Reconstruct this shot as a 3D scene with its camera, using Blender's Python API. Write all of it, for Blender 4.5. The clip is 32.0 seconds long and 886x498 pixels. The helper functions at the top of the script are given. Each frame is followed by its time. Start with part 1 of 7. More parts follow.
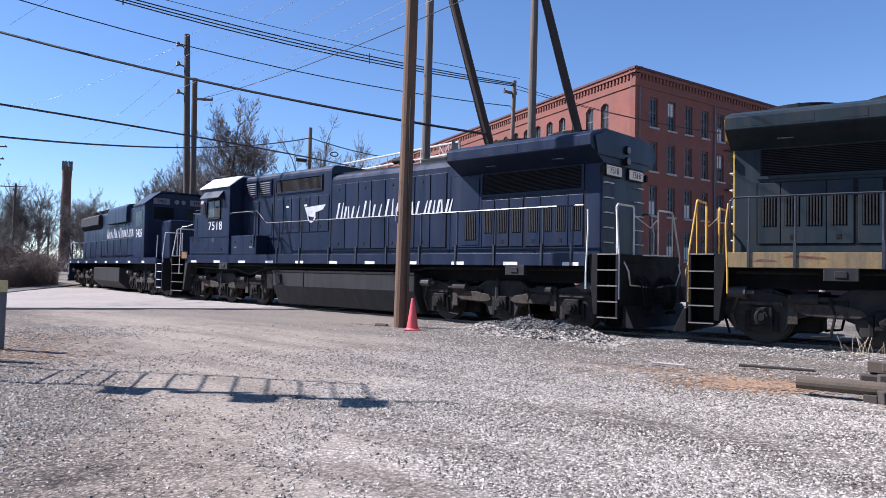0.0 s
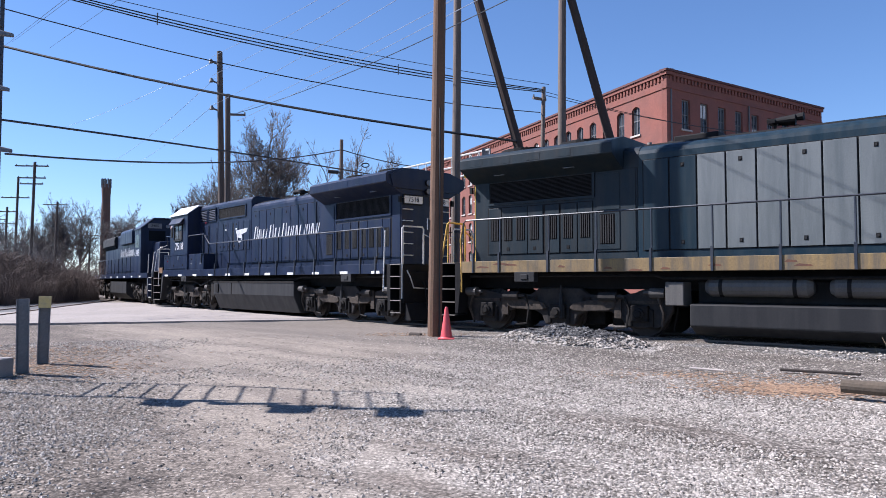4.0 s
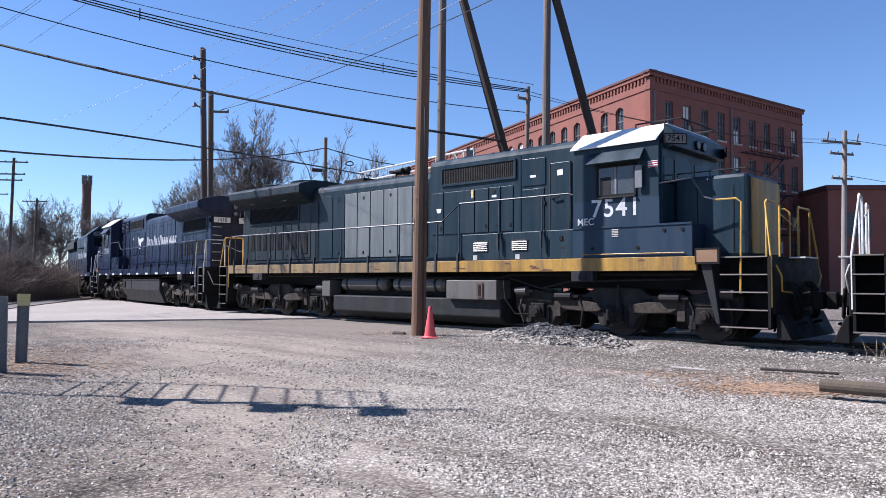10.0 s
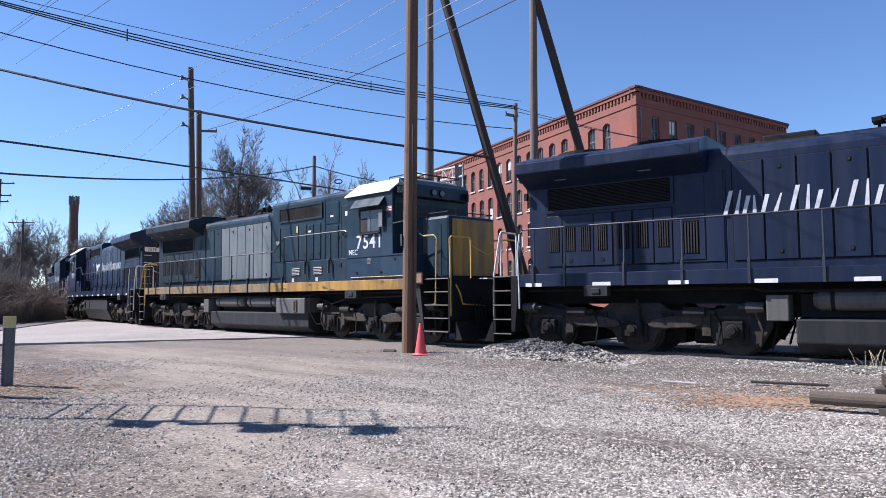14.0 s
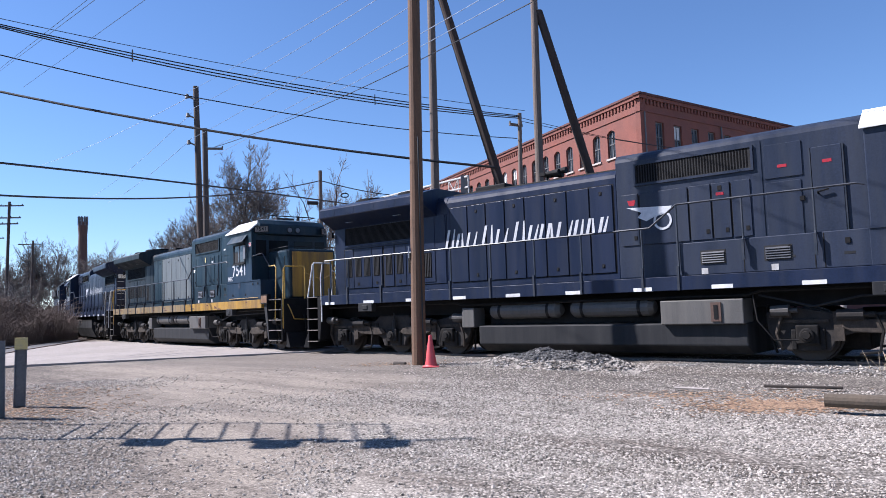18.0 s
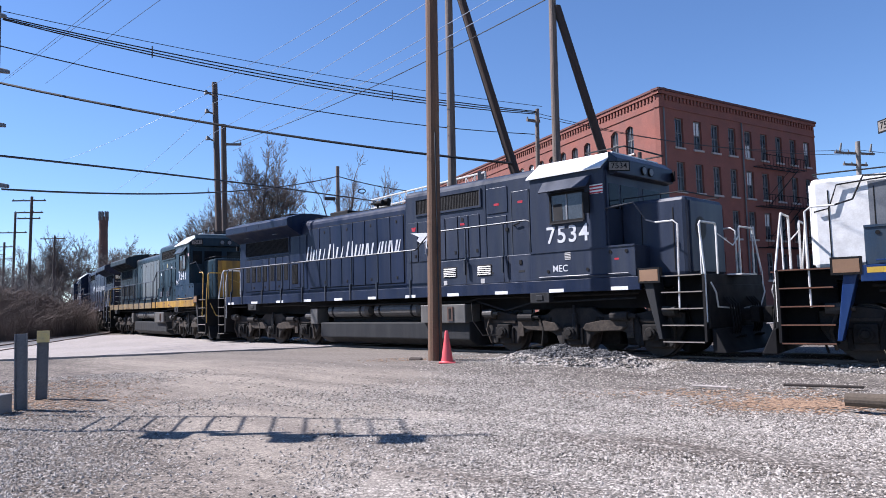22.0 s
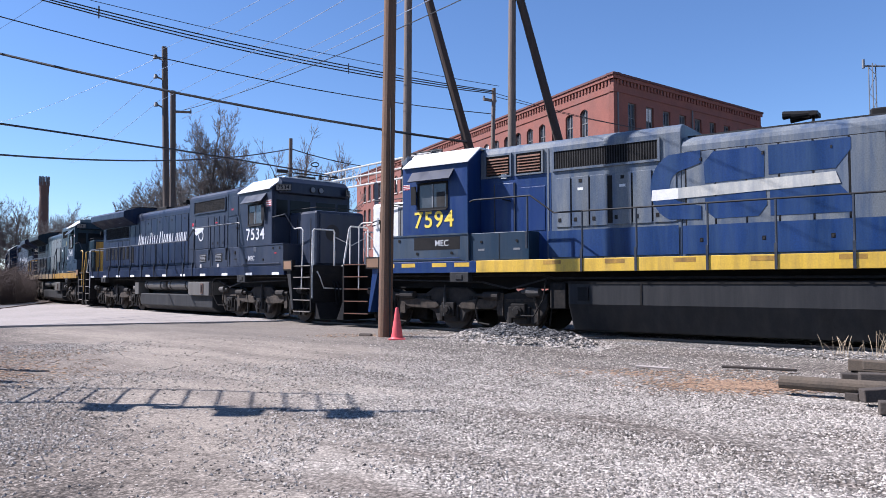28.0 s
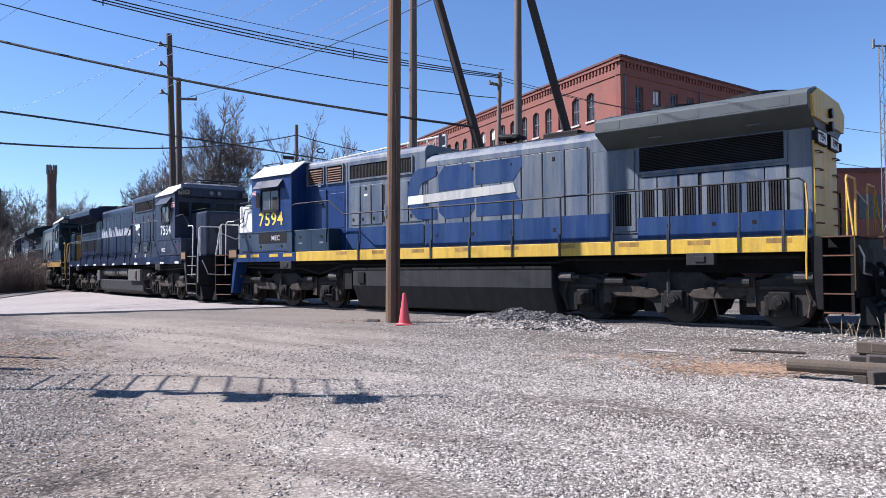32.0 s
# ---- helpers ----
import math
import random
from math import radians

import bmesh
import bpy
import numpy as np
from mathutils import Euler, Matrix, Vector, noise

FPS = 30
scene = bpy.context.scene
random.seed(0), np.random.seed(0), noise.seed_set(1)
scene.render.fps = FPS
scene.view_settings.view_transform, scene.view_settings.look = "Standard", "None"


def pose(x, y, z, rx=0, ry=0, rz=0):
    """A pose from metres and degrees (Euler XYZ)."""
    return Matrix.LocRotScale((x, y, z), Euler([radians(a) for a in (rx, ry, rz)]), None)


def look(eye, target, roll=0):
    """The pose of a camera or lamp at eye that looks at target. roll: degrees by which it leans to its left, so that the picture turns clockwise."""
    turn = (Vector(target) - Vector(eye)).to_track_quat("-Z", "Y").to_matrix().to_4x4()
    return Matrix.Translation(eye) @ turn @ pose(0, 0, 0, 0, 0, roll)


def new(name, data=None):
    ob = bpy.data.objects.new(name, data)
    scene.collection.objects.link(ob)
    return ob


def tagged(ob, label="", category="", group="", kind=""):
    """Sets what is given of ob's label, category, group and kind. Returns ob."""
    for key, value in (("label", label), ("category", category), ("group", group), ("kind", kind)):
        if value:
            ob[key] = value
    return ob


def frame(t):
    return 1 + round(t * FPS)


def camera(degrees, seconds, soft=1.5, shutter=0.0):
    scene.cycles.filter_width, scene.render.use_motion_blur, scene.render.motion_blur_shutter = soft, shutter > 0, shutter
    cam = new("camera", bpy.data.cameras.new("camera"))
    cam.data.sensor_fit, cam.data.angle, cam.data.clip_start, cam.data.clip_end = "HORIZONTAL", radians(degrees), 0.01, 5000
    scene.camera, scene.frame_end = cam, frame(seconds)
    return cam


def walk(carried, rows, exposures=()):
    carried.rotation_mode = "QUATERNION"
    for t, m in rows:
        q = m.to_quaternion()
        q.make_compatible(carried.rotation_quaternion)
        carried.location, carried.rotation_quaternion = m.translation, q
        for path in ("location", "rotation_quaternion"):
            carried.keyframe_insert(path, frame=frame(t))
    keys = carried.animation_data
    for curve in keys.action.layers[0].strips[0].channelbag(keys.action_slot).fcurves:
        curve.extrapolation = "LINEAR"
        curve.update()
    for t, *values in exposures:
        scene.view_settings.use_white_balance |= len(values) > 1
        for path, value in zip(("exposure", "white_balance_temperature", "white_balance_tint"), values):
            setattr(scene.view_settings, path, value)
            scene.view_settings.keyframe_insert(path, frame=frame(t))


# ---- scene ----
# Camera: held by hand on one spot, turning a little.
EYE = 1.30
cam = camera(63.0, 32.0, 0.9)
PATH = [  # seconds, yaw, pitch, roll
    (0.0, 0.07, 1.88, -1.08),
    (0.5, -0.00, 1.66, -0.70),
    (1.0, 0.33, 1.45, -0.50),
    (1.5, 0.92, 1.50, -0.28),
    (2.0, 1.51, 1.63, -0.13),
    (2.5, 2.04, 1.93, 0.04),
    (3.0, 2.44, 2.26, 0.20),
    (3.5, 2.62, 2.48, 0.14),
    (5.5, 2.58, 2.55, -0.34),
    (6.0, 2.60, 2.42, -0.32),
    (6.5, 2.50, 2.30, -0.33),
    (7.0, 2.37, 2.24, -0.47),
    (7.5, 2.21, 2.25, -0.43),
    (8.0, 1.95, 2.26, -0.42),
    (8.5, 1.68, 2.35, -0.41),
    (9.0, 1.43, 2.37, -0.29),
    (9.5, 1.35, 2.41, -0.14),
    (10.0, 1.40, 2.45, -0.21),
    (10.5, 1.57, 2.47, -0.13),
    (11.0, 1.68, 2.60, -0.11),
    (11.5, 1.72, 2.85, 0.02),
    (12.0, 1.64, 3.15, 0.15),
    (12.5, 1.33, 3.44, 0.12),
    (13.0, 0.92, 3.63, 0.07),
    (13.5, 0.62, 3.69, 0.12),
    (14.0, 0.62, 3.77, 0.50),
    (14.5, 0.93, 3.96, 1.07),
    (16.5, 0.66, 5.16, 1.22),
    (17.0, 0.71, 5.03, 1.41),
    (17.5, 0.86, 4.83, 1.65),
    (18.0, 1.32, 4.67, 1.88),
    (18.5, 1.94, 4.57, 2.04),
    (19.0, 2.71, 4.68, 2.19),
    (19.5, 3.41, 4.81, 2.23),
    (20.0, 3.80, 4.94, 2.26),
    (20.5, 3.88, 5.00, 2.20),
    (21.0, 3.71, 4.92, 2.15),
    (21.5, 3.25, 4.73, 1.96),
    (22.0, 2.62, 4.39, 1.54),
    (22.5, 2.00, 3.98, 1.02),
    (23.0, 1.56, 3.58, 0.46),
    (23.5, 1.34, 3.26, 0.13),
    (24.0, 1.28, 3.06, 0.03),
    (24.5, 1.18, 2.87, 0.11),
    (25.0, 0.92, 2.68, 0.27),
    (25.5, 0.62, 2.61, 0.35),
    (27.5, -1.07, 2.50, 0.24),
    (28.0, -1.23, 2.54, 0.15),
    (28.5, -1.11, 2.60, 0.05),
    (29.0, -0.79, 2.61, 0.01),
    (29.5, -0.36, 2.52, 0.17),
    (30.0, -0.12, 2.42, 0.37),
    (30.5, -0.00, 2.25, 0.68),
    (31.0, -0.13, 2.03, 0.78),
    (31.5, -0.38, 1.71, 0.75),
    (32.0, -0.68, 1.38, 0.56),
    ]
walk(cam, [(t, pose(0, 0, EYE, 90 + p, r, y)) for t, y, p, r in PATH],
     [(0, 1.10, 5930, 17), (32, 1.10, 5930, 17)])

# World, sun, exposure
SUN_YAW, SUN_EL = 82.0, 45.0
world = bpy.data.worlds.new("sky")
scene.world = world
world.use_nodes = True
_n = world.node_tree.nodes
_sky = _n.new("ShaderNodeTexSky")
_sky.sky_type = "NISHITA"
_sky.sun_disc = False
_sky.sun_elevation = radians(SUN_EL)
_sky.sun_rotation = radians(-SUN_YAW)
_sky.altitude = 60
_sky.air_density, _sky.dust_density, _sky.ozone_density = 1.0, 0.0, 7.0
_n["Background"].inputs[1].default_value = 0.0705
world.node_tree.links.new(_sky.outputs[0], _n["Background"].inputs[0])
_d = Vector((-math.sin(radians(SUN_YAW)) * math.cos(radians(SUN_EL)), math.cos(radians(SUN_YAW)) * math.cos(radians(SUN_EL)), math.sin(radians(SUN_EL))))
sun = new("sun", bpy.data.lights.new("sun", "SUN"))
sun.data.energy, sun.data.angle, sun.data.color = 5.0, radians(0.53), (1.0, 0.945, 0.875)
sun.matrix_world = look(_d * 100, (0, 0, 0))


# ---------------------------------------------------------------- materials
def mat(name, col, rough=0.7, metal=0.0, var=0.15, scale=3.0, fine=40.0, bump=0.0, dirt=None, dirt_amt=0.0, streak=False, spec=0.5, emit=0.0, rand=0.0):
    """A weathered surface: two scales of noise, an optional second colour as dirt, optional vertical streaks."""
    m = bpy.data.materials.new(name)
    m.use_nodes = True
    nt = m.node_tree
    N, K = nt.nodes, nt.links.new
    b = N["Principled BSDF"]
    b.inputs["Roughness"].default_value, b.inputs["Metallic"].default_value = rough, metal
    b.inputs["Specular IOR Level"].default_value = spec
    tc = N.new("ShaderNodeTexCoord")
    n1, n2 = N.new("ShaderNodeTexNoise"), N.new("ShaderNodeTexNoise")
    n1.inputs["Scale"].default_value, n1.inputs["Detail"].default_value = scale, 5
    n2.inputs["Scale"].default_value, n2.inputs["Detail"].default_value = fine, 3
    src = tc.outputs["Object"]
    if streak:
        mp = N.new("ShaderNodeMapping")
        mp.inputs["Scale"].default_value = (2.2, 2.2, 0.22)
        K(src, mp.inputs[0])
        K(mp.outputs[0], n1.inputs["Vector"])
    else:
        K(src, n1.inputs["Vector"])
    K(src, n2.inputs["Vector"])
    add = N.new("ShaderNodeMath")
    add.operation = "ADD"
    K(n1.outputs[0], add.inputs[0]), K(n2.outputs[0], add.inputs[1])
    mr = N.new("ShaderNodeMapRange")
    mr.inputs[1].default_value, mr.inputs[2].default_value = 0.6, 1.4
    mr.inputs[3].default_value, mr.inputs[4].default_value = 1 - var, 1 + var
    K(add.outputs[0], mr.inputs[0])
    mul = N.new("ShaderNodeMix")
    mul.data_type, mul.blend_type = "RGBA", "MULTIPLY"
    mul.inputs[0].default_value = 1
    mul.inputs[6].default_value = (*col, 1)
    K(mr.outputs[0], mul.inputs[7])
    out = mul.outputs[2]
    if rand:
        oi = N.new("ShaderNodeObjectInfo")
        r2 = N.new("ShaderNodeMapRange")
        r2.inputs[3].default_value, r2.inputs[4].default_value = 1 - rand, 1 + rand
        K(oi.outputs["Random"], r2.inputs[0])
        m3 = N.new("ShaderNodeMix")
        m3.data_type, m3.blend_type = "RGBA", "MULTIPLY"
        m3.inputs[0].default_value = 1
        K(out, m3.inputs[6]), K(r2.outputs[0], m3.inputs[7])
        out = m3.outputs[2]
    if dirt is not None:
        n3 = N.new("ShaderNodeTexNoise")
        n3.inputs["Scale"].default_value, n3.inputs["Detail"].default_value, n3.inputs["Roughness"].default_value = scale * 1.7, 8, 0.65
        if streak:
            K(mp.outputs[0], n3.inputs["Vector"])
        else:
            K(src, n3.inputs["Vector"])
        rp = N.new("ShaderNodeMapRange")
        rp.inputs[1].default_value, rp.inputs[2].default_value = 0.42, 0.72
        rp.inputs[3].default_value, rp.inputs[4].default_value = 0.0, dirt_amt
        K(n3.outputs[0], rp.inputs[0])
        m2 = N.new("ShaderNodeMix")
        m2.data_type = "RGBA"
        K(rp.outputs[0], m2.inputs[0]), K(out, m2.inputs[6])
        m2.inputs[7].default_value = (*dirt, 1)
        out = m2.outputs[2]
    K(out, b.inputs["Base Color"])
    rr = N.new("ShaderNodeMapRange")
    rr.inputs[1].default_value, rr.inputs[2].default_value = 0.3, 0.7
    rr.inputs[3].default_value, rr.inputs[4].default_value = max(0.02, rough - 0.1), min(1, rough + 0.1)
    K(n1.outputs[0], rr.inputs[0]), K(rr.outputs[0], b.inputs["Roughness"])
    if bump:
        bp = N.new("ShaderNodeBump")
        bp.inputs["Strength"].default_value, bp.inputs["Distance"].default_value = 0.6, bump
        K(n2.outputs[0], bp.inputs["Height"]), K(bp.outputs[0], b.inputs["Normal"])
    if emit:
        b.inputs["Emission Color"].default_value = (*col, 1)
        b.inputs["Emission Strength"].default_value = emit
    return m


DUST = (0.16, 0.14, 0.12)
M_NAVY = mat("navy paint", (0.0092, 0.0165, 0.0410), 0.40, var=0.4, scale=1.2, dirt=(0.026, 0.030, 0.042), dirt_amt=0.6, streak=True, spec=0.2)
M_TEAL = mat("faded green-blue paint", (0.0090, 0.0240, 0.0370), 0.40, var=0.4, scale=1.2, dirt=(0.036, 0.044, 0.047), dirt_amt=0.6, streak=True, spec=0.2)
M_TEALCAB = mat("blue cab paint", (0.0070, 0.0245, 0.0490), 0.48, var=0.25, scale=1.2, dirt=(0.034, 0.042, 0.055), dirt_amt=0.4, streak=True, spec=0.3)
M_GREYDOOR = mat("patched grey doors", (0.122, 0.137, 0.14), 0.5, var=0.2, scale=1.5, dirt=(0.063, 0.0765, 0.081), dirt_amt=0.7, streak=True)
M_ROYAL = mat("faded royal blue paint", (0.0046, 0.0245, 0.108), 0.40, var=0.3, scale=1.4, dirt=(0.028, 0.056, 0.108), dirt_amt=0.55, streak=True, spec=0.3)
M_SILVER = mat("faded silver grey paint", (0.128, 0.144, 0.160), 0.45, var=0.4, scale=0.8, dirt=(0.020, 0.050, 0.115), dirt_amt=1.0, streak=True, spec=0.3)
M_YELLOW = mat("yellow paint", (0.541, 0.344, 0.0328), 0.5, var=0.2, scale=2, dirt=(0.18, 0.123, 0.0492), dirt_amt=0.5, streak=True)
M_OCHRE = mat("ochre yellow stripe", (0.330, 0.185, 0.024), 0.55, var=0.35, scale=1.2, dirt=(0.080, 0.048, 0.028), dirt_amt=0.95, streak=True)
M_DULLOCHRE = mat("grimy ochre stripe", (0.20, 0.135, 0.055), 0.65, var=0.35, scale=1.2, dirt=(0.060, 0.058, 0.052), dirt_amt=1.0, streak=True)
M_PALEYEL = mat("faded pale yellow paint", (0.52, 0.42, 0.17), 0.6, var=0.2, scale=6, dirt=(0.3, 0.27, 0.2), dirt_amt=0.6)
M_WHITE = mat("white paint", (0.671, 0.671, 0.654), 0.5, var=0.12, scale=3, dirt=(0.387, 0.37, 0.344), dirt_amt=0.5)
M_LETTER = mat("white lettering", (0.54, 0.549, 0.567), 0.5, var=0.15, scale=4, dirt=(0.27, 0.279, 0.306), dirt_amt=0.5)
M_LETTERY = mat("yellow numerals", (0.68, 0.52, 0.06), 0.5, var=0.15, scale=4)
M_BLACK = mat("black steel", (0.006, 0.006, 0.007), 0.7, var=0.4, scale=3, dirt=(0.014, 0.0125, 0.012), dirt_amt=0.6, spec=0.2)
M_UNDER = mat("dusty running gear", (0.0085, 0.0083, 0.0085), 0.8, var=0.45, scale=5, dirt=(0.038, 0.031, 0.025), dirt_amt=0.5, spec=0.2)
M_TANK = mat("dusty tank steel", (0.0131, 0.014, 0.0162), 0.7, var=0.3, scale=1.5, dirt=(0.0324, 0.0324, 0.0324), dirt_amt=0.6, streak=True, spec=0.3)
M_BOX = mat("dusty grey box steel", (0.0784, 0.0752, 0.0704), 0.6, var=0.35, scale=1.5, dirt=(0.128, 0.116, 0.1), dirt_amt=0.6, streak=True)
M_DUSTY = mat("dust-caked casting", (0.060, 0.049, 0.040), 0.9, var=0.35, scale=4, dirt=(0.020, 0.018, 0.017), dirt_amt=1.0, spec=0.2)
M_BRAKECYL = mat("grey brake cylinder", (0.060, 0.056, 0.052), 0.7, var=0.3, scale=4, dirt=(0.03, 0.027, 0.024), dirt_amt=0.7)
M_CREAM = mat("faded cream paint", (0.425, 0.416, 0.374), 0.5, var=0.2, scale=2, dirt=(0.221, 0.246, 0.272), dirt_amt=0.7, streak=True)
M_ROYALFADE = mat("sun-faded royal blue paint", (0.0066, 0.0300, 0.110), 0.45, var=0.4, scale=1.1, dirt=(0.036, 0.068, 0.125), dirt_amt=0.7, streak=True, spec=0.25)
M_CABGLASS = mat("dusty cab glass", (0.055, 0.062, 0.070), 0.12, var=0.4, scale=2.5, spec=0.5)
M_CAST = mat("dust-brown cast steel", (0.0230, 0.0215, 0.0210), 0.85, var=0.4, scale=3, dirt=(0.058, 0.048, 0.040), dirt_amt=0.6, spec=0.25)
# greyer green for the radiator end of unit 7541
M_REARGREEN = mat("dark grey-green paint", (0.0125, 0.0225, 0.0300), 0.5, var=0.4, scale=1.2, dirt=(0.034, 0.034, 0.034), dirt_amt=0.7, streak=True, spec=0.2)
M_WING = mat("dull grey-green paint", (0.0638, 0.0748, 0.0748), 0.6, var=0.3, scale=1.5, dirt=(0.0425, 0.0527, 0.0595), dirt_amt=0.7)
M_PIPEW = mat("weathered white steel", (0.48, 0.48, 0.47), 0.6, var=0.2, scale=3, dirt=(0.25, 0.22, 0.2), dirt_amt=0.6)
M_BLUEGREY = mat("worn blue-grey paint", (0.0120, 0.0320, 0.0620), 0.5, var=0.35, scale=2, dirt=(0.046, 0.054, 0.060), dirt_amt=0.7, streak=True)
M_NAVYNEW = mat("dusty slate navy paint", (0.0215, 0.0290, 0.0500), 0.42, var=0.35, scale=1.2, dirt=(0.044, 0.049, 0.060), dirt_amt=0.55, streak=True, spec=0.2)
M_WHEEL = mat("wheel steel", (0.045, 0.038, 0.034), 0.6, metal=0.4, var=0.3, scale=6)
M_GRILLE = mat("dark grille", (0.010, 0.010, 0.011), 0.7, var=0.4, scale=5)
M_SCREEN = mat("black screen mesh", (0.004, 0.004, 0.0045), 0.9, var=0.2, spec=0.1)
M_DARKIN = mat("dark recess", (0.006, 0.006, 0.007), 0.8, var=0.3)
M_RAILING = mat("handrail paint", (0.018, 0.023, 0.034), 0.4, var=0.3, dirt=(0.05, 0.05, 0.055), dirt_amt=0.5)
M_WHITERAIL = mat("white handrail paint", (0.581, 0.581, 0.563), 0.5, var=0.2, dirt=(0.264, 0.229, 0.194), dirt_amt=0.6)
M_YELRAIL = mat("yellow handrail paint", (0.50, 0.30, 0.045), 0.5, var=0.2, dirt=(0.22, 0.15, 0.08), dirt_amt=0.6)
M_RUST = mat("rusty steel", (0.13, 0.055, 0.03), 0.85, var=0.4, scale=3, dirt=(0.055, 0.03, 0.025), dirt_amt=0.8)
M_GLASSD = mat("dark window glass", (0.009, 0.011, 0.013), 0.15, var=0.2, spec=0.12)
M_STEPEDGE = mat("worn step edge", (0.17, 0.15, 0.13), 0.7, var=0.3, scale=6)
M_BRICKDARK = mat("dark brown chimney brick", (0.105, 0.060, 0.048), 0.9, var=0.3, scale=0.6, fine=8)
M_RED = mat("red lens", (0.35, 0.02, 0.03), 0.3)
M_AMBER = mat("lamp lens", (0.22, 0.13, 0.075), 0.35)
M_STEEL = mat("worn rail steel", (0.14, 0.115, 0.10), 0.6, metal=0.4, var=0.2, scale=5)
M_RAILSIDE = mat("rusty rail side", (0.085, 0.05, 0.038), 0.85, var=0.3, scale=6)
M_TIE = mat("creosoted tie", (0.05, 0.04, 0.033), 0.9, var=0.4, scale=5, bump=0.01, rand=0.3)
M_POLE = mat("weathered pole wood", (0.132, 0.0731, 0.0425), 0.85, var=0.35, scale=2.0, fine=30, bump=0.006, dirt=(0.0723, 0.0425, 0.0263), dirt_amt=0.8, streak=True)
M_POLEGREY = mat("grey pole wood", (0.149, 0.115, 0.096), 0.85, var=0.35, scale=2.0, fine=30, bump=0.006, dirt=(0.068, 0.0544, 0.045), dirt_amt=0.8, streak=True)
M_POLEDARK = mat("dark treated pole wood", (0.045, 0.028, 0.021), 0.85, var=0.35, scale=2.0, fine=30, bump=0.006, streak=True)
M_POLEOLD = mat("old grey-brown pole wood", (0.085, 0.0646, 0.0544), 0.85, var=0.35, scale=2.0, fine=30, bump=0.006, dirt=(0.0425, 0.034, 0.0289), dirt_amt=0.8, streak=True)
M_POLEPALE = mat("pale grey pole wood", (0.221, 0.2, 0.183), 0.85, var=0.3, scale=2.0, fine=30, bump=0.006, dirt=(0.102, 0.0892, 0.0808), dirt_amt=0.7, streak=True)
M_WIRE = mat("black cable", (0.012, 0.012, 0.013), 0.5)
M_WIREL = mat("bare aluminium wire", (0.42, 0.45, 0.50), 0.35, metal=0.7)
M_CONE = mat("faded pink-red cone plastic", (0.612, 0.0765, 0.085), 0.45, var=0.15, scale=6, dirt=(0.34, 0.102, 0.085), dirt_amt=0.4)
M_GALV = mat("galvanised steel", (0.145, 0.153, 0.166), 0.55, metal=0.3, var=0.25, scale=5)
M_DARKGALV = mat("dull weathered angle steel", (0.042, 0.046, 0.055), 0.6, metal=0.2, var=0.25, scale=5)
M_CONC = mat("weathered concrete", (0.221, 0.212, 0.204), 0.9, var=0.25, scale=4, fine=50, bump=0.006)
M_BARK = mat("grey bark", (0.145, 0.121, 0.106), 0.9, var=0.35, scale=3)
M_TWIG = mat("bare twigs", (0.108, 0.095, 0.090), 0.9, var=0.3, scale=3)
M_BRAMBLE = mat("dry brambles", (0.0892, 0.0638, 0.0536), 0.9, var=0.4, scale=2)
M_STRAW = mat("dry grass", (0.27, 0.215, 0.145), 0.9, var=0.35, scale=6)
M_BRICKFAR = mat("old mill brick", (0.191, 0.0694, 0.0523), 0.9, var=0.22, scale=0.5, fine=9, bump=0.004, dirt=(0.129, 0.0515, 0.0406), dirt_amt=0.6)
M_TRIMRED = mat("dark red cornice", (0.09, 0.032, 0.03), 0.8, var=0.2)
M_STONE = mat("pale stone sill", (0.36, 0.32, 0.29), 0.85, var=0.2)
M_FRAME = mat("painted window frame", (0.13, 0.13, 0.135), 0.7, var=0.2)
M_PANE = mat("dusty window pane", (0.028, 0.033, 0.040), 0.3, var=0.5, scale=1.5)
M_BLIND = mat("pale blind", (0.55, 0.55, 0.54), 0.7, var=0.2)
M_CAN = mat("transformer grey", (0.10, 0.105, 0.11), 0.5, var=0.2)


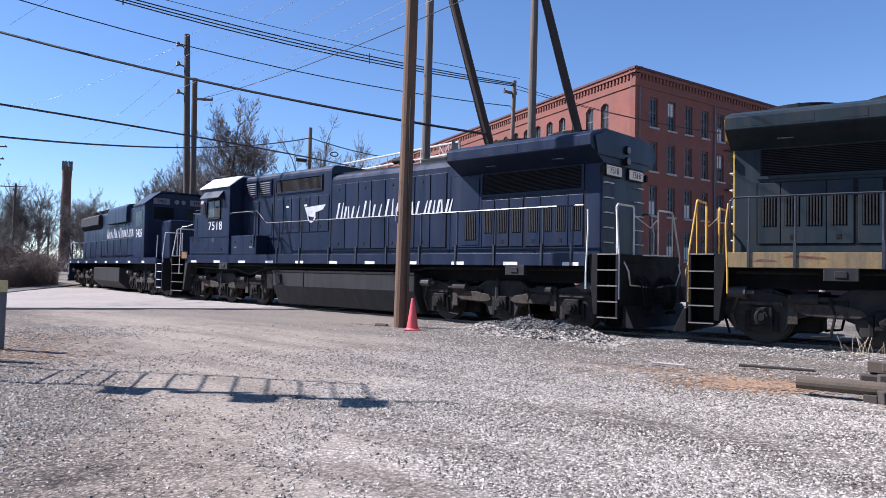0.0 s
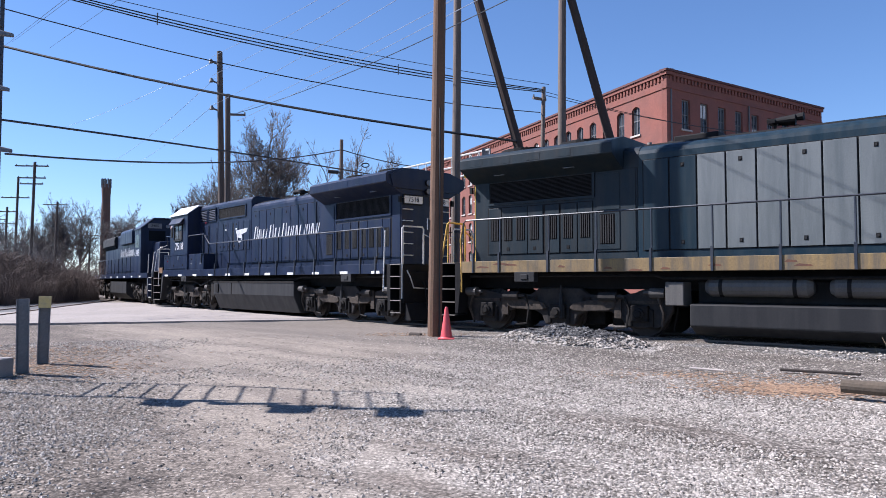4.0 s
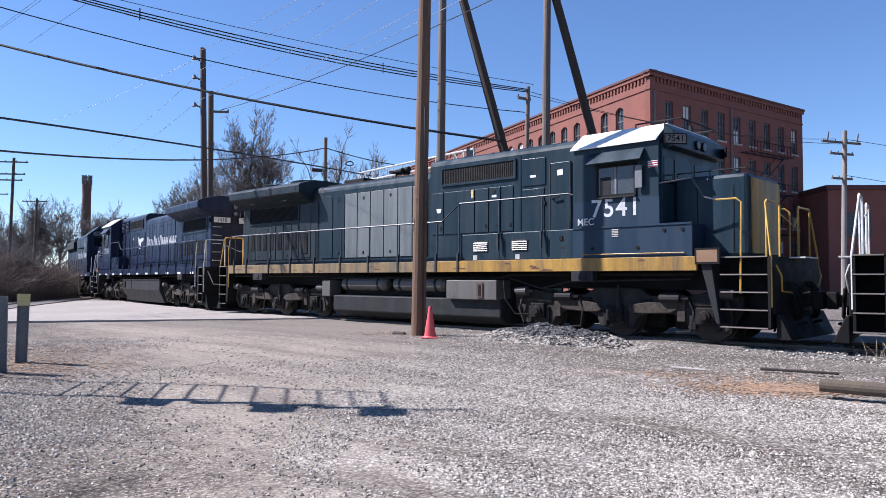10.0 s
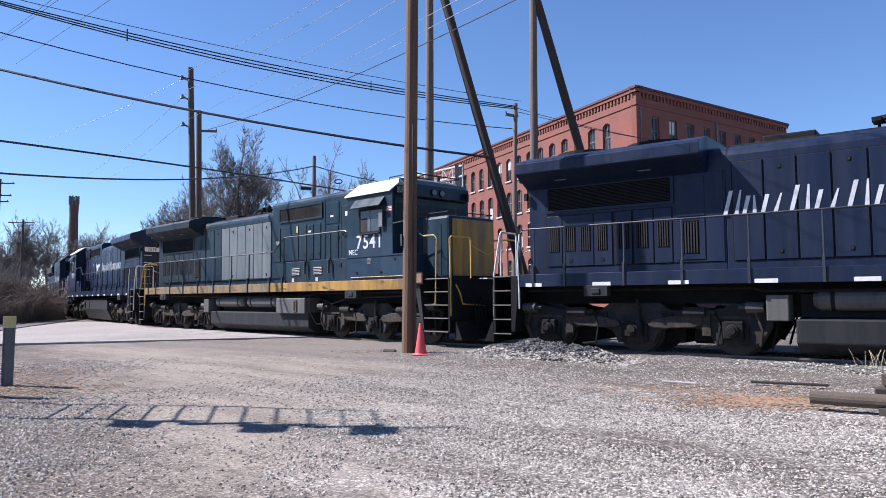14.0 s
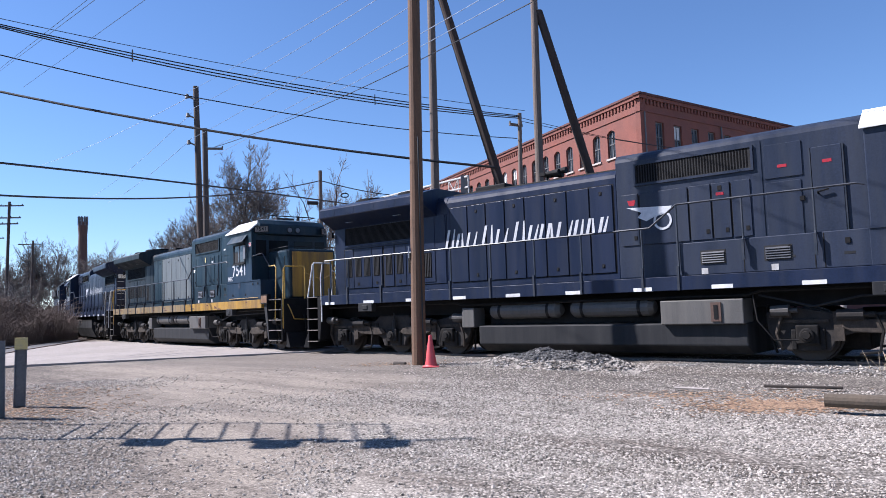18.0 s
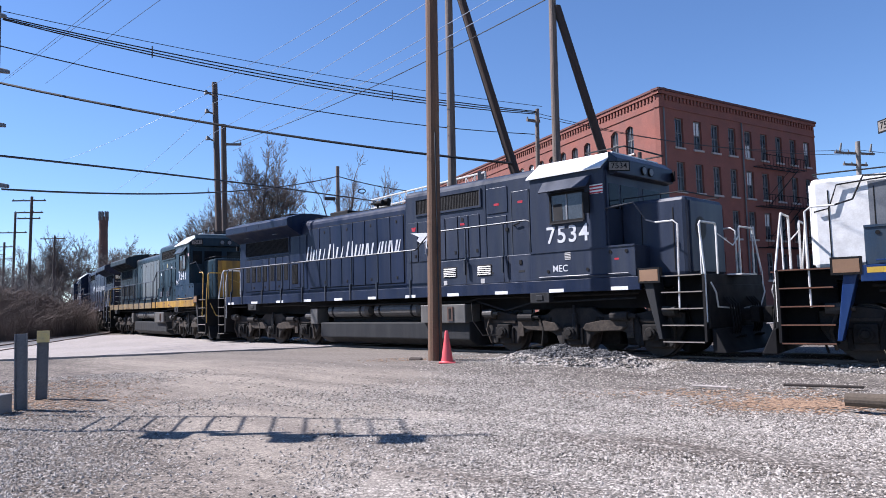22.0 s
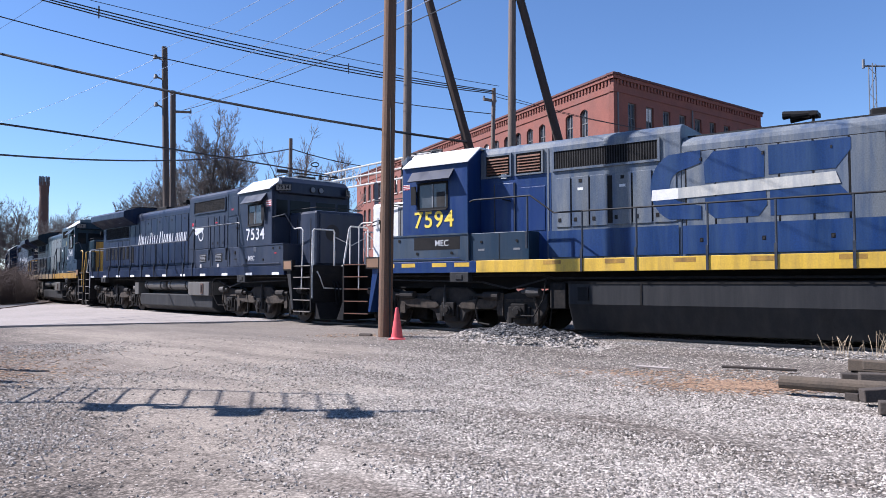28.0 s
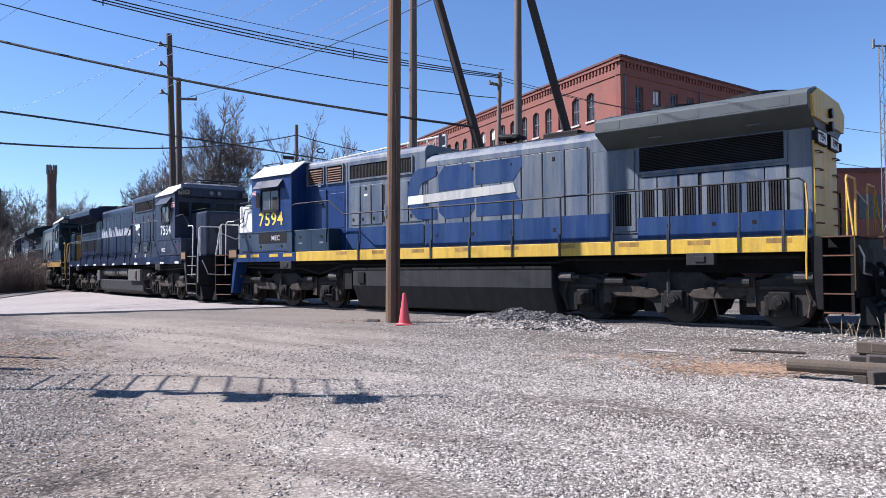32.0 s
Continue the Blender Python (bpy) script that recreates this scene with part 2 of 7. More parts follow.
def ground_mat(name, a, b, c, patch=0.25, stone=26.0, contrast=0.55, relief=0.012, lane=False):
    """Crushed stone: coloured cells at stone size, shade in the gaps painted dark, mixed with trodden earth in patches.
    """
    m = bpy.data.materials.new(name)
    m.use_nodes = True
    nt = m.node_tree
    N, K = nt.nodes, nt.links.new

    def rng(src, a0, a1, b0, b1):
        n = N.new("ShaderNodeMapRange")
        for i, v in enumerate((a0, a1, b0, b1)):
            n.inputs[i + 1].default_value = v
        K(src, n.inputs[0])
        return n.outputs[0]

    def mix(fac, p, q, mode="MIX"):
        n = N.new("ShaderNodeMix")
        n.data_type, n.blend_type = "RGBA", mode
        for sock, v in ((n.inputs[0], fac), (n.inputs[6], p), (n.inputs[7], q)):
            if isinstance(v, tuple):
                sock.default_value = (*v, 1)
            elif isinstance(v, (int, float)):
                sock.default_value = v
            else:
                K(v, sock)
        return n.outputs[2]

    def calc(op, p, q):
        n = N.new("ShaderNodeMath")
        n.operation = op
        for sock, v in zip(n.inputs, (p, q)):
            if isinstance(v, (int, float)):
                sock.default_value = v
            else:
                K(v, sock)
        return n.outputs[0]
    bs = N["Principled BSDF"]
    bs.inputs["Roughness"].default_value = 0.95
    bs.inputs["Specular IOR Level"].default_value = 0.15
    tc = N.new("ShaderNodeTexCoord").outputs["Object"]
    v1, v2, v3 = (N.new("ShaderNodeTexVoronoi") for _ in range(3))
    for v, k in ((v1, stone), (v2, stone * 2.1), (v3, stone * 0.45)):
        v.inputs["Scale"].default_value = k
        K(tc, v.inputs["Vector"])
    big, mid = N.new("ShaderNodeTexNoise"), N.new("ShaderNodeTexNoise")
    for n, k, d in ((big, patch, 9), (mid, 1.7, 8)):
        n.inputs["Scale"].default_value, n.inputs["Detail"].default_value, n.inputs["Roughness"].default_value = k, d, 0.65
        K(tc, n.inputs["Vector"])
    s1, s2, s3 = (N.new("ShaderNodeSeparateColor") for _ in range(3))
    for v, s in ((v1, s1), (v2, s2), (v3, s3)):
        K(v.outputs["Color"], s.inputs[0])
    tone = calc("ADD", calc("MULTIPLY", s1.outputs[0], 0.6), calc("ADD", calc("MULTIPLY", s2.outputs[1], 0.3), calc("MULTIPLY", s3.outputs[2], 0.1)))
    shade = rng(tone, 0.15, 0.85, 1 - contrast, 1 + contrast)
    # shade between stones, put into the colour towards the cell borders
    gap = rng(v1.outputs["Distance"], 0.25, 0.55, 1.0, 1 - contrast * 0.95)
    if not lane:
        col = mix(rng(big.outputs[0], 0.42, 0.58, 0.0, 1.0), a, b)
        col = mix(rng(mid.outputs[0], 0.52, 0.66, 0.0, 0.75), col, c)
        rough = 1.0
    else:
        sx = N.new("ShaderNodeSeparateXYZ")
        K(tc, sx.inputs[0])
        X, Y = sx.outputs[0], sx.outputs[1]
        along = calc("ADD", calc("MULTIPLY", X, 0.8), calc("MULTIPLY", Y, -0.6))
        across = calc("ADD", calc("MULTIPLY", X, 0.6), calc("MULTIPLY", Y, 0.8))
        cv = N.new("ShaderNodeCombineXYZ")
        K(calc("MULTIPLY", along, 0.22), cv.inputs[0]), K(calc("MULTIPLY", across, 1.1), cv.inputs[1])
        st = N.new("ShaderNodeTexNoise")
        st.inputs["Scale"].default_value, st.inputs["Detail"].default_value, st.inputs["Roughness"].default_value = 0.9, 9, 0.68
        K(cv.outputs[0], st.inputs["Vector"])
        # trodden lane in the middle, crushed stone beside it, litter-strewn gravel by the posts
        fac = rng(calc("ADD", X, calc("MULTIPLY", calc("SUBTRACT", big.outputs[0], 0.5), 9.0)), -2.0, 0.3, 1.0, 0.0)
        left = rng(calc("ADD", calc("ADD", X, calc("MULTIPLY", Y, 0.62)), calc("MULTIPLY", calc("SUBTRACT", mid.outputs[0], 0.5), 6.0)), 0.6, 2.6, 1.0, 0.0)
        col = mix(fac, a, b)
        col = mix(calc("MULTIPLY", left, 0.8), col, (0.235, 0.200, 0.172))
        col = mix(rng(st.outputs[0], 0.44, 0.60, 0.0, 0.95), col, c)
        edge = rng(calc("ADD", across, calc("MULTIPLY", calc("SUBTRACT", st.outputs[0], 0.5), 3.0)), 9.9, 11.3, 0.0, 0.72)
        col = mix(edge, col, (0.160, 0.140, 0.122))
        # a dark, ragged-edged spot near the ladder's shadow
        du = calc("MULTIPLY", calc("ADD", X, 2.66), 1.0)
        dv = calc("MULTIPLY", calc("ADD", Y, -5.36), 1.1)
        rad = calc("ADD", calc("ADD", calc("MULTIPLY", du, du), calc("MULTIPLY", dv, dv)), calc("MULTIPLY", calc("SUBTRACT", mid.outputs[0], 0.5), 0.9))
        col = mix(rng(rad, 0.0, 0.13, 0.62, 0.0), col, (0.055, 0.047, 0.043))
        tread = calc("MULTIPLY", fac, calc("SUBTRACT", 1.0, left))
        rough = rng(tread, 0.0, 1.0, 1.0, 0.30)
        shade = calc("ADD", calc("MULTIPLY", calc("SUBTRACT", shade, 1.0), rough), 1.0)
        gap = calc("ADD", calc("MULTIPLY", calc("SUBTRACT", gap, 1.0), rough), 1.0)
        grit = rng(s2.outputs[0], 0.0, 1.0, 0.72, 1.28)
        col = mix(1.0, col, grit, "MULTIPLY")
    col = mix(1.0, col, shade, "MULTIPLY")
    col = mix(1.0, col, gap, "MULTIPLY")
    K(col, bs.inputs["Base Color"])
    bp = N.new("ShaderNodeBump")
    bp.inputs["Strength"].default_value, bp.inputs["Distance"].default_value = 1.0, relief
    if lane:
        K(calc("MULTIPLY", rough, 0.9), bp.inputs["Strength"])
    hgt = calc("ADD", calc("MULTIPLY", v1.outputs["Distance"], -1.0), calc("MULTIPLY", s1.outputs[1], 0.5))
    K(hgt, bp.inputs["Height"]), K(bp.outputs[0], bs.inputs["Normal"])
    return m


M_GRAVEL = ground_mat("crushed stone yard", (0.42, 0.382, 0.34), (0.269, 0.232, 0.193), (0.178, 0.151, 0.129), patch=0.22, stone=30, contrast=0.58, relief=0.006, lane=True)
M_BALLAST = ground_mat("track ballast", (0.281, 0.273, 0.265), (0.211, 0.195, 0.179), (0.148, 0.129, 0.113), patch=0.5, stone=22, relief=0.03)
M_ROAD = ground_mat("bleached asphalt", (0.324, 0.292, 0.27), (0.292, 0.263, 0.241), (0.256, 0.23, 0.212), patch=0.3, stone=60, contrast=0.12, relief=0.002)
M_ROAD2 = ground_mat("grey asphalt", (0.176, 0.172, 0.172), (0.144, 0.14, 0.14), (0.12, 0.116, 0.112), patch=0.3, stone=60, contrast=0.2, relief=0.003)


def stone_mat(name, lo, hi):
    m = bpy.data.materials.new(name)
    m.use_nodes = True
    nt = m.node_tree
    N, K = nt.nodes, nt.links.new
    bs = N["Principled BSDF"]
    bs.inputs["Roughness"].default_value = 0.9
    g = N.new("ShaderNodeNewGeometry")
    cr = N.new("ShaderNodeValToRGB")
    cr.color_ramp.elements[0].color, cr.color_ramp.elements[1].color = (*lo, 1), (*hi, 1)
    K(g.outputs["Random Per Island"], cr.inputs[0]), K(cr.outputs[0], bs.inputs["Base Color"])
    return m


M_STONES = stone_mat("loose stones", (0.072, 0.0612, 0.0504), (0.454, 0.41, 0.36))
M_STONESD = stone_mat("dark loose stones", (0.022, 0.022, 0.023), (0.13, 0.127, 0.125))
M_LEAVES = stone_mat("scattered dry leaves", (0.12, 0.072, 0.048), (0.336, 0.22, 0.136))


# ---------------------------------------------------------------- mesh tools
class Shape:
    """Gathers solid pieces into one mesh."""

    def __init__(self):
        self.v, self.f = [], []

    def add(self, verts, faces):
        o = len(self.v)
        self.v += [tuple(p) for p in verts]
        self.f += [tuple(i + o for i in fc) for fc in faces]
        return self

    def box(self, x0, x1, y0, y1, z0, z1):
        x0, x1 = min(x0, x1), max(x0, x1)
        y0, y1 = min(y0, y1), max(y0, y1)
        return self.add([(x0, y0, z0), (x1, y0, z0), (x1, y1, z0), (x0, y1, z0), (x0, y0, z1), (x1, y0, z1), (x1, y1, z1), (x0, y1, z1)],
                        [(0, 3, 2, 1), (4, 5, 6, 7), (0, 1, 5, 4), (1, 2, 6, 5), (2, 3, 7, 6), (3, 0, 4, 7)])

    def prism(self, pts, axis, a, b):
        """Polygon extruded along an axis. pts in the two other axes, in order (y,z), (x,z) or (x,y)."""
        def at(p, w):
            return (w, p[0], p[1]) if axis == "x" else (p[0], w, p[1]) if axis == "y" else (p[0], p[1], w)
        n = len(pts)
        return self.add([at(p, a) for p in pts] + [at(p, b) for p in pts],
                        [tuple(range(n)), tuple(range(2 * n - 1, n - 1, -1))] + [(i, i + n, (i + 1) % n + n, (i + 1) % n) for i in range(n)])

    def cyl(self, p, q, r, r2=None, n=10):
        p, q = Vector(p), Vector(q)
        r2 = r if r2 is None else r2
        d = (q - p).normalized()
        a = d.orthogonal().normalized()
        b = d.cross(a)
        ring = [a * math.cos(2 * math.pi * i / n) + b * math.sin(2 * math.pi * i / n) for i in range(n)]
        return self.add([p + c * r for c in ring] + [q + c * r2 for c in ring],
                        [tuple(range(n - 1, -1, -1)), tuple(range(n, 2 * n))] + [(i, (i + 1) % n, (i + 1) % n + n, i + n) for i in range(n)])

    def tube(self, pts, r, n=6, closed=False):
        pts = [Vector(p) for p in pts]
        o = len(self.v)
        m = len(pts)
        a = None
        for i, p in enumerate(pts):
            d = (pts[min(i + 1, m - 1)] - pts[max(i - 1, 0)]).normalized()
            a = d.orthogonal().normalized() if a is None else (a - d * a.dot(d)).normalized()
            b = d.cross(a)
            self.v += [tuple(p + (a * math.cos(2 * math.pi * k / n) + b * math.sin(2 * math.pi * k / n)) * r) for k in range(n)]
        for i in range(m - 1):
            for k in range(n):
                self.f.append((o + i * n + k, o + i * n + (k + 1) % n, o + (i + 1) * n + (k + 1) % n, o + (i + 1) * n + k))
        self.f.append(tuple(o + k for k in range(n - 1, -1, -1)))
        self.f.append(tuple(o + (m - 1) * n + k for k in range(n)))
        return self

    def mesh(self, name, material, smooth=False):
        me = bpy.data.meshes.new(name)
        me.from_pydata(self.v, [], self.f)
        me.materials.append(material)
        me.validate()
        bm = bmesh.new()
        bm.from_mesh(me)
        bmesh.ops.recalc_face_normals(bm, faces=bm.faces)
        bm.to_mesh(me)
        bm.free()
        if smooth:
            me.polygons.foreach_set("use_smooth", [True] * len(me.polygons))
        return me


def bevel(ob, w=0.012, seg=2):
    md = ob.modifiers.new("soft edges", "BEVEL")
    md.width, md.segments, md.limit_method, md.angle_limit = w, seg, "ANGLE", radians(40)
    return ob


def thing(name, label, category, group="", kind=""):
    ob = new(name)
    ob.empty_display_size = 0.2
    return tagged(ob, label, category, group, kind)


def part(name, shape, material, parent, label="", soft=0.0, smooth=False):
    ob = new(name, shape.mesh(name, material, smooth) if isinstance(shape, Shape) else shape)
    ob.parent = parent
    if label:
        ob["label"] = label
    if soft:
        bevel(ob, soft)
    return ob


def solid(name, shape, material, label, category, group="", kind="", soft=0.0, smooth=False):
    ob = new(name, shape.mesh(name, material, smooth))
    if soft:
        bevel(ob, soft)
    return tagged(ob, label, category, group, kind)


def lettering(name, body, size, material, parent, m, depth=0.004, spacing=1.0, shear=0.0, label=""):
    cu = bpy.data.curves.new(name, "FONT")
    cu.body, cu.size, cu.extrude, cu.align_x, cu.align_y = body, size, depth, "CENTER", "CENTER"
    cu.space_character, cu.shear, cu.offset = spacing, shear, size * (0.012 if size > 0.3 else 0.004)
    cu.materials.append(material)
    tmp = bpy.data.objects.new(name, cu)
    scene.collection.objects.link(tmp)
    me = bpy.data.meshes.new_from_object(tmp.evaluated_get(bpy.context.evaluated_depsgraph_get()))
    scene.collection.objects.unlink(tmp)
    bpy.data.objects.remove(tmp)
    ob = new(name, me)
    ob.parent = parent
    ob.matrix_basis = m
    if label:
        ob["label"] = label
    return ob


# ---------------------------------------------------------------- the track's line
CURV_S = np.array([-80.0, -10, 5, 20, 35, 50, 120])
CURV_K = np.array([-0.00772, -0.00772, -0.00776, -0.01013, -0.00224, -0.00188, -0.00188])
_s = np.arange(-80, 160.01, 0.5)
_k = np.interp(_s, CURV_S, CURV_K)
_th = np.concatenate([[0], np.cumsum((_k[1:] + _k[:-1]) / 2 * 0.5)])
_th = _th - _th[160] + radians(51.508)
_dx, _dy = -np.sin(_th) * 0.5, np.cos(_th) * 0.5
_X = np.concatenate([[0], np.cumsum((_dx[1:] + _dx[:-1]) / 2)])
_Y = np.concatenate([[0], np.cumsum((_dy[1:] + _dy[:-1]) / 2)])
_X, _Y = _X - _X[160] + 4.366, _Y - _Y[160] + 17.0
RAIL_Z = EYE - 1.244


def on_track(s, side=0.0, z=0.0):
    """Point at s metres along the track, side metres to its left (the yard's side)."""
    th = np.interp(s, _s, _th)
    return Vector((np.interp(s, _s, _X) - math.cos(th) * side, np.interp(s, _s, _Y) - math.sin(th) * side, z))


def ground_z(x, y):
    """The yard falls gently from the track towards the camera, with a low rise by the posts."""
    if y <= -4:
        return -0.45
    bow = float(np.interp(x, (-7.0, -5.4), (0.05, 0.0))) * max(0.0, min(1.0, (15.0 - y) / 3.5, (y + 4) / 4))
    return -0.024 * max(0.0, min(16.0 - y, 20.0)) + 0.03 + bow


# ---------------------------------------------------------------- ground, road, track
def sheet(name, xs, ys, zf, material, label, category):
    vs = [(x, y, zf(x, y)) for y in ys for x in xs]
    w = len(xs)
    fs = [(j * w + i, j * w + i + 1, (j + 1) * w + i + 1, (j + 1) * w + i) for j in range(len(ys) - 1) for i in range(w - 1)]
    ob = new(name, Shape().add(vs, fs).mesh(name, material, True))
    return tagged(ob, label, category, kind="structure")


def lumpy(x, y):
    d = math.hypot(x, y)
    a = 0.035 * noise.noise((x * 0.35, y * 0.35, 0)) + 0.02 * noise.noise((x * 1.3, y * 1.3, 3)) if d < 40 else 0
    return ground_z(x, y) + a - 0.02


def spread(lo, hi, near, step, grow):
    out, v, s = [near], near, step
    while v < hi:
        v += s
        out.append(min(v, hi))
        if v > near + 22:
            s *= grow
    v, s = near, step
    while v > lo:
        v -= s
        out.insert(0, max(v, lo))
        if v < near - 22:
            s *= grow
    return out


sheet("ground", spread(-2500, 2500, 0.0, 0.3, 1.35), spread(-300, 4000, 8.0, 0.3, 1.35), lumpy, M_GRAVEL,
      "pale crushed stone yard with worn earth patches", "ground")


def strip(name, pts, material, label, z, thick=0.03):
    """A flat slab with the given outline."""
    sh = Shape().prism(pts, "z", z - thick, z)
    return tagged(new(name, sh.mesh(name, material)), label, "road", kind="structure")


strip("road", [(-70, -18), (-14.2, 20.5), (-5.0, 23.3), (0.5, 26.2), (60, 60), (56, 70), (0, 37), (-16.5, 40.5), (-21.6, 41), (-18.6, 28), (-19.5, 25.5), (-70, -8)], M_ROAD, "sun-bleached asphalt level crossing road", 0.055, 0.12)
strip("side_road", [(-18.7, 28), (-21.7, 41), (-24.5, 46), (-27.5, 44), (-25.5, 31), (-33, 21), (-70, 0), (-70, -8), (-19.6, 25.5)], M_ROAD2, "grey patched asphalt side road", 0.045, 0.1)

# ballast shoulder under the track
_v, _f = [], []
_prof = [(-2.6, -0.35), (-1.7, -0.06), (1.7, -0.07), (2.9, -0.32)]
_st = [s for s in np.arange(-60, 120.1, 1.0)]
for s in _st:
    for o, z in _prof:
        p = on_track(s, o)
        j = 0.03 * noise.noise((s * 0.9, o, 5))
        _v.append((p.x, p.y, RAIL_Z + z + j))
for i in range(len(_st) - 1):
    for k in range(3):
        a = i * 4 + k
        _f.append((a, a + 1, a + 5, a + 4))
solid("track_bed", Shape().add(_v, _f), M_BALLAST, "grey stone ballast bed under the railway track", "ballast", kind="structure", smooth=True)


def rail_shape(side, s0, s1, line=on_track, step=2.0, lift=0.0):
    prof = [(-0.07, -0.17), (0.07, -0.17), (0.02, -0.14), (0.012, -0.05), (0.036, -0.04), (0.036, 0.0), (-0.036, 0.0), (-0.036, -0.04), (-0.012, -0.05), (-0.02, -0.14)]
    sh = Shape()
    ss = np.arange(s0, s1 + 0.1, step)
    n = len(prof)
    vs = []
    for s in ss:
        for o, z in prof:
            p = line(s, side + o)
            vs.append((p.x, p.y, RAIL_Z + z + lift))
    fs = [(i * n + k, i * n + (k + 1) % n, (i + 1) * n + (k + 1) % n, (i + 1) * n + k) for i in range(len(ss) - 1) for k in range(n)]
    return sh.add(vs, fs)


for _side in (-0.755, 0.755):
    solid("rail", rail_shape(_side, -60, 120), M_STEEL, "worn steel running rail with bright top", "rail", "running rails", kind="structure")


def siding(s, side=0.0):
    """A second track that joins from the left beyond the crossing."""
    t = (s - 30) / 60
    a, b, c = Vector((-25.5, 49.5, 0)), Vector((-20.5, 33, 0)), Vector((-12.5, 8, 0))
    q = a.lerp(b, t).lerp(b.lerp(c, t), t)
    d = ((b - a) * (1 - t) + (c - b) * t).normalized()
    return q + Vector((d.y, -d.x, 0)) * side


for _side in (-0.755, 0.755):
    solid("rail", rail_shape(_side, 30, 90, siding, 2.0, 0.03), M_RAILSIDE, "rusty rail of a joining siding in the asphalt", "rail", "siding rails", kind="structure")

# ties
_tie = Shape().box(-0.11, 0.11, -1.3, 1.3, -0.16, 0).mesh("tie", M_TIE)
for s in np.arange(-24, 22, 0.52):
    p = on_track(s, 0.0, RAIL_Z - 0.085)
    th = float(np.interp(s, _s, _th))
    ob = new("tie", _tie)
    ob.matrix_world = Matrix.Translation(p) @ Matrix.Rotation(th + math.pi / 2 + random.uniform(-0.02, 0.02), 4, "Z")
    tagged(ob, "dark creosoted wooden railway tie", "railway tie", "railway ties")


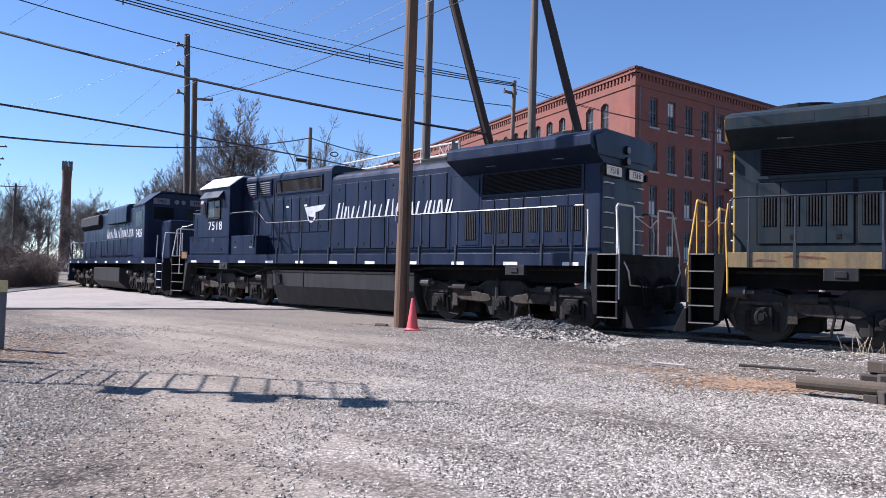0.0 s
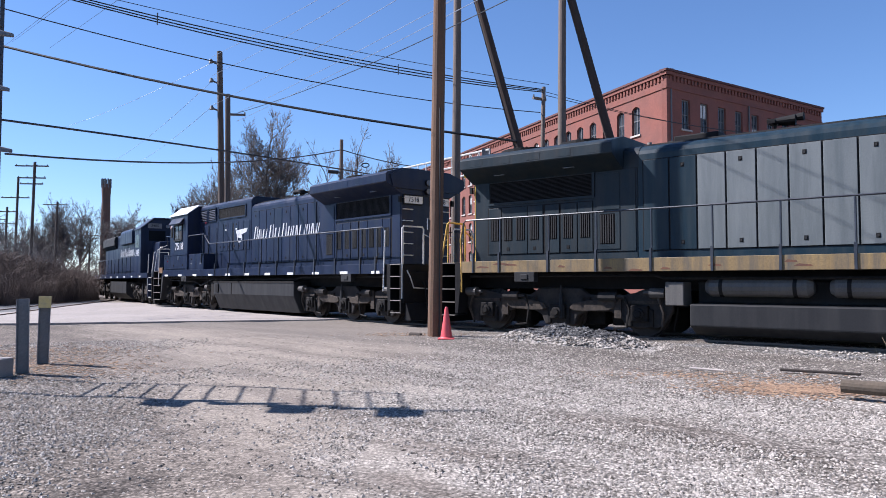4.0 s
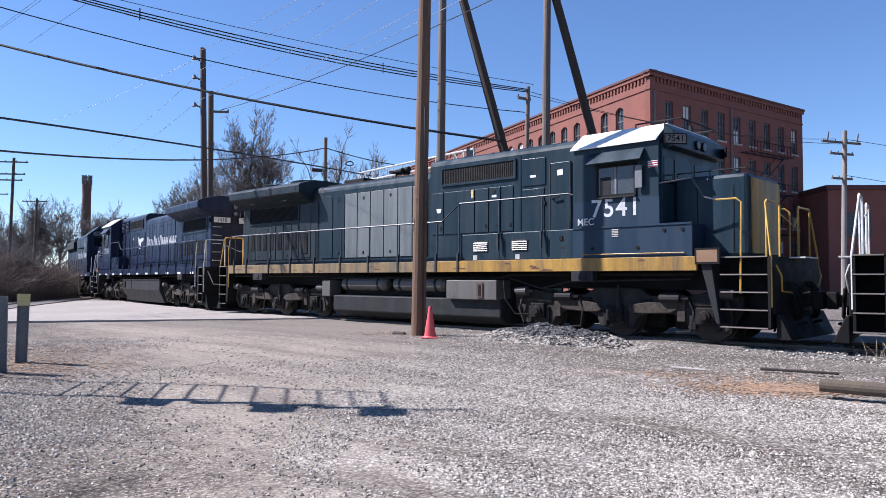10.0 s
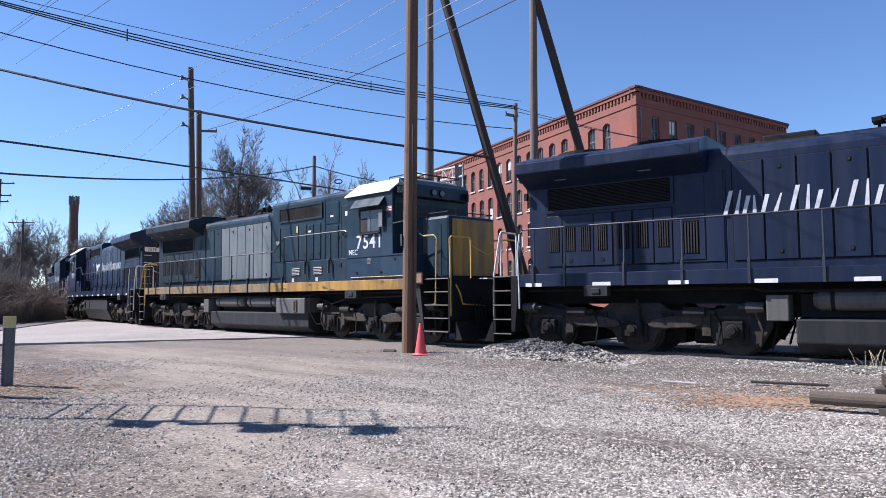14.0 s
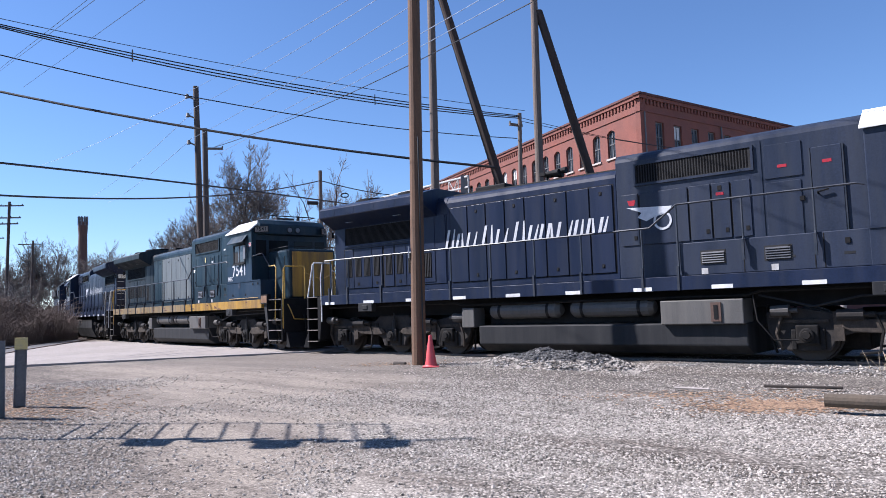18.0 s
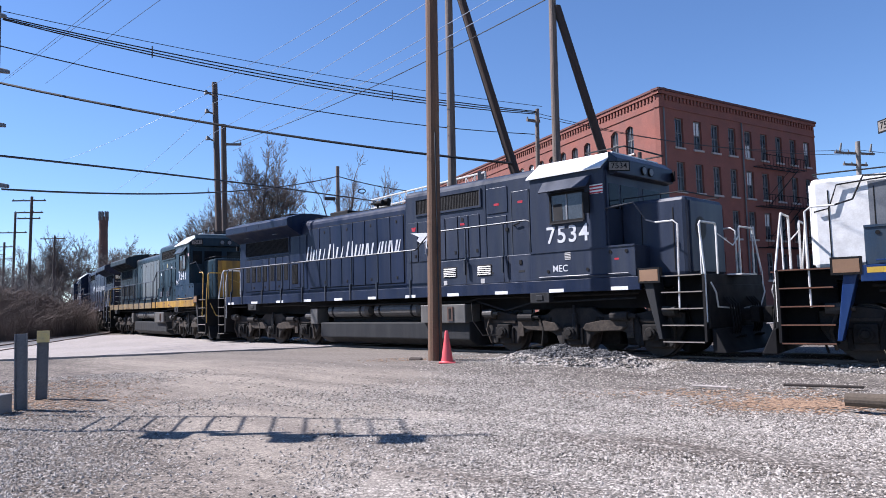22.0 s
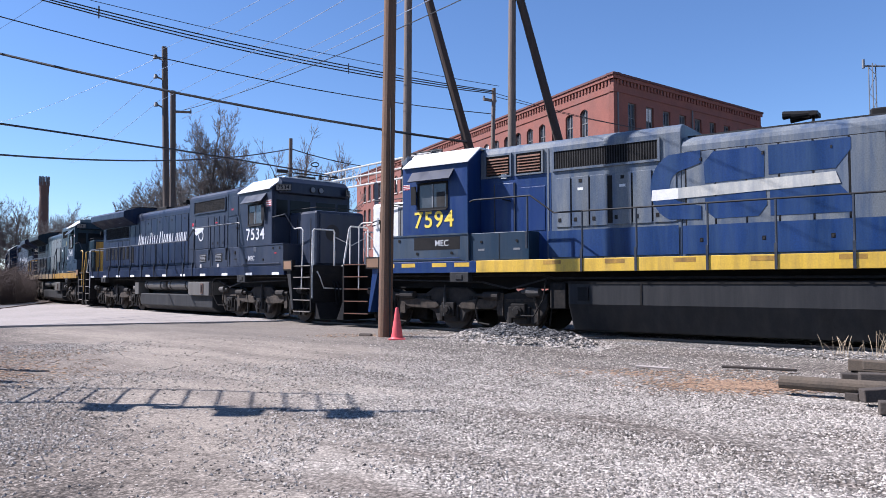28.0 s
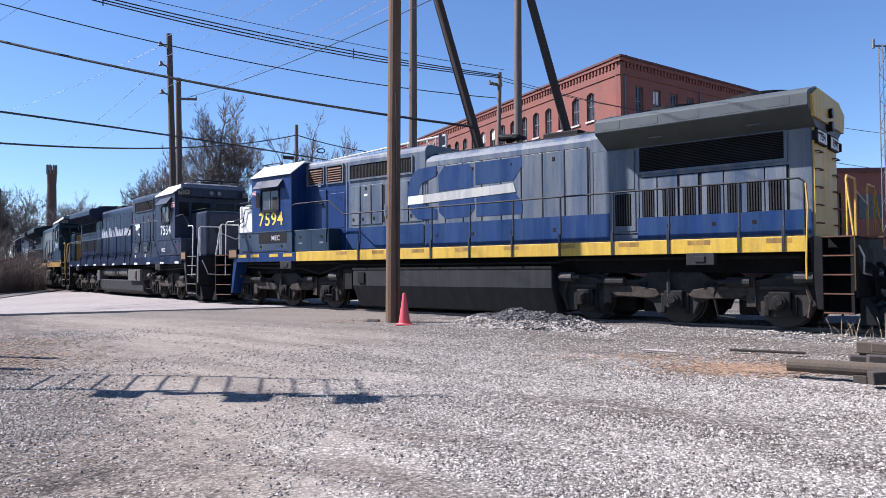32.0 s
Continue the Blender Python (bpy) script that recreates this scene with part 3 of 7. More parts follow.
# ---------------------------------------------------------------- the brick mill
def mill():
    ZT, ZB = 18.1, -0.5
    C = Vector((15.2, 58.0, 0))
    dl, dr = Vector((-0.415, 0.91, 0)), Vector((0.80, 0.60, 0))
    LL, LR = 64.0, 23.3
    T = 0.5
    root = thing("brick_mill", "four-storey red brick mill with arched windows and corbelled cornice", "building")

    def wall(name, d, length, nrm, first, pitch, count, arched):
        def P(k, z, out=0.0):
            q = C + d * k + nrm * out
            return (q.x, q.y, z)
        wh, ww = 2.45, 1.08
        rows = [13.65, 10.0, 6.35, 2.7]
        # openings run right through the wall: piers between, bands above and below
        sh = Shape()

        def slab(k0, k1, z0, z1):
            sh.add([P(k0, z0), P(k1, z0), P(k1, z0, -T), P(k0, z0, -T), P(k0, z1), P(k1, z1), P(k1, z1, -T), P(k0, z1, -T)],
                   [(0, 3, 2, 1), (4, 5, 6, 7), (0, 1, 5, 4), (1, 2, 6, 5), (2, 3, 7, 6), (3, 0, 4, 7)])
        cols = [first + pitch * i for i in range(count)]
        zs = sorted(rows)
        prev = ZB
        for z in zs:
            slab(0, length, prev, z)
            k = 0.0
            for c in cols:
                slab(k, c - ww / 2, z, z + wh)
                k = c + ww / 2
            slab(k, length, z, z + wh)
            prev = z + wh
        slab(0, length, prev, ZT)
        w = part("wall", sh, M_BRICKFAR, root)
        # arch heads fill the corners of each opening
        for z in rows:
            for i, c in enumerate(cols):
                if arched:
                    n = 6
                    pts = [(c - ww / 2 + ww * j / n, z + wh - 0.28 + 0.26 * math.sin(math.pi * j / n)) for j in range(n + 1)]
                    vs = [q for a0, b0 in pts for q in (P(a0, b0, 0.004), P(a0, z + wh, 0.004), P(a0, b0, -0.3), P(a0, z + wh, -0.3))]
                    fs = [f for j in range(0, 4 * n, 4) for f in ((j, j + 4, j + 5, j + 1), (j + 3, j + 7, j + 6, j + 2), (j, j + 2, j + 6, j + 4))]
                    hs = Shape().add(vs, fs)
                    part("arch", hs, M_BRICKFAR, w)
                win = part("window", Shape().add([P(c - ww / 2, z, -0.22), P(c + ww / 2, z, -0.22), P(c + ww / 2, z + wh, -0.22), P(c - ww / 2, z + wh, -0.22),
                                                  P(c - ww / 2, z, -0.25), P(c + ww / 2, z, -0.25), P(c + ww / 2, z + wh, -0.25), P(c - ww / 2, z + wh, -0.25)],
                                                 [(0, 1, 2, 3), (7, 6, 5, 4), (0, 4, 5, 1), (1, 5, 6, 2), (2, 6, 7, 3), (3, 7, 4, 0)]), M_PANE, root)
                fr = Shape()
                for (k0, k1, z0, z1) in ((-0.5, -0.42, 0, wh), (0.42, 0.5, 0, wh), (-0.42, 0.42, 0, 0.08), (-0.42, 0.42, wh - 0.1, wh), (-0.42, 0.42, 1.18, 1.26), (-0.03, 0.03, 0.08, 1.18), (-0.03, 0.03, 1.26, 2.35)):
                    fr.add([P(c + k0, z + z0, -0.16), P(c + k1, z + z0, -0.16), P(c + k1, z + z1, -0.16), P(c + k0, z + z1, -0.16),
                            P(c + k0, z + z0, -0.21), P(c + k1, z + z0, -0.21), P(c + k1, z + z1, -0.21), P(c + k0, z + z1, -0.21)],
                           [(0, 1, 2, 3), (7, 6, 5, 4), (0, 4, 5, 1), (1, 5, 6, 2), (2, 6, 7, 3), (3, 7, 4, 0)])
                part("frame", fr, M_FRAME, win)
                if random.random() < 0.22:
                    h0 = random.choice((0.08, 0.08, 1.26))
                    part("blind", Shape().add([P(c - 0.41, z + h0, -0.2), P(c + 0.41, z + h0, -0.2), P(c + 0.41, z + h0 + 1.08, -0.2), P(c - 0.41, z + h0 + 1.08, -0.2),
                                               P(c - 0.41, z + h0, -0.215), P(c + 0.41, z + h0, -0.215), P(c + 0.41, z + h0 + 1.08, -0.215), P(c - 0.41, z + h0 + 1.08, -0.215)],
                                              [(0, 1, 2, 3), (7, 6, 5, 4), (0, 4, 5, 1), (1, 5, 6, 2), (2, 6, 7, 3), (3, 7, 4, 0)]), M_BLIND, win)
                k0, k1 = c - ww / 2 - 0.12, c + ww / 2 + 0.12
                part("sill", Shape().add([P(k0, z - 0.16, 0.12), P(k1, z - 0.16, 0.12), P(k1, z, 0.1), P(k0, z, 0.1), P(k0, z - 0.16, -0.1), P(k1, z - 0.16, -0.1), P(k1, z, -0.1), P(k0, z, -0.1)],
                                         [(0, 1, 2, 3), (7, 6, 5, 4), (0, 4, 5, 1), (1, 5, 6, 2), (2, 6, 7, 3), (3, 7, 4, 0)]), M_STONE, win)
        # cornice: projecting band and dentils
        cs = Shape()
        for (z0, z1, o) in ((ZT - 0.02, ZT + 0.16, 0.30),):
            cs.add([P(-o, z0, o), P(length, z0, o), P(length, z0, -T), P(-o, z0, -T), P(-o, z1, o), P(length, z1, o), P(length, z1, -T), P(-o, z1, -T)],
                   [(0, 3, 2, 1), (4, 5, 6, 7), (0, 1, 5, 4), (1, 2, 6, 5), (2, 3, 7, 6), (3, 0, 4, 7)])
        part("cornice", cs, M_TRIMRED, root)
        bs = Shape()
        for (z0, z1, o) in ((ZT - 0.3, ZT - 0.02, 0.2), (ZT - 1.35, ZT - 1.2, 0.08)):
            bs.add([P(-o, z0, o), P(length, z0, o), P(length, z0, -T), P(-o, z0, -T), P(-o, z1, o), P(length, z1, o), P(length, z1, -T), P(-o, z1, -T)],
                   [(0, 3, 2, 1), (4, 5, 6, 7), (0, 1, 5, 4), (1, 2, 6, 5), (2, 3, 7, 6), (3, 0, 4, 7)])
        part("brick_band", bs, M_BRICKFAR, root)
        block = Shape().add([P(0, -0.40, 0.10), P(0.22, -0.40, 0.10), P(0.22, 0, 0.13), P(0, 0, 0.13), P(0, -0.40, 0.0), P(0.22, -0.40, 0.0), P(0.22, 0, 0), P(0, 0, 0)],
                            [(0, 1, 2, 3), (0, 4, 5, 1), (1, 5, 6, 2), (2, 6, 7, 3), (3, 7, 4, 0)]).mesh("corbel", M_BRICKFAR)
        k = 0.3
        while k < length:
            cb = part("corbel", block, M_BRICKFAR, w)
            cb.location = d * k + Vector((0, 0, ZT - 0.3))
            k += 0.46
        return P
    nl, nr = Vector((-0.91, -0.415, 0)), Vector((0.60, -0.80, 0))
    wall("left", dl, LL, nl, 4.0, 2.16, 27, True)
    Pr = wall("right", dr, LR, nr, 2.4, 2.42, 9, False)
    A, B, D = C, C + dl * LL, C + dr * LR
    E = B + dr * LR
    roof = Shape().prism([(A.x, A.y), (D.x, D.y), (E.x, E.y), (B.x, B.y)], "z", ZT - 0.5, ZT - 0.1)
    part("roof", roof, M_CAN, root)
    back = Shape()
    for p, q in ((D, E), (E, B)):
        n = (q - p).normalized().cross(Vector((0, 0, 1))) * 0.4
        back.prism([(p.x, p.y), (q.x, q.y), (q.x - n.x, q.y - n.y), (p.x - n.x, p.y - n.y)], "z", ZB, ZT)
    part("back_wall", back, M_BRICKFAR, root)
    # fire escape on the shaded wall
    fe = Shape()
    for z in (5.6, 9.3, 12.9):
        for o in (0.15, 1.1):
            fe.tube([Pr(12.5, z, o), Pr(19.5, z, o)], 0.05, 4)
            fe.tube([Pr(12.5, z + 1.0, 1.1), Pr(19.5, z + 1.0, 1.1)], 0.035, 4)
        for k in np.arange(12.5, 19.6, 0.5):
            fe.tube([Pr(k, z, 1.1), Pr(k, z + 1.0, 1.1)], 0.02, 4)
            fe.tube([Pr(k, z, 0.1), Pr(k, z, 1.1)], 0.02, 4)
    for z in (5.6, 9.3):
        fe.tube([Pr(13.5, z, 0.8), Pr(18.5, z + 3.6, 0.8)], 0.05, 4)
        fe.tube([Pr(13.5, z + 0.9, 0.8), Pr(18.5, z + 4.5, 0.8)], 0.03, 4)
    part("fire_escape", fe, M_BLACK, root, "black iron fire escape")
    for k in (0.4, 11.0):
        part("downpipe", Shape().tube([Pr(k, 0, 0.12), Pr(k, ZT - 1.4, 0.12)], 0.07, 6), M_CAN, root)


mill()


# ---------------------------------------------------------------- poles and wires
def pole(name, base, top, r0, r1, material, label, group="utility poles"):
    root = thing(name, label, "utility pole", group)
    base, top = Vector(base), Vector(top)
    root.location = base
    sh = Shape()
    n = 14
    rings = 10
    L = top - base
    vs = []
    for i in range(rings + 1):
        t = i / rings
        c = L * t + Vector((0.02 * math.sin(3 * t + base.x), 0.02 * math.cos(2.3 * t + base.y), 0))
        r = r0 + (r1 - r0) * t
        vs += [(c.x + r * math.cos(2 * math.pi * k / n), c.y + r * math.sin(2 * math.pi * k / n), c.z) for k in range(n)]
    fs = [(i * n + k, i * n + (k + 1) % n, (i + 1) * n + (k + 1) % n, (i + 1) * n + k) for i in range(rings) for k in range(n)]
    fs += [tuple(range(n - 1, -1, -1)), tuple(range(rings * n, rings * n + n))]
    part("shaft", sh.add(vs, fs), material, root, smooth=False)
    return root


def crossarm(root, z, half, yaw, pins=4, material=None, offset=(0, 0)):
    c, s = math.cos(yaw), math.sin(yaw)
    ox, oy = offset
    a = Shape()
    p, q = Vector((ox - half * c, oy - half * s, z)), Vector((ox + half * c, oy + half * s, z))
    nx, ny = -s * 0.06, c * 0.06
    a.add([(p.x - nx, p.y - ny, z - .06), (q.x - nx, q.y - ny, z - .06), (q.x + nx, q.y + ny, z - .06), (p.x + nx, p.y + ny, z - .06),
           (p.x - nx, p.y - ny, z + .06), (q.x - nx, q.y - ny, z + .06), (q.x + nx, q.y + ny, z + .06), (p.x + nx, p.y + ny, z + .06)],
          [(0, 3, 2, 1), (4, 5, 6, 7), (0, 1, 5, 4), (1, 2, 6, 5), (2, 3, 7, 6), (3, 0, 4, 7)])
    arm = part("crossarm", a, material or M_POLEGREY, root)
    for i in range(pins):
        t = -0.92 + 1.84 * i / max(1, pins - 1)
        ins = Shape().cyl((ox + half * c * t, oy + half * s * t, z + .06), (ox + half * c * t, oy + half * s * t, z + .17), 0.05, 0.035, 8)
        part("insulator", ins, M_CAN, arm)
    return arm


_p1 = pole("utility_pole", (-0.96, 16.7, -0.2), (-0.825, 16.75, 12.7), 0.165, 0.133, M_POLE, "brown weathered wooden utility pole beside the track")
_tag = Shape().box(-0.19, -0.17, -0.06, 0.02, 2.68, 2.95)
part("tag", _tag, M_WHITE, _p1, "small white tag")
_gw = Shape().tube([(0.1, -0.15, 0.05), (0.12, -0.13, 5.5)], 0.018, 5)
part("ground_wire", _gw, M_WIRE, _p1)
_p2 = pole("utility_pole", (-0.78, 26.0, -0.2), (-0.68, 26.0, 15.5), 0.17, 0.13, M_POLEGREY, "grey wooden utility pole behind the track")
pole("brace_pole", (3.2, 25.5, -0.2), (-0.5, 25.9, 13.6), 0.19, 0.16, M_POLEDARK, "dark treated leaning brace pole", "brace poles")
_p4 = pole("utility_pole", (2.92, 25.0, -0.2), (3.03, 25.0, 12.9), 0.16, 0.125, M_POLEGREY, "grey wooden utility pole propped by a brace")
crossarm(_p4, 12.6, 0.9, 0.5, 2)
pole("brace_pole", (6.25, 25.0, -0.2), (3.15, 25.0, 11.7), 0.17, 0.15, M_POLEDARK, "dark treated leaning brace pole", "brace poles")
_p5 = pole("utility_pole", (3.15, 36.0, -0.2), (3.37, 36.0, 11.0), 0.125, 0.10, M_POLEGREY, "grey wooden utility pole in front of the mill")
crossarm(_p5, 10.6, 0.4, 0.6, 2)
_p6 = pole("utility_pole", (-14.9, 42.0, -0.2), (-15.35, 42.0, 15.0), 0.21, 0.16, M_POLEOLD, "tall grey utility pole with side insulators")
for z in (14.5, 13.35, 11.7):
    part("insulator", Shape().cyl((-0.15 - 0.03 * z, 0, z - 0.05), (-0.46 - 0.03 * z, -0.08, z + 0.08), 0.05, 0.05, 8).cyl((-0.46 - 0.03 * z, -0.08, z + 0.0), (-0.50 - 0.03 * z, -0.09, z + 0.22), 0.16, 0.07, 10), M_CAN, _p6)
_p7 = pole("utility_pole", (-14.35, 41.2, -0.2), (-14.55, 41.2, 12.2), 0.19, 0.15, M_POLEOLD, "shorter grey utility pole beside a tall one")
crossarm(_p7, 11.2, 0.5, 0.2, 2, None, (0.35, 0.05))
_p9 = pole("utility_pole", (7.1, 30.0, -0.2), (7.16, 30.0, 7.0), 0.11, 0.095, M_POLEPALE, "short pale wooden pole in front of the mill")
_p8 = pole("utility_pole", (-10.45, 55.0, -0.2), (-10.4, 55.0, 12.2), 0.17, 0.14, M_POLEGREY, "short wooden utility pole with a cable closure")
part("cable_closure", Shape().cyl((-0.95, -0.2, 9.9), (-0.16, -0.1, 9.85), 0.15, 0.15, 10), M_WIRE, _p8, "black cable splice closure")
part("cable_coil", Shape().tube([(1.95 + 0.28 * math.cos(a), -0.3, 10.35 + 0.16 * math.sin(a)) for a in np.linspace(0, 6.28, 17)], 0.045, 5), M_WIRE, _p8, "coil of spare black cable")
for _b, _h, _a in (((-44.5, 70), 13.2, (13.0, 11.8, 11.2)), ((-56, 85), 13.8, (11.6,)), ((-57.0, 95), 12.0, (11.8,)), ((-66, 120), 9.4, (9.2,)), ((-62, 92), 11.0, (10.6, 9.0)), ((-70, 100), 13.0, (12.6, 10.5)), ((-66, 88), 10.0, (9.6,)), ((-74, 108), 11.5, (11.0, 9.4))):
    _p = pole("utility_pole", (_b[0], _b[1], -0.2), (_b[0] + 0.3, _b[1], _h), 0.16, 0.13, M_POLEOLD, "distant wooden utility pole with crossarms", "distant utility poles")
    for i, z in enumerate(_a):
        crossarm(_p, z, 1.6 - 0.25 * i, 0.15, 4)
_pr = pole("utility_pole", (23.0, 44.0, -0.2), (23.2, 44.0, 10.4), 0.17, 0.13, M_POLEPALE, "utility pole with stacked crossarms and cutouts")
for z, h in ((9.9, 1.5), (9.2, 0.9), (7.7, 0.8)):
    crossarm(_pr, z, h, 0.35, 4)
for k in (-1.0, 0.1, 1.1):
    part("cutout", Shape().cyl((k, 0.3 * k, 10.0), (k + 0.1, 0.3 * k, 10.5), 0.07, 0.05, 8), M_CAN, _pr)
_brace4 = Shape().tube([(-4.0, 0, 0.3), (0.2, 0, 7.0)], 0.15, 6)
_pb = [o for o in scene.objects if o.name.startswith("utility_pole") and abs(o.location.x + 66) < 0.1 and o.location.y > 110][0]
part("brace", _brace4, M_POLEGREY, _pb)


def wire(a, b, sag, r, material=M_WIRE, label="black overhead cable strung between poles", n=14, t0=0.0):
    """A sagging cable from a to b; t0 below zero carries the same curve on beyond a."""
    a, b = Vector(a), Vector(b)
    pts = [a + (b - a) * t - Vector((0, 0, sag * 4 * t * (1 - t))) for t in np.linspace(t0, 1, n + 1)]
    return solid("overhead_cable", Shape().tube(pts, r, 5), material, label, "cable", "overhead cables")


wire((-17.0, 25.0, 9.75), (1.42, 25.5, 6.24), 0.28, 0.045, t0=-0.3, label="thick black overhead cable above the yard")
wire((-16.9, 25.0, 7.07), (-6.18, 50.0, 8.52), -0.108, 0.045, t0=-0.3, label="thick black overhead cable above the yard")
wire((-16.9, 25.0, 5.86), (-10.4, 55.0, 11.42), 0.63, 0.040)
wire((-10.4, 55.0, 11.42), (-5.52, 60.0, 10.91), 0.12, 0.04)
for _z, _e, _sg in ((12.134, 10.73, 0.54), (12.183, 10.80, 0.466), (12.24, 10.86, 0.386)):
    wire((-17.0, 25.0, _z), (3.40, 36.0, _e), _sg, 0.026)
wire((-17.0, 25.0, 12.45), (3.62, 36.0, 11.12), 0.30, 0.014)
wire((-17.0, 25.0, 11.12), (3.19, 36.0, 9.71), 0.57, 0.022, t0=-0.2)
# spacers that hold the bundle together
for _t in (0.22, 0.66):
    _c = Vector((-17.0, 25.0, 12.19)).lerp(Vector((3.40, 36.0, 10.80)), _t) - Vector((0, 0, 0.466 * 4 * _t * (1 - _t)))
    solid("cable_spacer", Shape().box(_c.x - 0.02, _c.x + 0.02, _c.y - 0.02, _c.y + 0.02, _c.z - 0.22, _c.z + 0.26), M_CAN, "small grey spacer clipped to a cable bundle", "cable spacer", "cable spacers")
# bare conductors from the tall pole over the yard
for _a, _b, _sg in (((-15.79, 42.0, 14.70), (-2.85, 20.0, 10.32), 0.1), ((-15.80, 42.0, 13.54), (-2.35, 20.0, 10.15), 0.15), ((-15.65, 42.0, 11.79), (-1.23, 20.0, 10.01), 0.15), ((-13.96, 41.2, 11.08), (0.76, 20.0, 10.07), 0.1), ((-13.97, 41.2, 10.60), (1.45, 20.0, 10.02), 0.1)):
    _a, _b = Vector(_a), Vector(_b)
    wire(_a, _b + (_b - _a) * 0.3, _sg * 1.5, 0.011, M_WIREL, "thin bare aluminium overhead wire")
wire((-13.96, 41.2, 11.08), (2.35, 20.0, 9.89), 0.35, 0.016)
for _a, _b, _sg in (((-15.6, 42.0, 14.42), (-41.24, 70.0, 16.7), 0.3), ((-15.58, 42.0, 13.41), (-47.0, 90.0, 16.4), 0.5), ((-15.55, 42.0, 11.88), (-44.2, 90.0, 16.0), 0.4)):
    wire(_a, _b, _sg, 0.012, M_WIREL, "thin bare aluminium overhead wire")
for _a, _b in (((-30.13, 45.0, 16.82), (-9.81, 20.0, 10.80)), ((-30.63, 45.0, 16.58), (-10.05, 20.0, 10.81)), ((-27.64, 45.0, 16.37), (-8.38, 20.0, 10.70))):
    _a, _b = Vector(_a), Vector(_b)
    wire(_a, _b + (_b - _a) * 0.25, 0.0, 0.009)
wire((3.36, 36.0, 10.78), (22.66, 44.0, 9.92), 0.7, 0.016)
wire((3.36, 36.0, 10.6), (23.0, 44.0, 9.6), 0.5, 0.016)
wire((23.2, 44.0, 9.9), (60, 40.0, 6.0), 0.8, 0.016)
wire((23.2, 44.0, 7.7), (60, 42.0, 4.0), 0.8, 0.016)

# chimney
_ch = thing("factory_chimney", "tall tapered brick factory chimney with antennas on top", "chimney")
_ch.location = (-94.7, 180, -0.5)
_rings, _n = 16, 20
_vs = []
for i in range(_rings + 1):
    t = i / _rings
    r = 1.35 + (0.98 - 1.35) * t + (0.12 if i >= _rings - 1 else 0)
    _vs += [(r * math.cos(2 * math.pi * k / _n), r * math.sin(2 * math.pi * k / _n), 26.5 * t) for k in range(_n)]
_fs = [(i * _n + k, i * _n + (k + 1) % _n, (i + 1) * _n + (k + 1) % _n, (i + 1) * _n + k) for i in range(_rings) for k in range(_n)] + [tuple(range(_rings * _n, _rings * _n + _n))]
part("shaft", Shape().add(_vs, _fs), M_BRICKDARK, _ch)
for k in range(9):
    a = 2 * math.pi * k / 9
    part("antenna", Shape().box(1.05 * math.cos(a) - 0.16, 1.05 * math.cos(a) + 0.16, 1.05 * math.sin(a) - 0.1, 1.05 * math.sin(a) + 0.1, 25.6, 27.9), M_FRAME, _ch)

# low brick building and mast on the far side
_lb = thing("low_brick_building", "low red brick industrial building behind the track", "building")
_lb.location = (33.2, 66, -0.3)
part("wall", Shape().box(0, 34, 0, 14, 0, 9.9), M_BRICKFAR, _lb)
part("parapet", Shape().box(-0.2, 34.2, -0.2, 14.2, 9.9, 10.3), M_TRIMRED, _lb)
for k in range(7):
    for z in (1.5, 5.6):
        part("window", Shape().box(1.6 + k * 4.3, 3.8 + k * 4.3, -0.06, 0.05, z, z + 2.2), M_PANE, _lb)
_ms = thing("radio_mast", "slim lattice mast with small antennas", "mast")
_ms.location = (20.2, 32, -0.2)
_sh = Shape()
for a in (0, 2.1, 4.2):
    _sh.tube([(0.16 * math.cos(a), 0.16 * math.sin(a), 0), (0.16 * math.cos(a), 0.16 * math.sin(a), 11.3)], 0.025, 5)
for i in range(28):
    a, b = (0, 2.1, 4.2)[i % 3], (0, 2.1, 4.2)[(i + 1) % 3]
    _sh.tube([(0.16 * math.cos(a), 0.16 * math.sin(a), i * 0.4), (0.16 * math.cos(b), 0.16 * math.sin(b), i * 0.4 + 0.4)], 0.014, 4)
part("lattice", _sh, M_GALV, _ms)
part("top_bracket", Shape().tube([(-0.45, 0, 11.2), (0.6, 0, 11.2)], 0.04, 6).cyl((-0.4, 0, 11.1), (-0.4, 0, 11.5), 0.06), M_GALV, _ms)
part("lamp", Shape().cyl((0.2, 0, 8.4), (0.2, 0, 8.9), 0.1), M_CAN, _ms)

# white pipe bridge in front of the mill
_gb = thing("pipe_bridge", "white steel pipe bridge with railings in front of the mill", "pipe bridge")
_A, _B = Vector((0.72, 40.0, 0)), Vector((-7.0, 49.2, 0))
_sh = Shape()
for z in (8.6, 8.0, 7.4):
    _sh.tube([_A + Vector((0, 0, z)), _B + Vector((0, 0, z))], 0.06, 6)
for i in range(15):
    p = _A.lerp(_B, i / 14)
    _sh.tube([p + Vector((0, 0, 7.4)), p + Vector((0, 0, 8.6))], 0.035, 5)
    if i % 4 == 1:
        q = _A.lerp(_B, (i + 1) / 14)
        _sh.tube([p + Vector((0, 0, 7.4)), q + Vector((0, 0, 8.6))], 0.03, 5)
        _sh.tube([q + Vector((0, 0, 7.4)), p + Vector((0, 0, 8.6))], 0.03, 5)
part("railing", _sh, M_PIPEW, _gb)
for t in (0.05, 0.5, 0.95):
    p = _A.lerp(_B, t)
    part("column", Shape().box(p.x - 0.12, p.x + 0.12, p.y - 0.12, p.y + 0.12, -0.2, 7.4), M_GALV, _gb)
part("equipment_box", Shape().box(0.3, 0.8, 40.2, 40.7, 7.4, 8.7), M_FRAME, _gb, "grey equipment box")


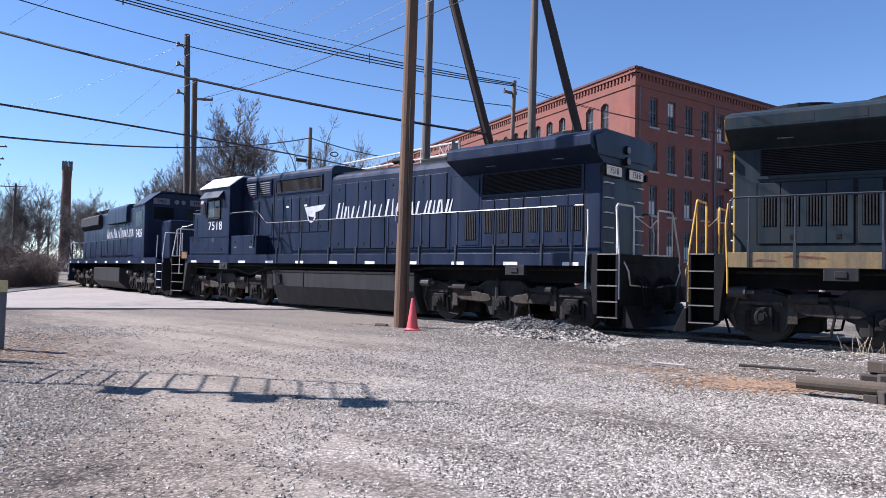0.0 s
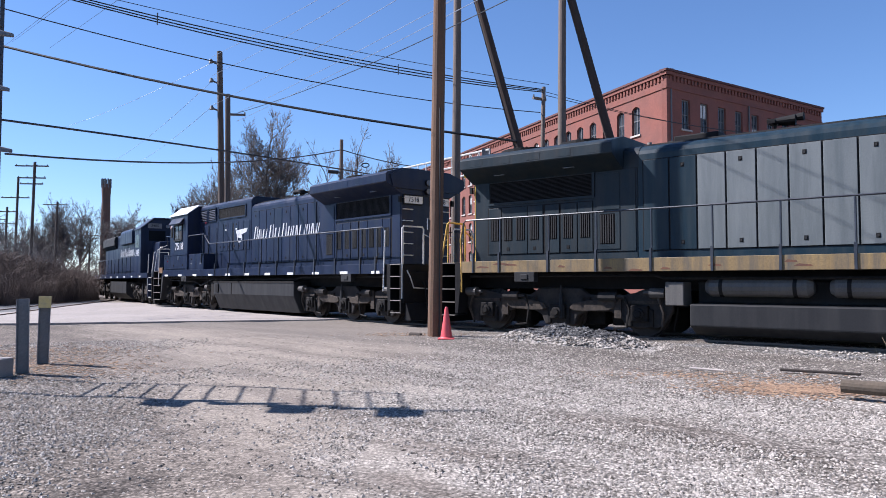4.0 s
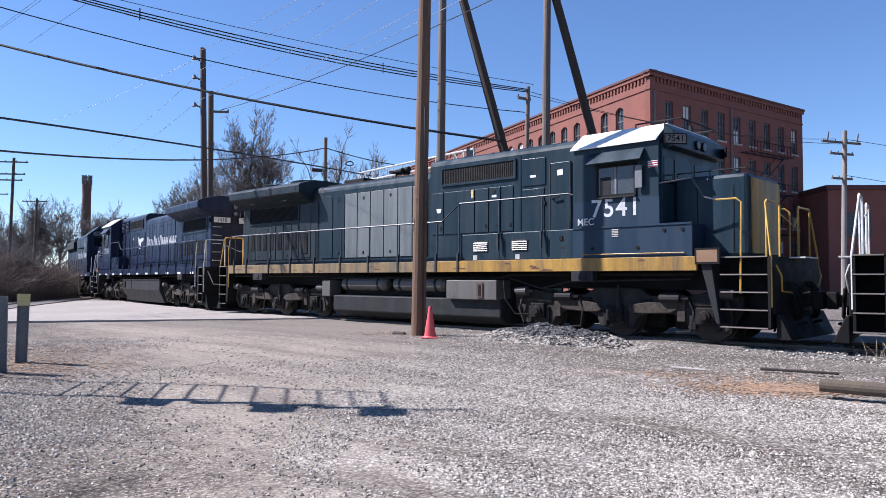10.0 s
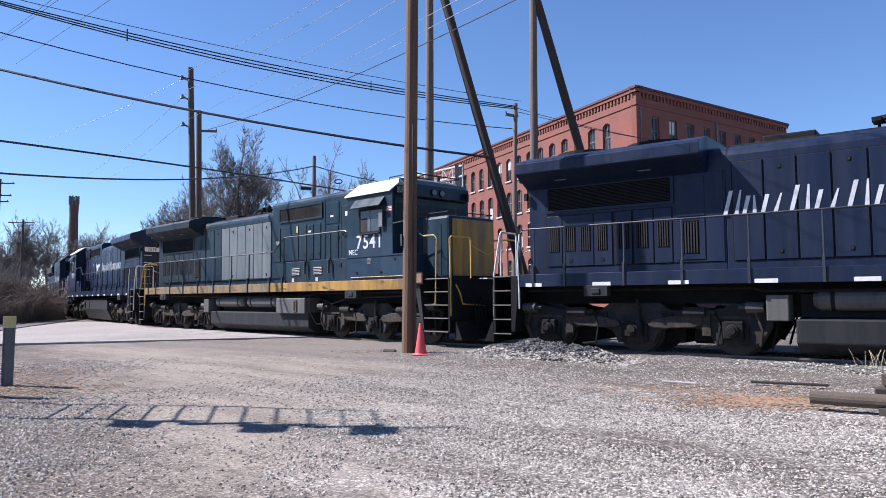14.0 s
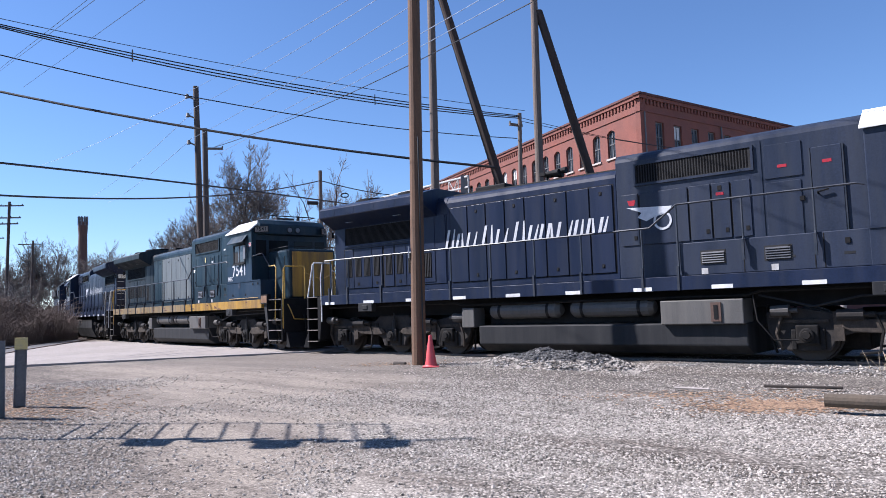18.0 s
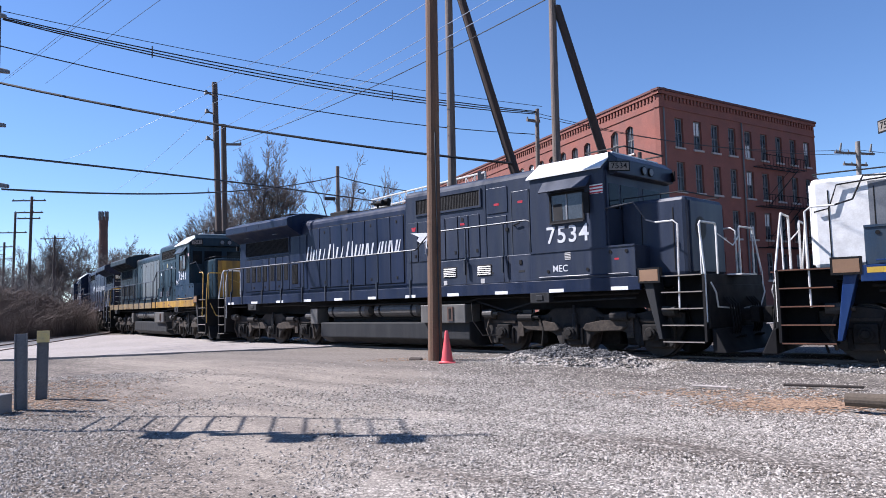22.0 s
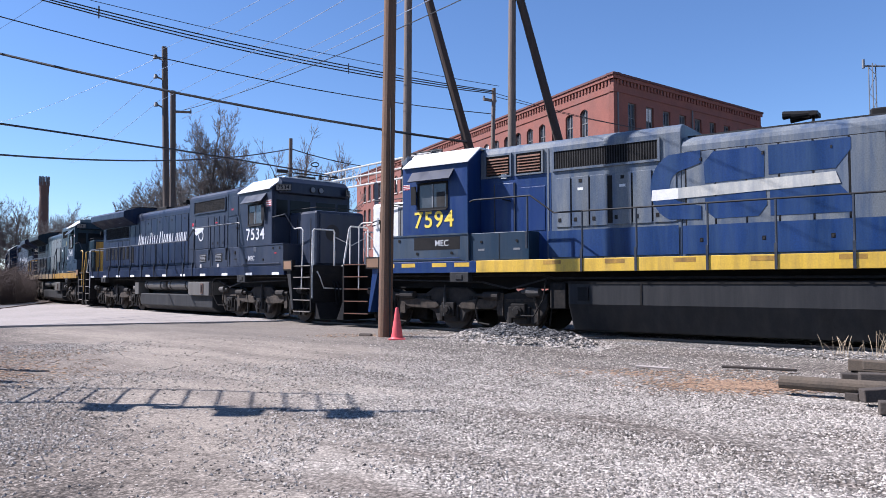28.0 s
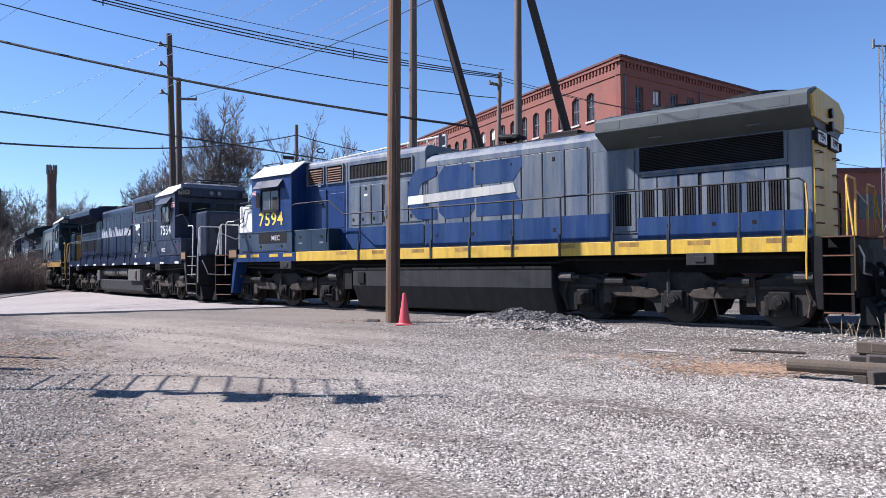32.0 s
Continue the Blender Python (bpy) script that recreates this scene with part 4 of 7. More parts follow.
# ---------------------------------------------------------------- locomotives
# Local space: x towards the cab's end, y to the left, z up from the rail top.
def hood_profile(w, z0, z1, cut=0.25, drop=0.28):
    """Straight sides that roll over into a flat top."""
    roll = [(w - cut + cut * math.cos(a), z1 - drop + drop * math.sin(a)) for a in np.linspace(0, math.pi / 2, 5)]
    return [(-w, z0), (w, z0), *roll, *[(-y, z) for y, z in reversed(roll)]]


def make_truck(root, x, rows):
    tr = part("truck", Shape().box(x - 2.55, x + 2.55, -0.55, 0.55, 0.62, 0.86).box(x - 0.5, x + 0.5, -1.0, 1.0, 0.7, 1.08), M_UNDER, root, soft=0.02)
    prof = [(-2.80, 0.60), (-2.62, 0.30), (-2.45, 0.20), (-1.70, 0.20), (-1.56, 0.46), (-1.30, 0.54), (-0.75, 0.54), (-0.50, 0.44), (-0.40, 0.20), (0.40, 0.20), (0.50, 0.44), (0.75, 0.54), (1.30, 0.54), (1.56, 0.46), (1.70, 0.20), (2.45, 0.20), (2.62, 0.30), (2.80, 0.60),
            (2.82, 0.94), (2.3, 1.04), (1.6, 0.92), (0.8, 0.92), (0.55, 1.08), (-0.55, 1.08), (-0.8, 0.92), (-1.6, 0.92), (-2.3, 1.04), (-2.82, 0.94)]
    for s in (-1, 1):
        part("side_frame", Shape().prism([(x + a, b) for a, b in prof], "y", s * 0.98, s * 1.12), M_CAST, tr, "dusty cast steel side frame", soft=0.03)
        for ax in (-2.07, 0.0, 2.07):
            jb = Shape().box(x + ax - 0.2, x + ax + 0.2, s * 1.02, s * 1.24, 0.34, 0.70)
            jb.cyl((x + ax, s * 1.24, 0.51), (x + ax, s * 1.29, 0.51), 0.14, 0.13, 12).box(x + ax - 0.3, x + ax - 0.2, s * 1.0, s * 1.18, 0.22, 0.62).box(x + ax + 0.2, x + ax + 0.3, s * 1.0, s * 1.18, 0.22, 0.62)
            part("journal_box", jb, M_UNDER, tr, soft=0.03)
            part("bearing_cap", Shape().cyl((x + ax, s * 1.29, 0.51), (x + ax, s * 1.325, 0.51), 0.085, 0.07, 10), M_UNDER, tr)
        for ax in (-1.32, 1.32):
            cy = Shape().cyl((x + ax - 0.22, s * 1.2, 0.88), (x + ax + 0.22, s * 1.2, 0.88), 0.105, 0.105, 12).cyl((x + ax + 0.22, s * 1.2, 0.88), (x + ax + 0.4, s * 1.2, 0.88), 0.05, 0.05, 8)
            part("brake_cylinder", cy, M_CAST, tr)
            part("brake_rod", Shape().tube([(x + ax + 0.4, s * 1.2, 0.88), (x + ax + 0.5, s * 1.17, 0.6), (x + ax + 0.42, s * 1.15, 0.2), (x + ax + 0.1, s * 1.15, 0.16)], 0.03, 5), M_UNDER, tr)
        for e in (-1, 1):
            gp = [(x + e * 0.30, 0.60), (x + e * 0.42, 0.54), (x + e * 0.70, 0.53), (x + e * 1.30, 0.56), (x + e * 1.48, 0.64), (x + e * 1.46, 0.80), (x + e * 0.80, 0.79), (x + e * 0.40, 0.72)]
            part("brake_beam", Shape().prism(gp, "y", s * 1.12, s * 1.19), M_DUSTY, tr, "dust-caked brake casting", soft=0.02)
            part("rib", Shape().box(x + e * 1.45, x + e * 1.62, s * 1.12, s * 1.17, 0.40, 0.95).box(x + e * 2.35, x + e * 2.75, s * 1.12, s * 1.16, 0.84, 0.92).box(x + e * 1.7, x + e * 2.5, s * 1.12, s * 1.17, 0.74, 0.80), M_DUSTY, tr)
            part("brake_cylinder", Shape().cyl((x + e * 2.35, s * 1.24, 0.98), (x + e * 2.68, s * 1.24, 0.98), 0.115, 0.10, 12).cyl((x + e * 2.2, s * 1.24, 0.98), (x + e * 2.35, s * 1.24, 0.98), 0.045, 0.045, 8), M_BRAKECYL, tr, smooth=False)
            part("brake_hanger", Shape().tube([(x + e * 2.5, s * 1.22, 0.9), (x + e * 2.62, s * 1.2, 0.55), (x + e * 2.55, s * 1.1, 0.22)], 0.035, 5), M_DUSTY, tr)
        for ax in (-1.05, -0.9, 0.9, 1.05):
            part("spring", Shape().cyl((x + ax * 0.75, s * 1.1, 0.60), (x + ax * 0.75, s * 1.1, 0.86), 0.075, 0.075, 8), M_UNDER, tr)
        part("damper", Shape().cyl((x + 0.1, s * 1.2, 0.35), (x + 0.1, s * 1.2, 0.95), 0.055, 0.055, 8).cyl((x + 0.1, s * 1.2, 0.95), (x + 0.1, s * 1.2, 1.15), 0.03, 0.03, 6), M_TANK, tr)
        part("sand_pipe", Shape().tube([(x - 2.8, s * 1.0, 1.1), (x - 2.86, s * 0.95, 0.7), (x - 2.72, s * 0.86, 0.14)], 0.025, 5), M_UNDER, tr)
        part("sand_pipe", Shape().tube([(x + 2.8, s * 1.0, 1.1), (x + 2.86, s * 0.95, 0.7), (x + 2.72, s * 0.86, 0.14)], 0.025, 5), M_UNDER, tr)
    for ax in (-2.07, 0.0, 2.07):
        w = part("wheelset", wheel_mesh(), M_WHEEL, tr)
        w.location = (x + ax, 0, 0.51)
        part("traction_motor", Shape().box(x + ax - (0.95 if ax > 0 else -0.08), x + ax + (0.95 if ax <= 0 else -0.08), -0.62, 0.62, 0.20, 0.84), M_UNDER, tr, soft=0.05)
        WHEELS.append((w, rows, x + ax))
    return tr


WHEELS = []
_wm = []


def wheel_mesh():
    if not _wm:
        sh = Shape().cyl((0, -0.85, 0), (0, 0.85, 0), 0.09, 0.09, 10)
        for s in (-1, 1):
            sh.cyl((0, s * 0.70, 0), (0, s * 0.735, 0), 0.545, 0.545, 28).cyl((0, s * 0.735, 0), (0, s * 0.84, 0), 0.51, 0.505, 28)
            sh.cyl((0, s * 0.84, 0), (0, s * 0.87, 0), 0.2, 0.17, 12)
            for k in range(6):
                a = k * math.pi / 3
                sh.cyl((0.31 * math.cos(a), s * 0.84, 0.31 * math.sin(a)), (0.31 * math.cos(a), s * 0.845, 0.31 * math.sin(a)), 0.06, 0.05, 6)
        _wm.append(sh.mesh("wheelset", M_WHEEL))
    return _wm[0]


def louvre(x0, x1, z0, z1, y, s, n, upright=False, proud=0.012):
    """Slats on a side wall at y (outward side s)."""
    sh = Shape()
    for i in range(n):
        if upright:
            a = x0 + (x1 - x0) * i / n
            sh.box(a, a + (x1 - x0) / n * 0.5, y, y + s * proud, z0, z1)
        else:
            a = z0 + (z1 - z0) * i / n
            b = a + (z1 - z0) / n
            sh.prism([(y, a), (y + s * proud, a), (y + s * proud * 0.3, b - (b - a) * 0.35), (y, b - (b - a) * 0.35)], "x", x0, x1)
    return sh


def wordmark(root, x0, x1, z0, z1, y, s, material):
    """The long painted wordmark, reduced to slanted plain strokes: thick stems, thin partners, short ties."""
    # width of each stroke group; taller groups start the three words; negative: a gap
    groups = (1.0, 0.95, 1.05, -0.42, 1.2, 1.15, -0.42, 1.2, 0.9, 0.5, 0.75, 1.3, 0.9, 0.85, 0.7)
    tall = (0, 4, 7)
    k = (x1 - x0) / (sum(abs(g) for g in groups) + 0.12 * (len(groups) - 2))
    x = 0.0
    for i, g in enumerate(groups):
        if g < 0:
            x -= g
            continue
        h = (z1 - z0) * (1.0 if i in tall else 0.74)

        def P(u, v):
            a = x0 + (x + u) * k + 0.26 * v
            return (a, z0 + v)
        a, b = 0.05, g - 0.05
        strokes = [[(a, 0), (a + 0.24, 0), (a + 0.24, h), (a, h)]]
        if g > 0.6:
            lean = (-0.10, -0.30, 0.06)[i % 3]
            strokes.append([(b - 0.24, 0), (b, 0), (b - 0.06 + lean, h), (b - 0.16 + lean, h)])
        for st in strokes:
            pts = [P(u, v) for u, v in st]
            if s > 0:
                pts = [(x0 + x1 - p, q) for p, q in pts]
            part("painted_bar", Shape().prism(pts, "y", y, y + s * 0.005), material, root, "white slanted painted bar of a worn wordmark")
        x += g + 0.12


def locomotive(label, sp, sign):
    """sp: paints and choices; sign: +1 when the cab leads."""
    root = thing("locomotive", label, "locomotive", "locomotives of the train")
    body, cabm, stripe, railm, endrail = sp["body"], sp["cab"], sp["stripe"], sp["rail"], sp["endrail"]
    rearm = sp.get("rear", body)
    near = 1 if sign > 0 else -1
    # frame and deck
    part("underframe", Shape().box(-9.6, 9.6, -0.75, 0.75, 1.05, 1.46).box(-9.1, 8.5, -1.46, 1.46, 1.50, 1.70), M_BLACK, root)
    for s in (-1, 1):
        cut = sp.get("sillcut", 8.55)
        dull = sp.get("dull", -9.13)
        if dull > -9.13:
            part("side_sill", Shape().box(-9.13, dull, s * 1.46, s * 1.56, 1.45, 1.74), M_DULLOCHRE, root, "grimy faded ochre sill", soft=0.008)
        part("side_sill", Shape().box(dull, cut, s * 1.46, s * 1.56, 1.45, 1.74), stripe, root, soft=0.008)
        if cut < 8.5:
            part("cab_sill", Shape().box(cut, 8.55, s * 1.46, s * 1.56, 1.45, 1.74), cabm, root, soft=0.008)
            for k in range(9):
                part("painted_patch", Shape().box(-8.9 + 1.5 * k, -8.45 + 1.5 * k, s * 1.56, s * 1.563, 1.62, 1.71), M_OCHRE, root)
            for u in (5.6, 6.3, 7.3, 8.0):
                part("painted_patch", Shape().box(u, u + 0.45, s * 1.56, s * 1.563, 1.60, 1.70), sp["patch"], root)
            part("dark_patch", Shape().box(5.9, 7.35, s * 1.53, s * 1.534, 2.04, 2.36), M_BLACK, root, "black patch behind the reporting mark")
        if sp.get("rusty"):
            rr = random.Random(int(17 + s))
            for k in range(16):
                u = rr.uniform(-8.9, 8.0)
                w = rr.uniform(0.08, 0.5)
                zz = rr.uniform(1.46, 1.68)
                part("rust_patch", Shape().prism([(u, zz), (u + w, zz - 0.005), (u + w * 0.9, zz + 0.03), (u + w * 0.3, zz + 0.05)], "y", s * 1.56, s * 1.5625), M_RUST, root)
        if sp.get("marks"):
            for k in range(11):
                u = -8.95 + k * 1.68
                part("reflector", Shape().box(u, u + 0.42, s * 1.56, s * 1.565, 1.455, 1.535), sp["marks"], root)
        for u in (-7.2, 5.9):
            part("jacking_pad", Shape().box(u - 0.28, u + 0.28, s * 1.40, s * 1.58, 1.22, 1.46).box(u - 0.1, u + 0.1, s * 1.58, s * 1.60, 1.28, 1.40), M_TANK, root, soft=0.015)
        # pipes along the frame
        part("air_pipe", Shape().tube([(-9.0, s * 1.34, 1.36), (-4.0, s * 1.34, 1.36), (-3.8, s * 1.34, 1.30), (3.4, s * 1.34, 1.30), (3.7, s * 1.34, 1.38), (8.4, s * 1.34, 1.38)], 0.03, 5), M_UNDER, root)
        part("air_pipe", Shape().tube([(3.6, s * 1.25, 1.30), (4.6, s * 1.3, 1.05), (5.4, s * 1.3, 1.22), (8.3, s * 1.3, 1.28)], 0.022, 5), M_TANK, root)
        part("hose", Shape().tube([(3.55, s * 1.42, 1.30), (3.62, s * 1.46, 0.8), (3.9, s * 1.40, 0.42), (4.3, s * 1.3, 0.42)], 0.018, 5), M_UNDER, root)
    # fuel tank
    tk = 1 if sp["tanks"] else 0
    if tk:
        prof = [(-1.36, 0.76), (-1.36, 0.30), (-1.05, 0.12), (1.05, 0.12), (1.36, 0.30), (1.36, 0.76), (0.85, 0.78), (0.85, 1.24), (-0.85, 1.24), (-0.85, 0.78)]
        part("fuel_tank", Shape().prism(prof, "x", -3.25, 3.4), M_TANK, root, soft=0.03)
        for s in (-1, 1):
            for u in (-2.95, -0.62):
                at = Shape().cyl((u + 0.1, s * 1.16, 1.12), (u + 1.95, s * 1.16, 1.12), 0.2, 0.2, 16)
                at.cyl((u, s * 1.16, 1.12), (u + 0.1, s * 1.16, 1.12), 0.12, 0.2, 16).cyl((u + 1.95, s * 1.16, 1.12), (u + 2.05, s * 1.16, 1.12), 0.2, 0.12, 16)
                air = part("air_tank", at, M_BOX, root, "grey cylindrical air reservoir", smooth=False)
                for b in (0.3, 1.7):
                    part("strap", Shape().cyl((u + b, s * 1.16, 1.12), (u + b + 0.07, s * 1.16, 1.12), 0.212, 0.212, 16), M_BLACK, air)
            bx = part("battery_box", Shape().box(1.68, 3.38, s * 0.9, s * 1.5, 0.74, 1.24), M_BOX, root, soft=0.02)
            part("fuel_gauge", Shape().box(2.75, 2.95, s * 1.5, s * 1.53, 0.80, 1.18), M_RAILSIDE, bx)
            part("gauge_glass", Shape().box(2.81, 2.89, s * 1.53, s * 1.54, 0.85, 1.13), M_BLACK, bx)
            part("end_box", Shape().box(-3.75, -3.35, s * 0.95, s * 1.42, 0.72, 1.22), M_BOX, root, soft=0.02)
    else:
        prof = [(-1.42, 1.22), (-1.42, 0.72), (-1.15, 0.12), (1.15, 0.12), (1.42, 0.72), (1.42, 1.22)]
        part("fuel_tank", Shape().prism(prof, "x", -3.7, 3.0), M_TANK, root, soft=0.03)
        for s in (-1, 1):
            part("tank_seam", Shape().box(1.28, 1.32, s * 1.42, s * 1.435, 0.72, 1.22).box(-3.7, 3.0, s * 1.42, s * 1.436, 1.17, 1.23), M_UNDER, root)
            part("filler", Shape().box(2.5, 2.75, s * 1.42, s * 1.46, 0.8, 1.1), M_BLACK, root)
            part("bell_box", Shape().box(3.1, 3.5, s * 0.9, s * 1.35, 0.6, 1.2), M_UNDER, root, soft=0.02)
    # hood sections
    part("radiator_hood", Shape().prism([(-0.95, 1.72), (0.95, 1.72), (0.95, 3.9), (-0.95, 3.9)], "x", -9.13, -4.55), rearm, root, soft=0.02)
    # overhanging radiator deck: sloped soffit, narrow upright fascia, shallow top
    wing = [(-0.95, 3.80), (0.95, 3.80), (1.50, 4.10), (1.53, 4.13), (1.53, 4.36), (1.46, 4.42), (0.9, 4.58), (-0.9, 4.58), (-1.46, 4.42), (-1.53, 4.36), (-1.53, 4.13), (-1.50, 4.10)]
    deck = part("radiator_cab", Shape().prism(wing, "x", -9.2, -4.9), sp.get("wing", rearm), root, soft=0.008)
    part("deck_end", Shape().prism(hood_profile(0.953, 3.8, 4.335, 0.3, 0.22), "x", -4.9, -4.5), sp.get("mid", rearm), deck, soft=0.02)
    for s in (-1, 1):
        for u in (-8.9, -8.05, -7.2, -6.35, -5.5):
            part("bolted_plate", Shape().box(u, u + 0.42, s * 1.53, s * 1.534, 4.17, 4.32), sp.get("wing", rearm), deck)
        for u in (-8.3, -6.3):
            part("deck_lamp", Shape().box(u, u + 0.28, s * 1.18, s * 1.26, 3.93, 3.945), M_GALV, deck)
    part("engine_hood", Shape().prism(hood_profile(0.95, 1.72, 4.32, 0.3, 0.22), "x", -4.55, 0.55), sp.get("mid", body), root, soft=0.02)
    part("equipment_hood", Shape().prism(hood_profile(0.96, 1.72, 4.62, 0.25, 0.2), "x", 0.55, 5.65), body, root, soft=0.02)
    part("roof_edge", Shape().box(-4.5, 0.5, -0.66, 0.66, 4.32, 4.36), sp.get("ridge", M_TANK), root)
    for u in (-8.0, -6.2):
        fan = part("radiator_fan", Shape().cyl((u, 0, 4.58), (u, 0, 4.68), 0.78, 0.78, 24), M_BLACK, root)
        part("fan_guard", Shape().box(u - 0.7, u + 0.7, -0.03, 0.03, 4.68, 4.70).box(u - 0.03, u + 0.03, -0.7, 0.7, 4.685, 4.705), M_TANK, fan)
    part("exhaust_outlet", Shape().box(-3.9, -2.9, -0.45, 0.45, 4.36, 4.52).box(-4.1, -3.95, -0.3, 0.3, 4.36, 4.46), M_BLACK, root, soft=0.03)
    hs = Shape()
    for k, (dy, L) in enumerate(((-0.16, 0.5), (0.0, 0.62), (0.16, 0.42))):
        hs.cyl((-1.9, dy, 4.62 + 0.06 * (k == 1)), (-1.9 + L, dy, 4.62 + 0.06 * (k == 1)), 0.03, 0.09, 10)
    hs.cyl((-1.85, 0, 4.44), (-1.85, 0, 4.66), 0.03)
    part("air_horn", hs.box(-1.96, -1.8, -0.22, 0.22, 4.58, 4.66), M_BLACK, root)
    # doors and grilles along both sides
    for s in (-1, 1):
        y = s * 0.95
        doors = sp.get("doors", sp.get("mid", body))
        part("door_backing", Shape().box(-4.43, 0.48, y, y + s * 0.004, 1.91, 3.97).box(-8.72, -4.64, y, y + s * 0.004, 1.91, 3.14).box(0.70, 3.46, s * 0.96, s * 0.964, 2.54, 3.62), M_BLACK, root)
        for k in range(8):
            u = -4.42 + k * 0.61
            top = 3.95
            d = part("engine_door", Shape().box(u + 0.018, u + 0.592, y, y + s * 0.024, 1.93, top), doors if (k > 1 or not sp.get("doors")) else body, root, soft=0.006)
            for zl in (2.04, top - 0.22) if k % 2 else ():
                part("latch_cup", Shape().box(u + 0.26, u + 0.335, y + s * 0.024, y + s * 0.030, zl, zl + 0.09), M_BLACK, d)
                part("latch", Shape().box(u + 0.28, u + 0.315, y + s * 0.030, y + s * 0.04, zl + 0.02, zl + 0.07), M_TANK, d)
        for c in (-8.48, -8.07, -7.69, -7.28, -6.77, -6.33, -5.87):
            lo, hi = c - 0.195, c + (0.195 if c not in (-7.28, -6.33) else 0.24)
            d = part("radiator_door", Shape().box(lo, hi, y, y + s * 0.022, 1.93, 3.12), sp.get("rdoor", rearm), root, soft=0.006)
            part("vent_back", Shape().box(c - 0.135, c + 0.135, y + s * 0.022, y + s * 0.025, 2.27, 2.85), M_SCREEN, d)
            part("louvre", louvre(c - 0.125, c + 0.135, 2.28, 2.84, y + s * 0.025, s, 5, True), M_TANK, d)
            if c in (-8.07, -7.28, -6.33):
                part("latch_cup", Shape().box(c - 0.04, c + 0.04, y + s * 0.022, y + s * 0.03, 2.02, 2.10), M_BLACK, d)
        g = part("radiator_grille", Shape().box(-8.64, -5.68, y, y + s * 0.008, 3.26, 3.79), M_DARKIN, root, "dark radiator intake grille")
        part("slat", louvre(-8.62, -5.70, 3.27, 3.78, y + s * 0.008, s, 16, False, 0.006), M_SCREEN, g)
        part("grille_frame", Shape().box(-8.70, -5.62, y, y + s * 0.035, 3.20, 3.26).box(-8.70, -5.62, y, y + s * 0.035, 3.79, 3.805).box(-8.70, -8.64, y, y + s * 0.035, 3.26, 3.79).box(-5.68, -5.62, y, y + s * 0.035, 3.26, 3.79), rearm, g)
        part("brace_panel", Shape().prism([(-5.65, 1.93), (-4.6, 1.93), (-4.6, 3.8), (-5.2, 3.8), (-5.65, 3.2)], "y", y, y + s * 0.018), rearm, root)
        ad = part("access_door", Shape().box(-5.58, -4.98, y + s * 0.018, y + s * 0.034, 1.98, 2.86), rearm, root, soft=0.006)
        part("louvre", louvre(-5.46, -5.10, 2.12, 2.78, y + s * 0.037, s, 6, True), M_TANK, ad)
        part("vent_back", Shape().box(-5.48, -5.10, y + s * 0.034, y + s * 0.037, 2.10, 2.80), M_SCREEN, ad)
        part("upper_door", Shape().box(-5.56, -4.98, y + s * 0.018, y + s * 0.03, 2.90, 3.74), rearm, root, soft=0.006)
        # screen and doors of the equipment hood
        y2 = s * 0.96
        g = part("screen_grille", Shape().box(1.05, 3.55, y2, y2 + s * 0.02, 3.88, 4.30), M_DARKIN, root, "dark dynamic brake screen")
        part("slat", louvre(1.08, 3.52, 3.90, 4.29, y2 + s * 0.02, s, 40, True, 0.004), M_SCREEN, g)
        part("grille_frame", Shape().box(1.0, 3.6, y2, y2 + s * 0.04, 3.83, 3.88).box(1.0, 3.6, y2, y2 + s * 0.04, 4.30, 4.34).box(1.0, 1.05, y2, y2 + s * 0.04, 3.88, 4.30).box(3.55, 3.6, y2, y2 + s * 0.04, 3.88, 4.30), body, g)
        spans = ((0.66, 1.07, 0), (1.12, 2.20, 1), (2.24, 2.69, 0), (2.73, 3.09, 2), (3.13, 3.50, 0)) if s < 0 else ((0.66, 1.16, 0), (1.20, 1.62, 0), (1.66, 2.10, 3), (2.22, 2.64, 0), (2.68, 3.10, 3), (3.14, 3.50, 0))
        for a, b, kind in spans:
            d = part("equipment_door", Shape().box(a, b, y2, y2 + s * 0.022, 2.50, 3.66), body, root, soft=0.006)
            if kind != 1:
                part("latch_cup", Shape().box(b - 0.12, b - 0.05, y2 + s * 0.022, y2 + s * 0.03, 2.62, 2.71), M_BLACK, d)
            if kind == 1:
                part("notice", Shape().box(b - 0.10, b - 0.02, y2 + s * 0.022, y2 + s * 0.026, 3.44, 3.66), M_PALEYEL if not sp.get("notice") else body, d)
            if kind == 2:
                part("latch_cup", Shape().box(a + 0.12, a + 0.2, y2 + s * 0.022, y2 + s * 0.03, 3.50, 3.60), M_BLACK, d)
                part("notice", Shape().box(a + 0.08, a + 0.24, y2 + s * 0.022, y2 + s * 0.026, 3.40, 3.46), sp.get("notice", M_WHITE), d)
            if kind == 3:
                part("latch_cup", Shape().box(a + 0.16, a + 0.24, y2 + s * 0.022, y2 + s * 0.03, 3.52, 3.60), M_BLACK, d)
                part("notice", Shape().box(a + 0.13, a + 0.27, y2 + s * 0.022, y2 + s * 0.026, 3.34, 3.40), M_WHITE, d)
        if s < 0:
            z9 = 3.40 if sp.get("notice") else 3.10
            part("notice", Shape().prism([(0.86, z9), (0.98, z9), (1.02, z9 + 0.12), (0.82, z9 + 0.12)], "y", y2 + s * 0.022, y2 + s * 0.026), sp.get("notice", M_WHITE), root)
            part("notice", Shape().box(4.05, 4.22, y2 + s * 0.022, y2 + s * 0.026, 3.80, 3.86), M_WHITE if not sp.get("notice") else M_RED, root)
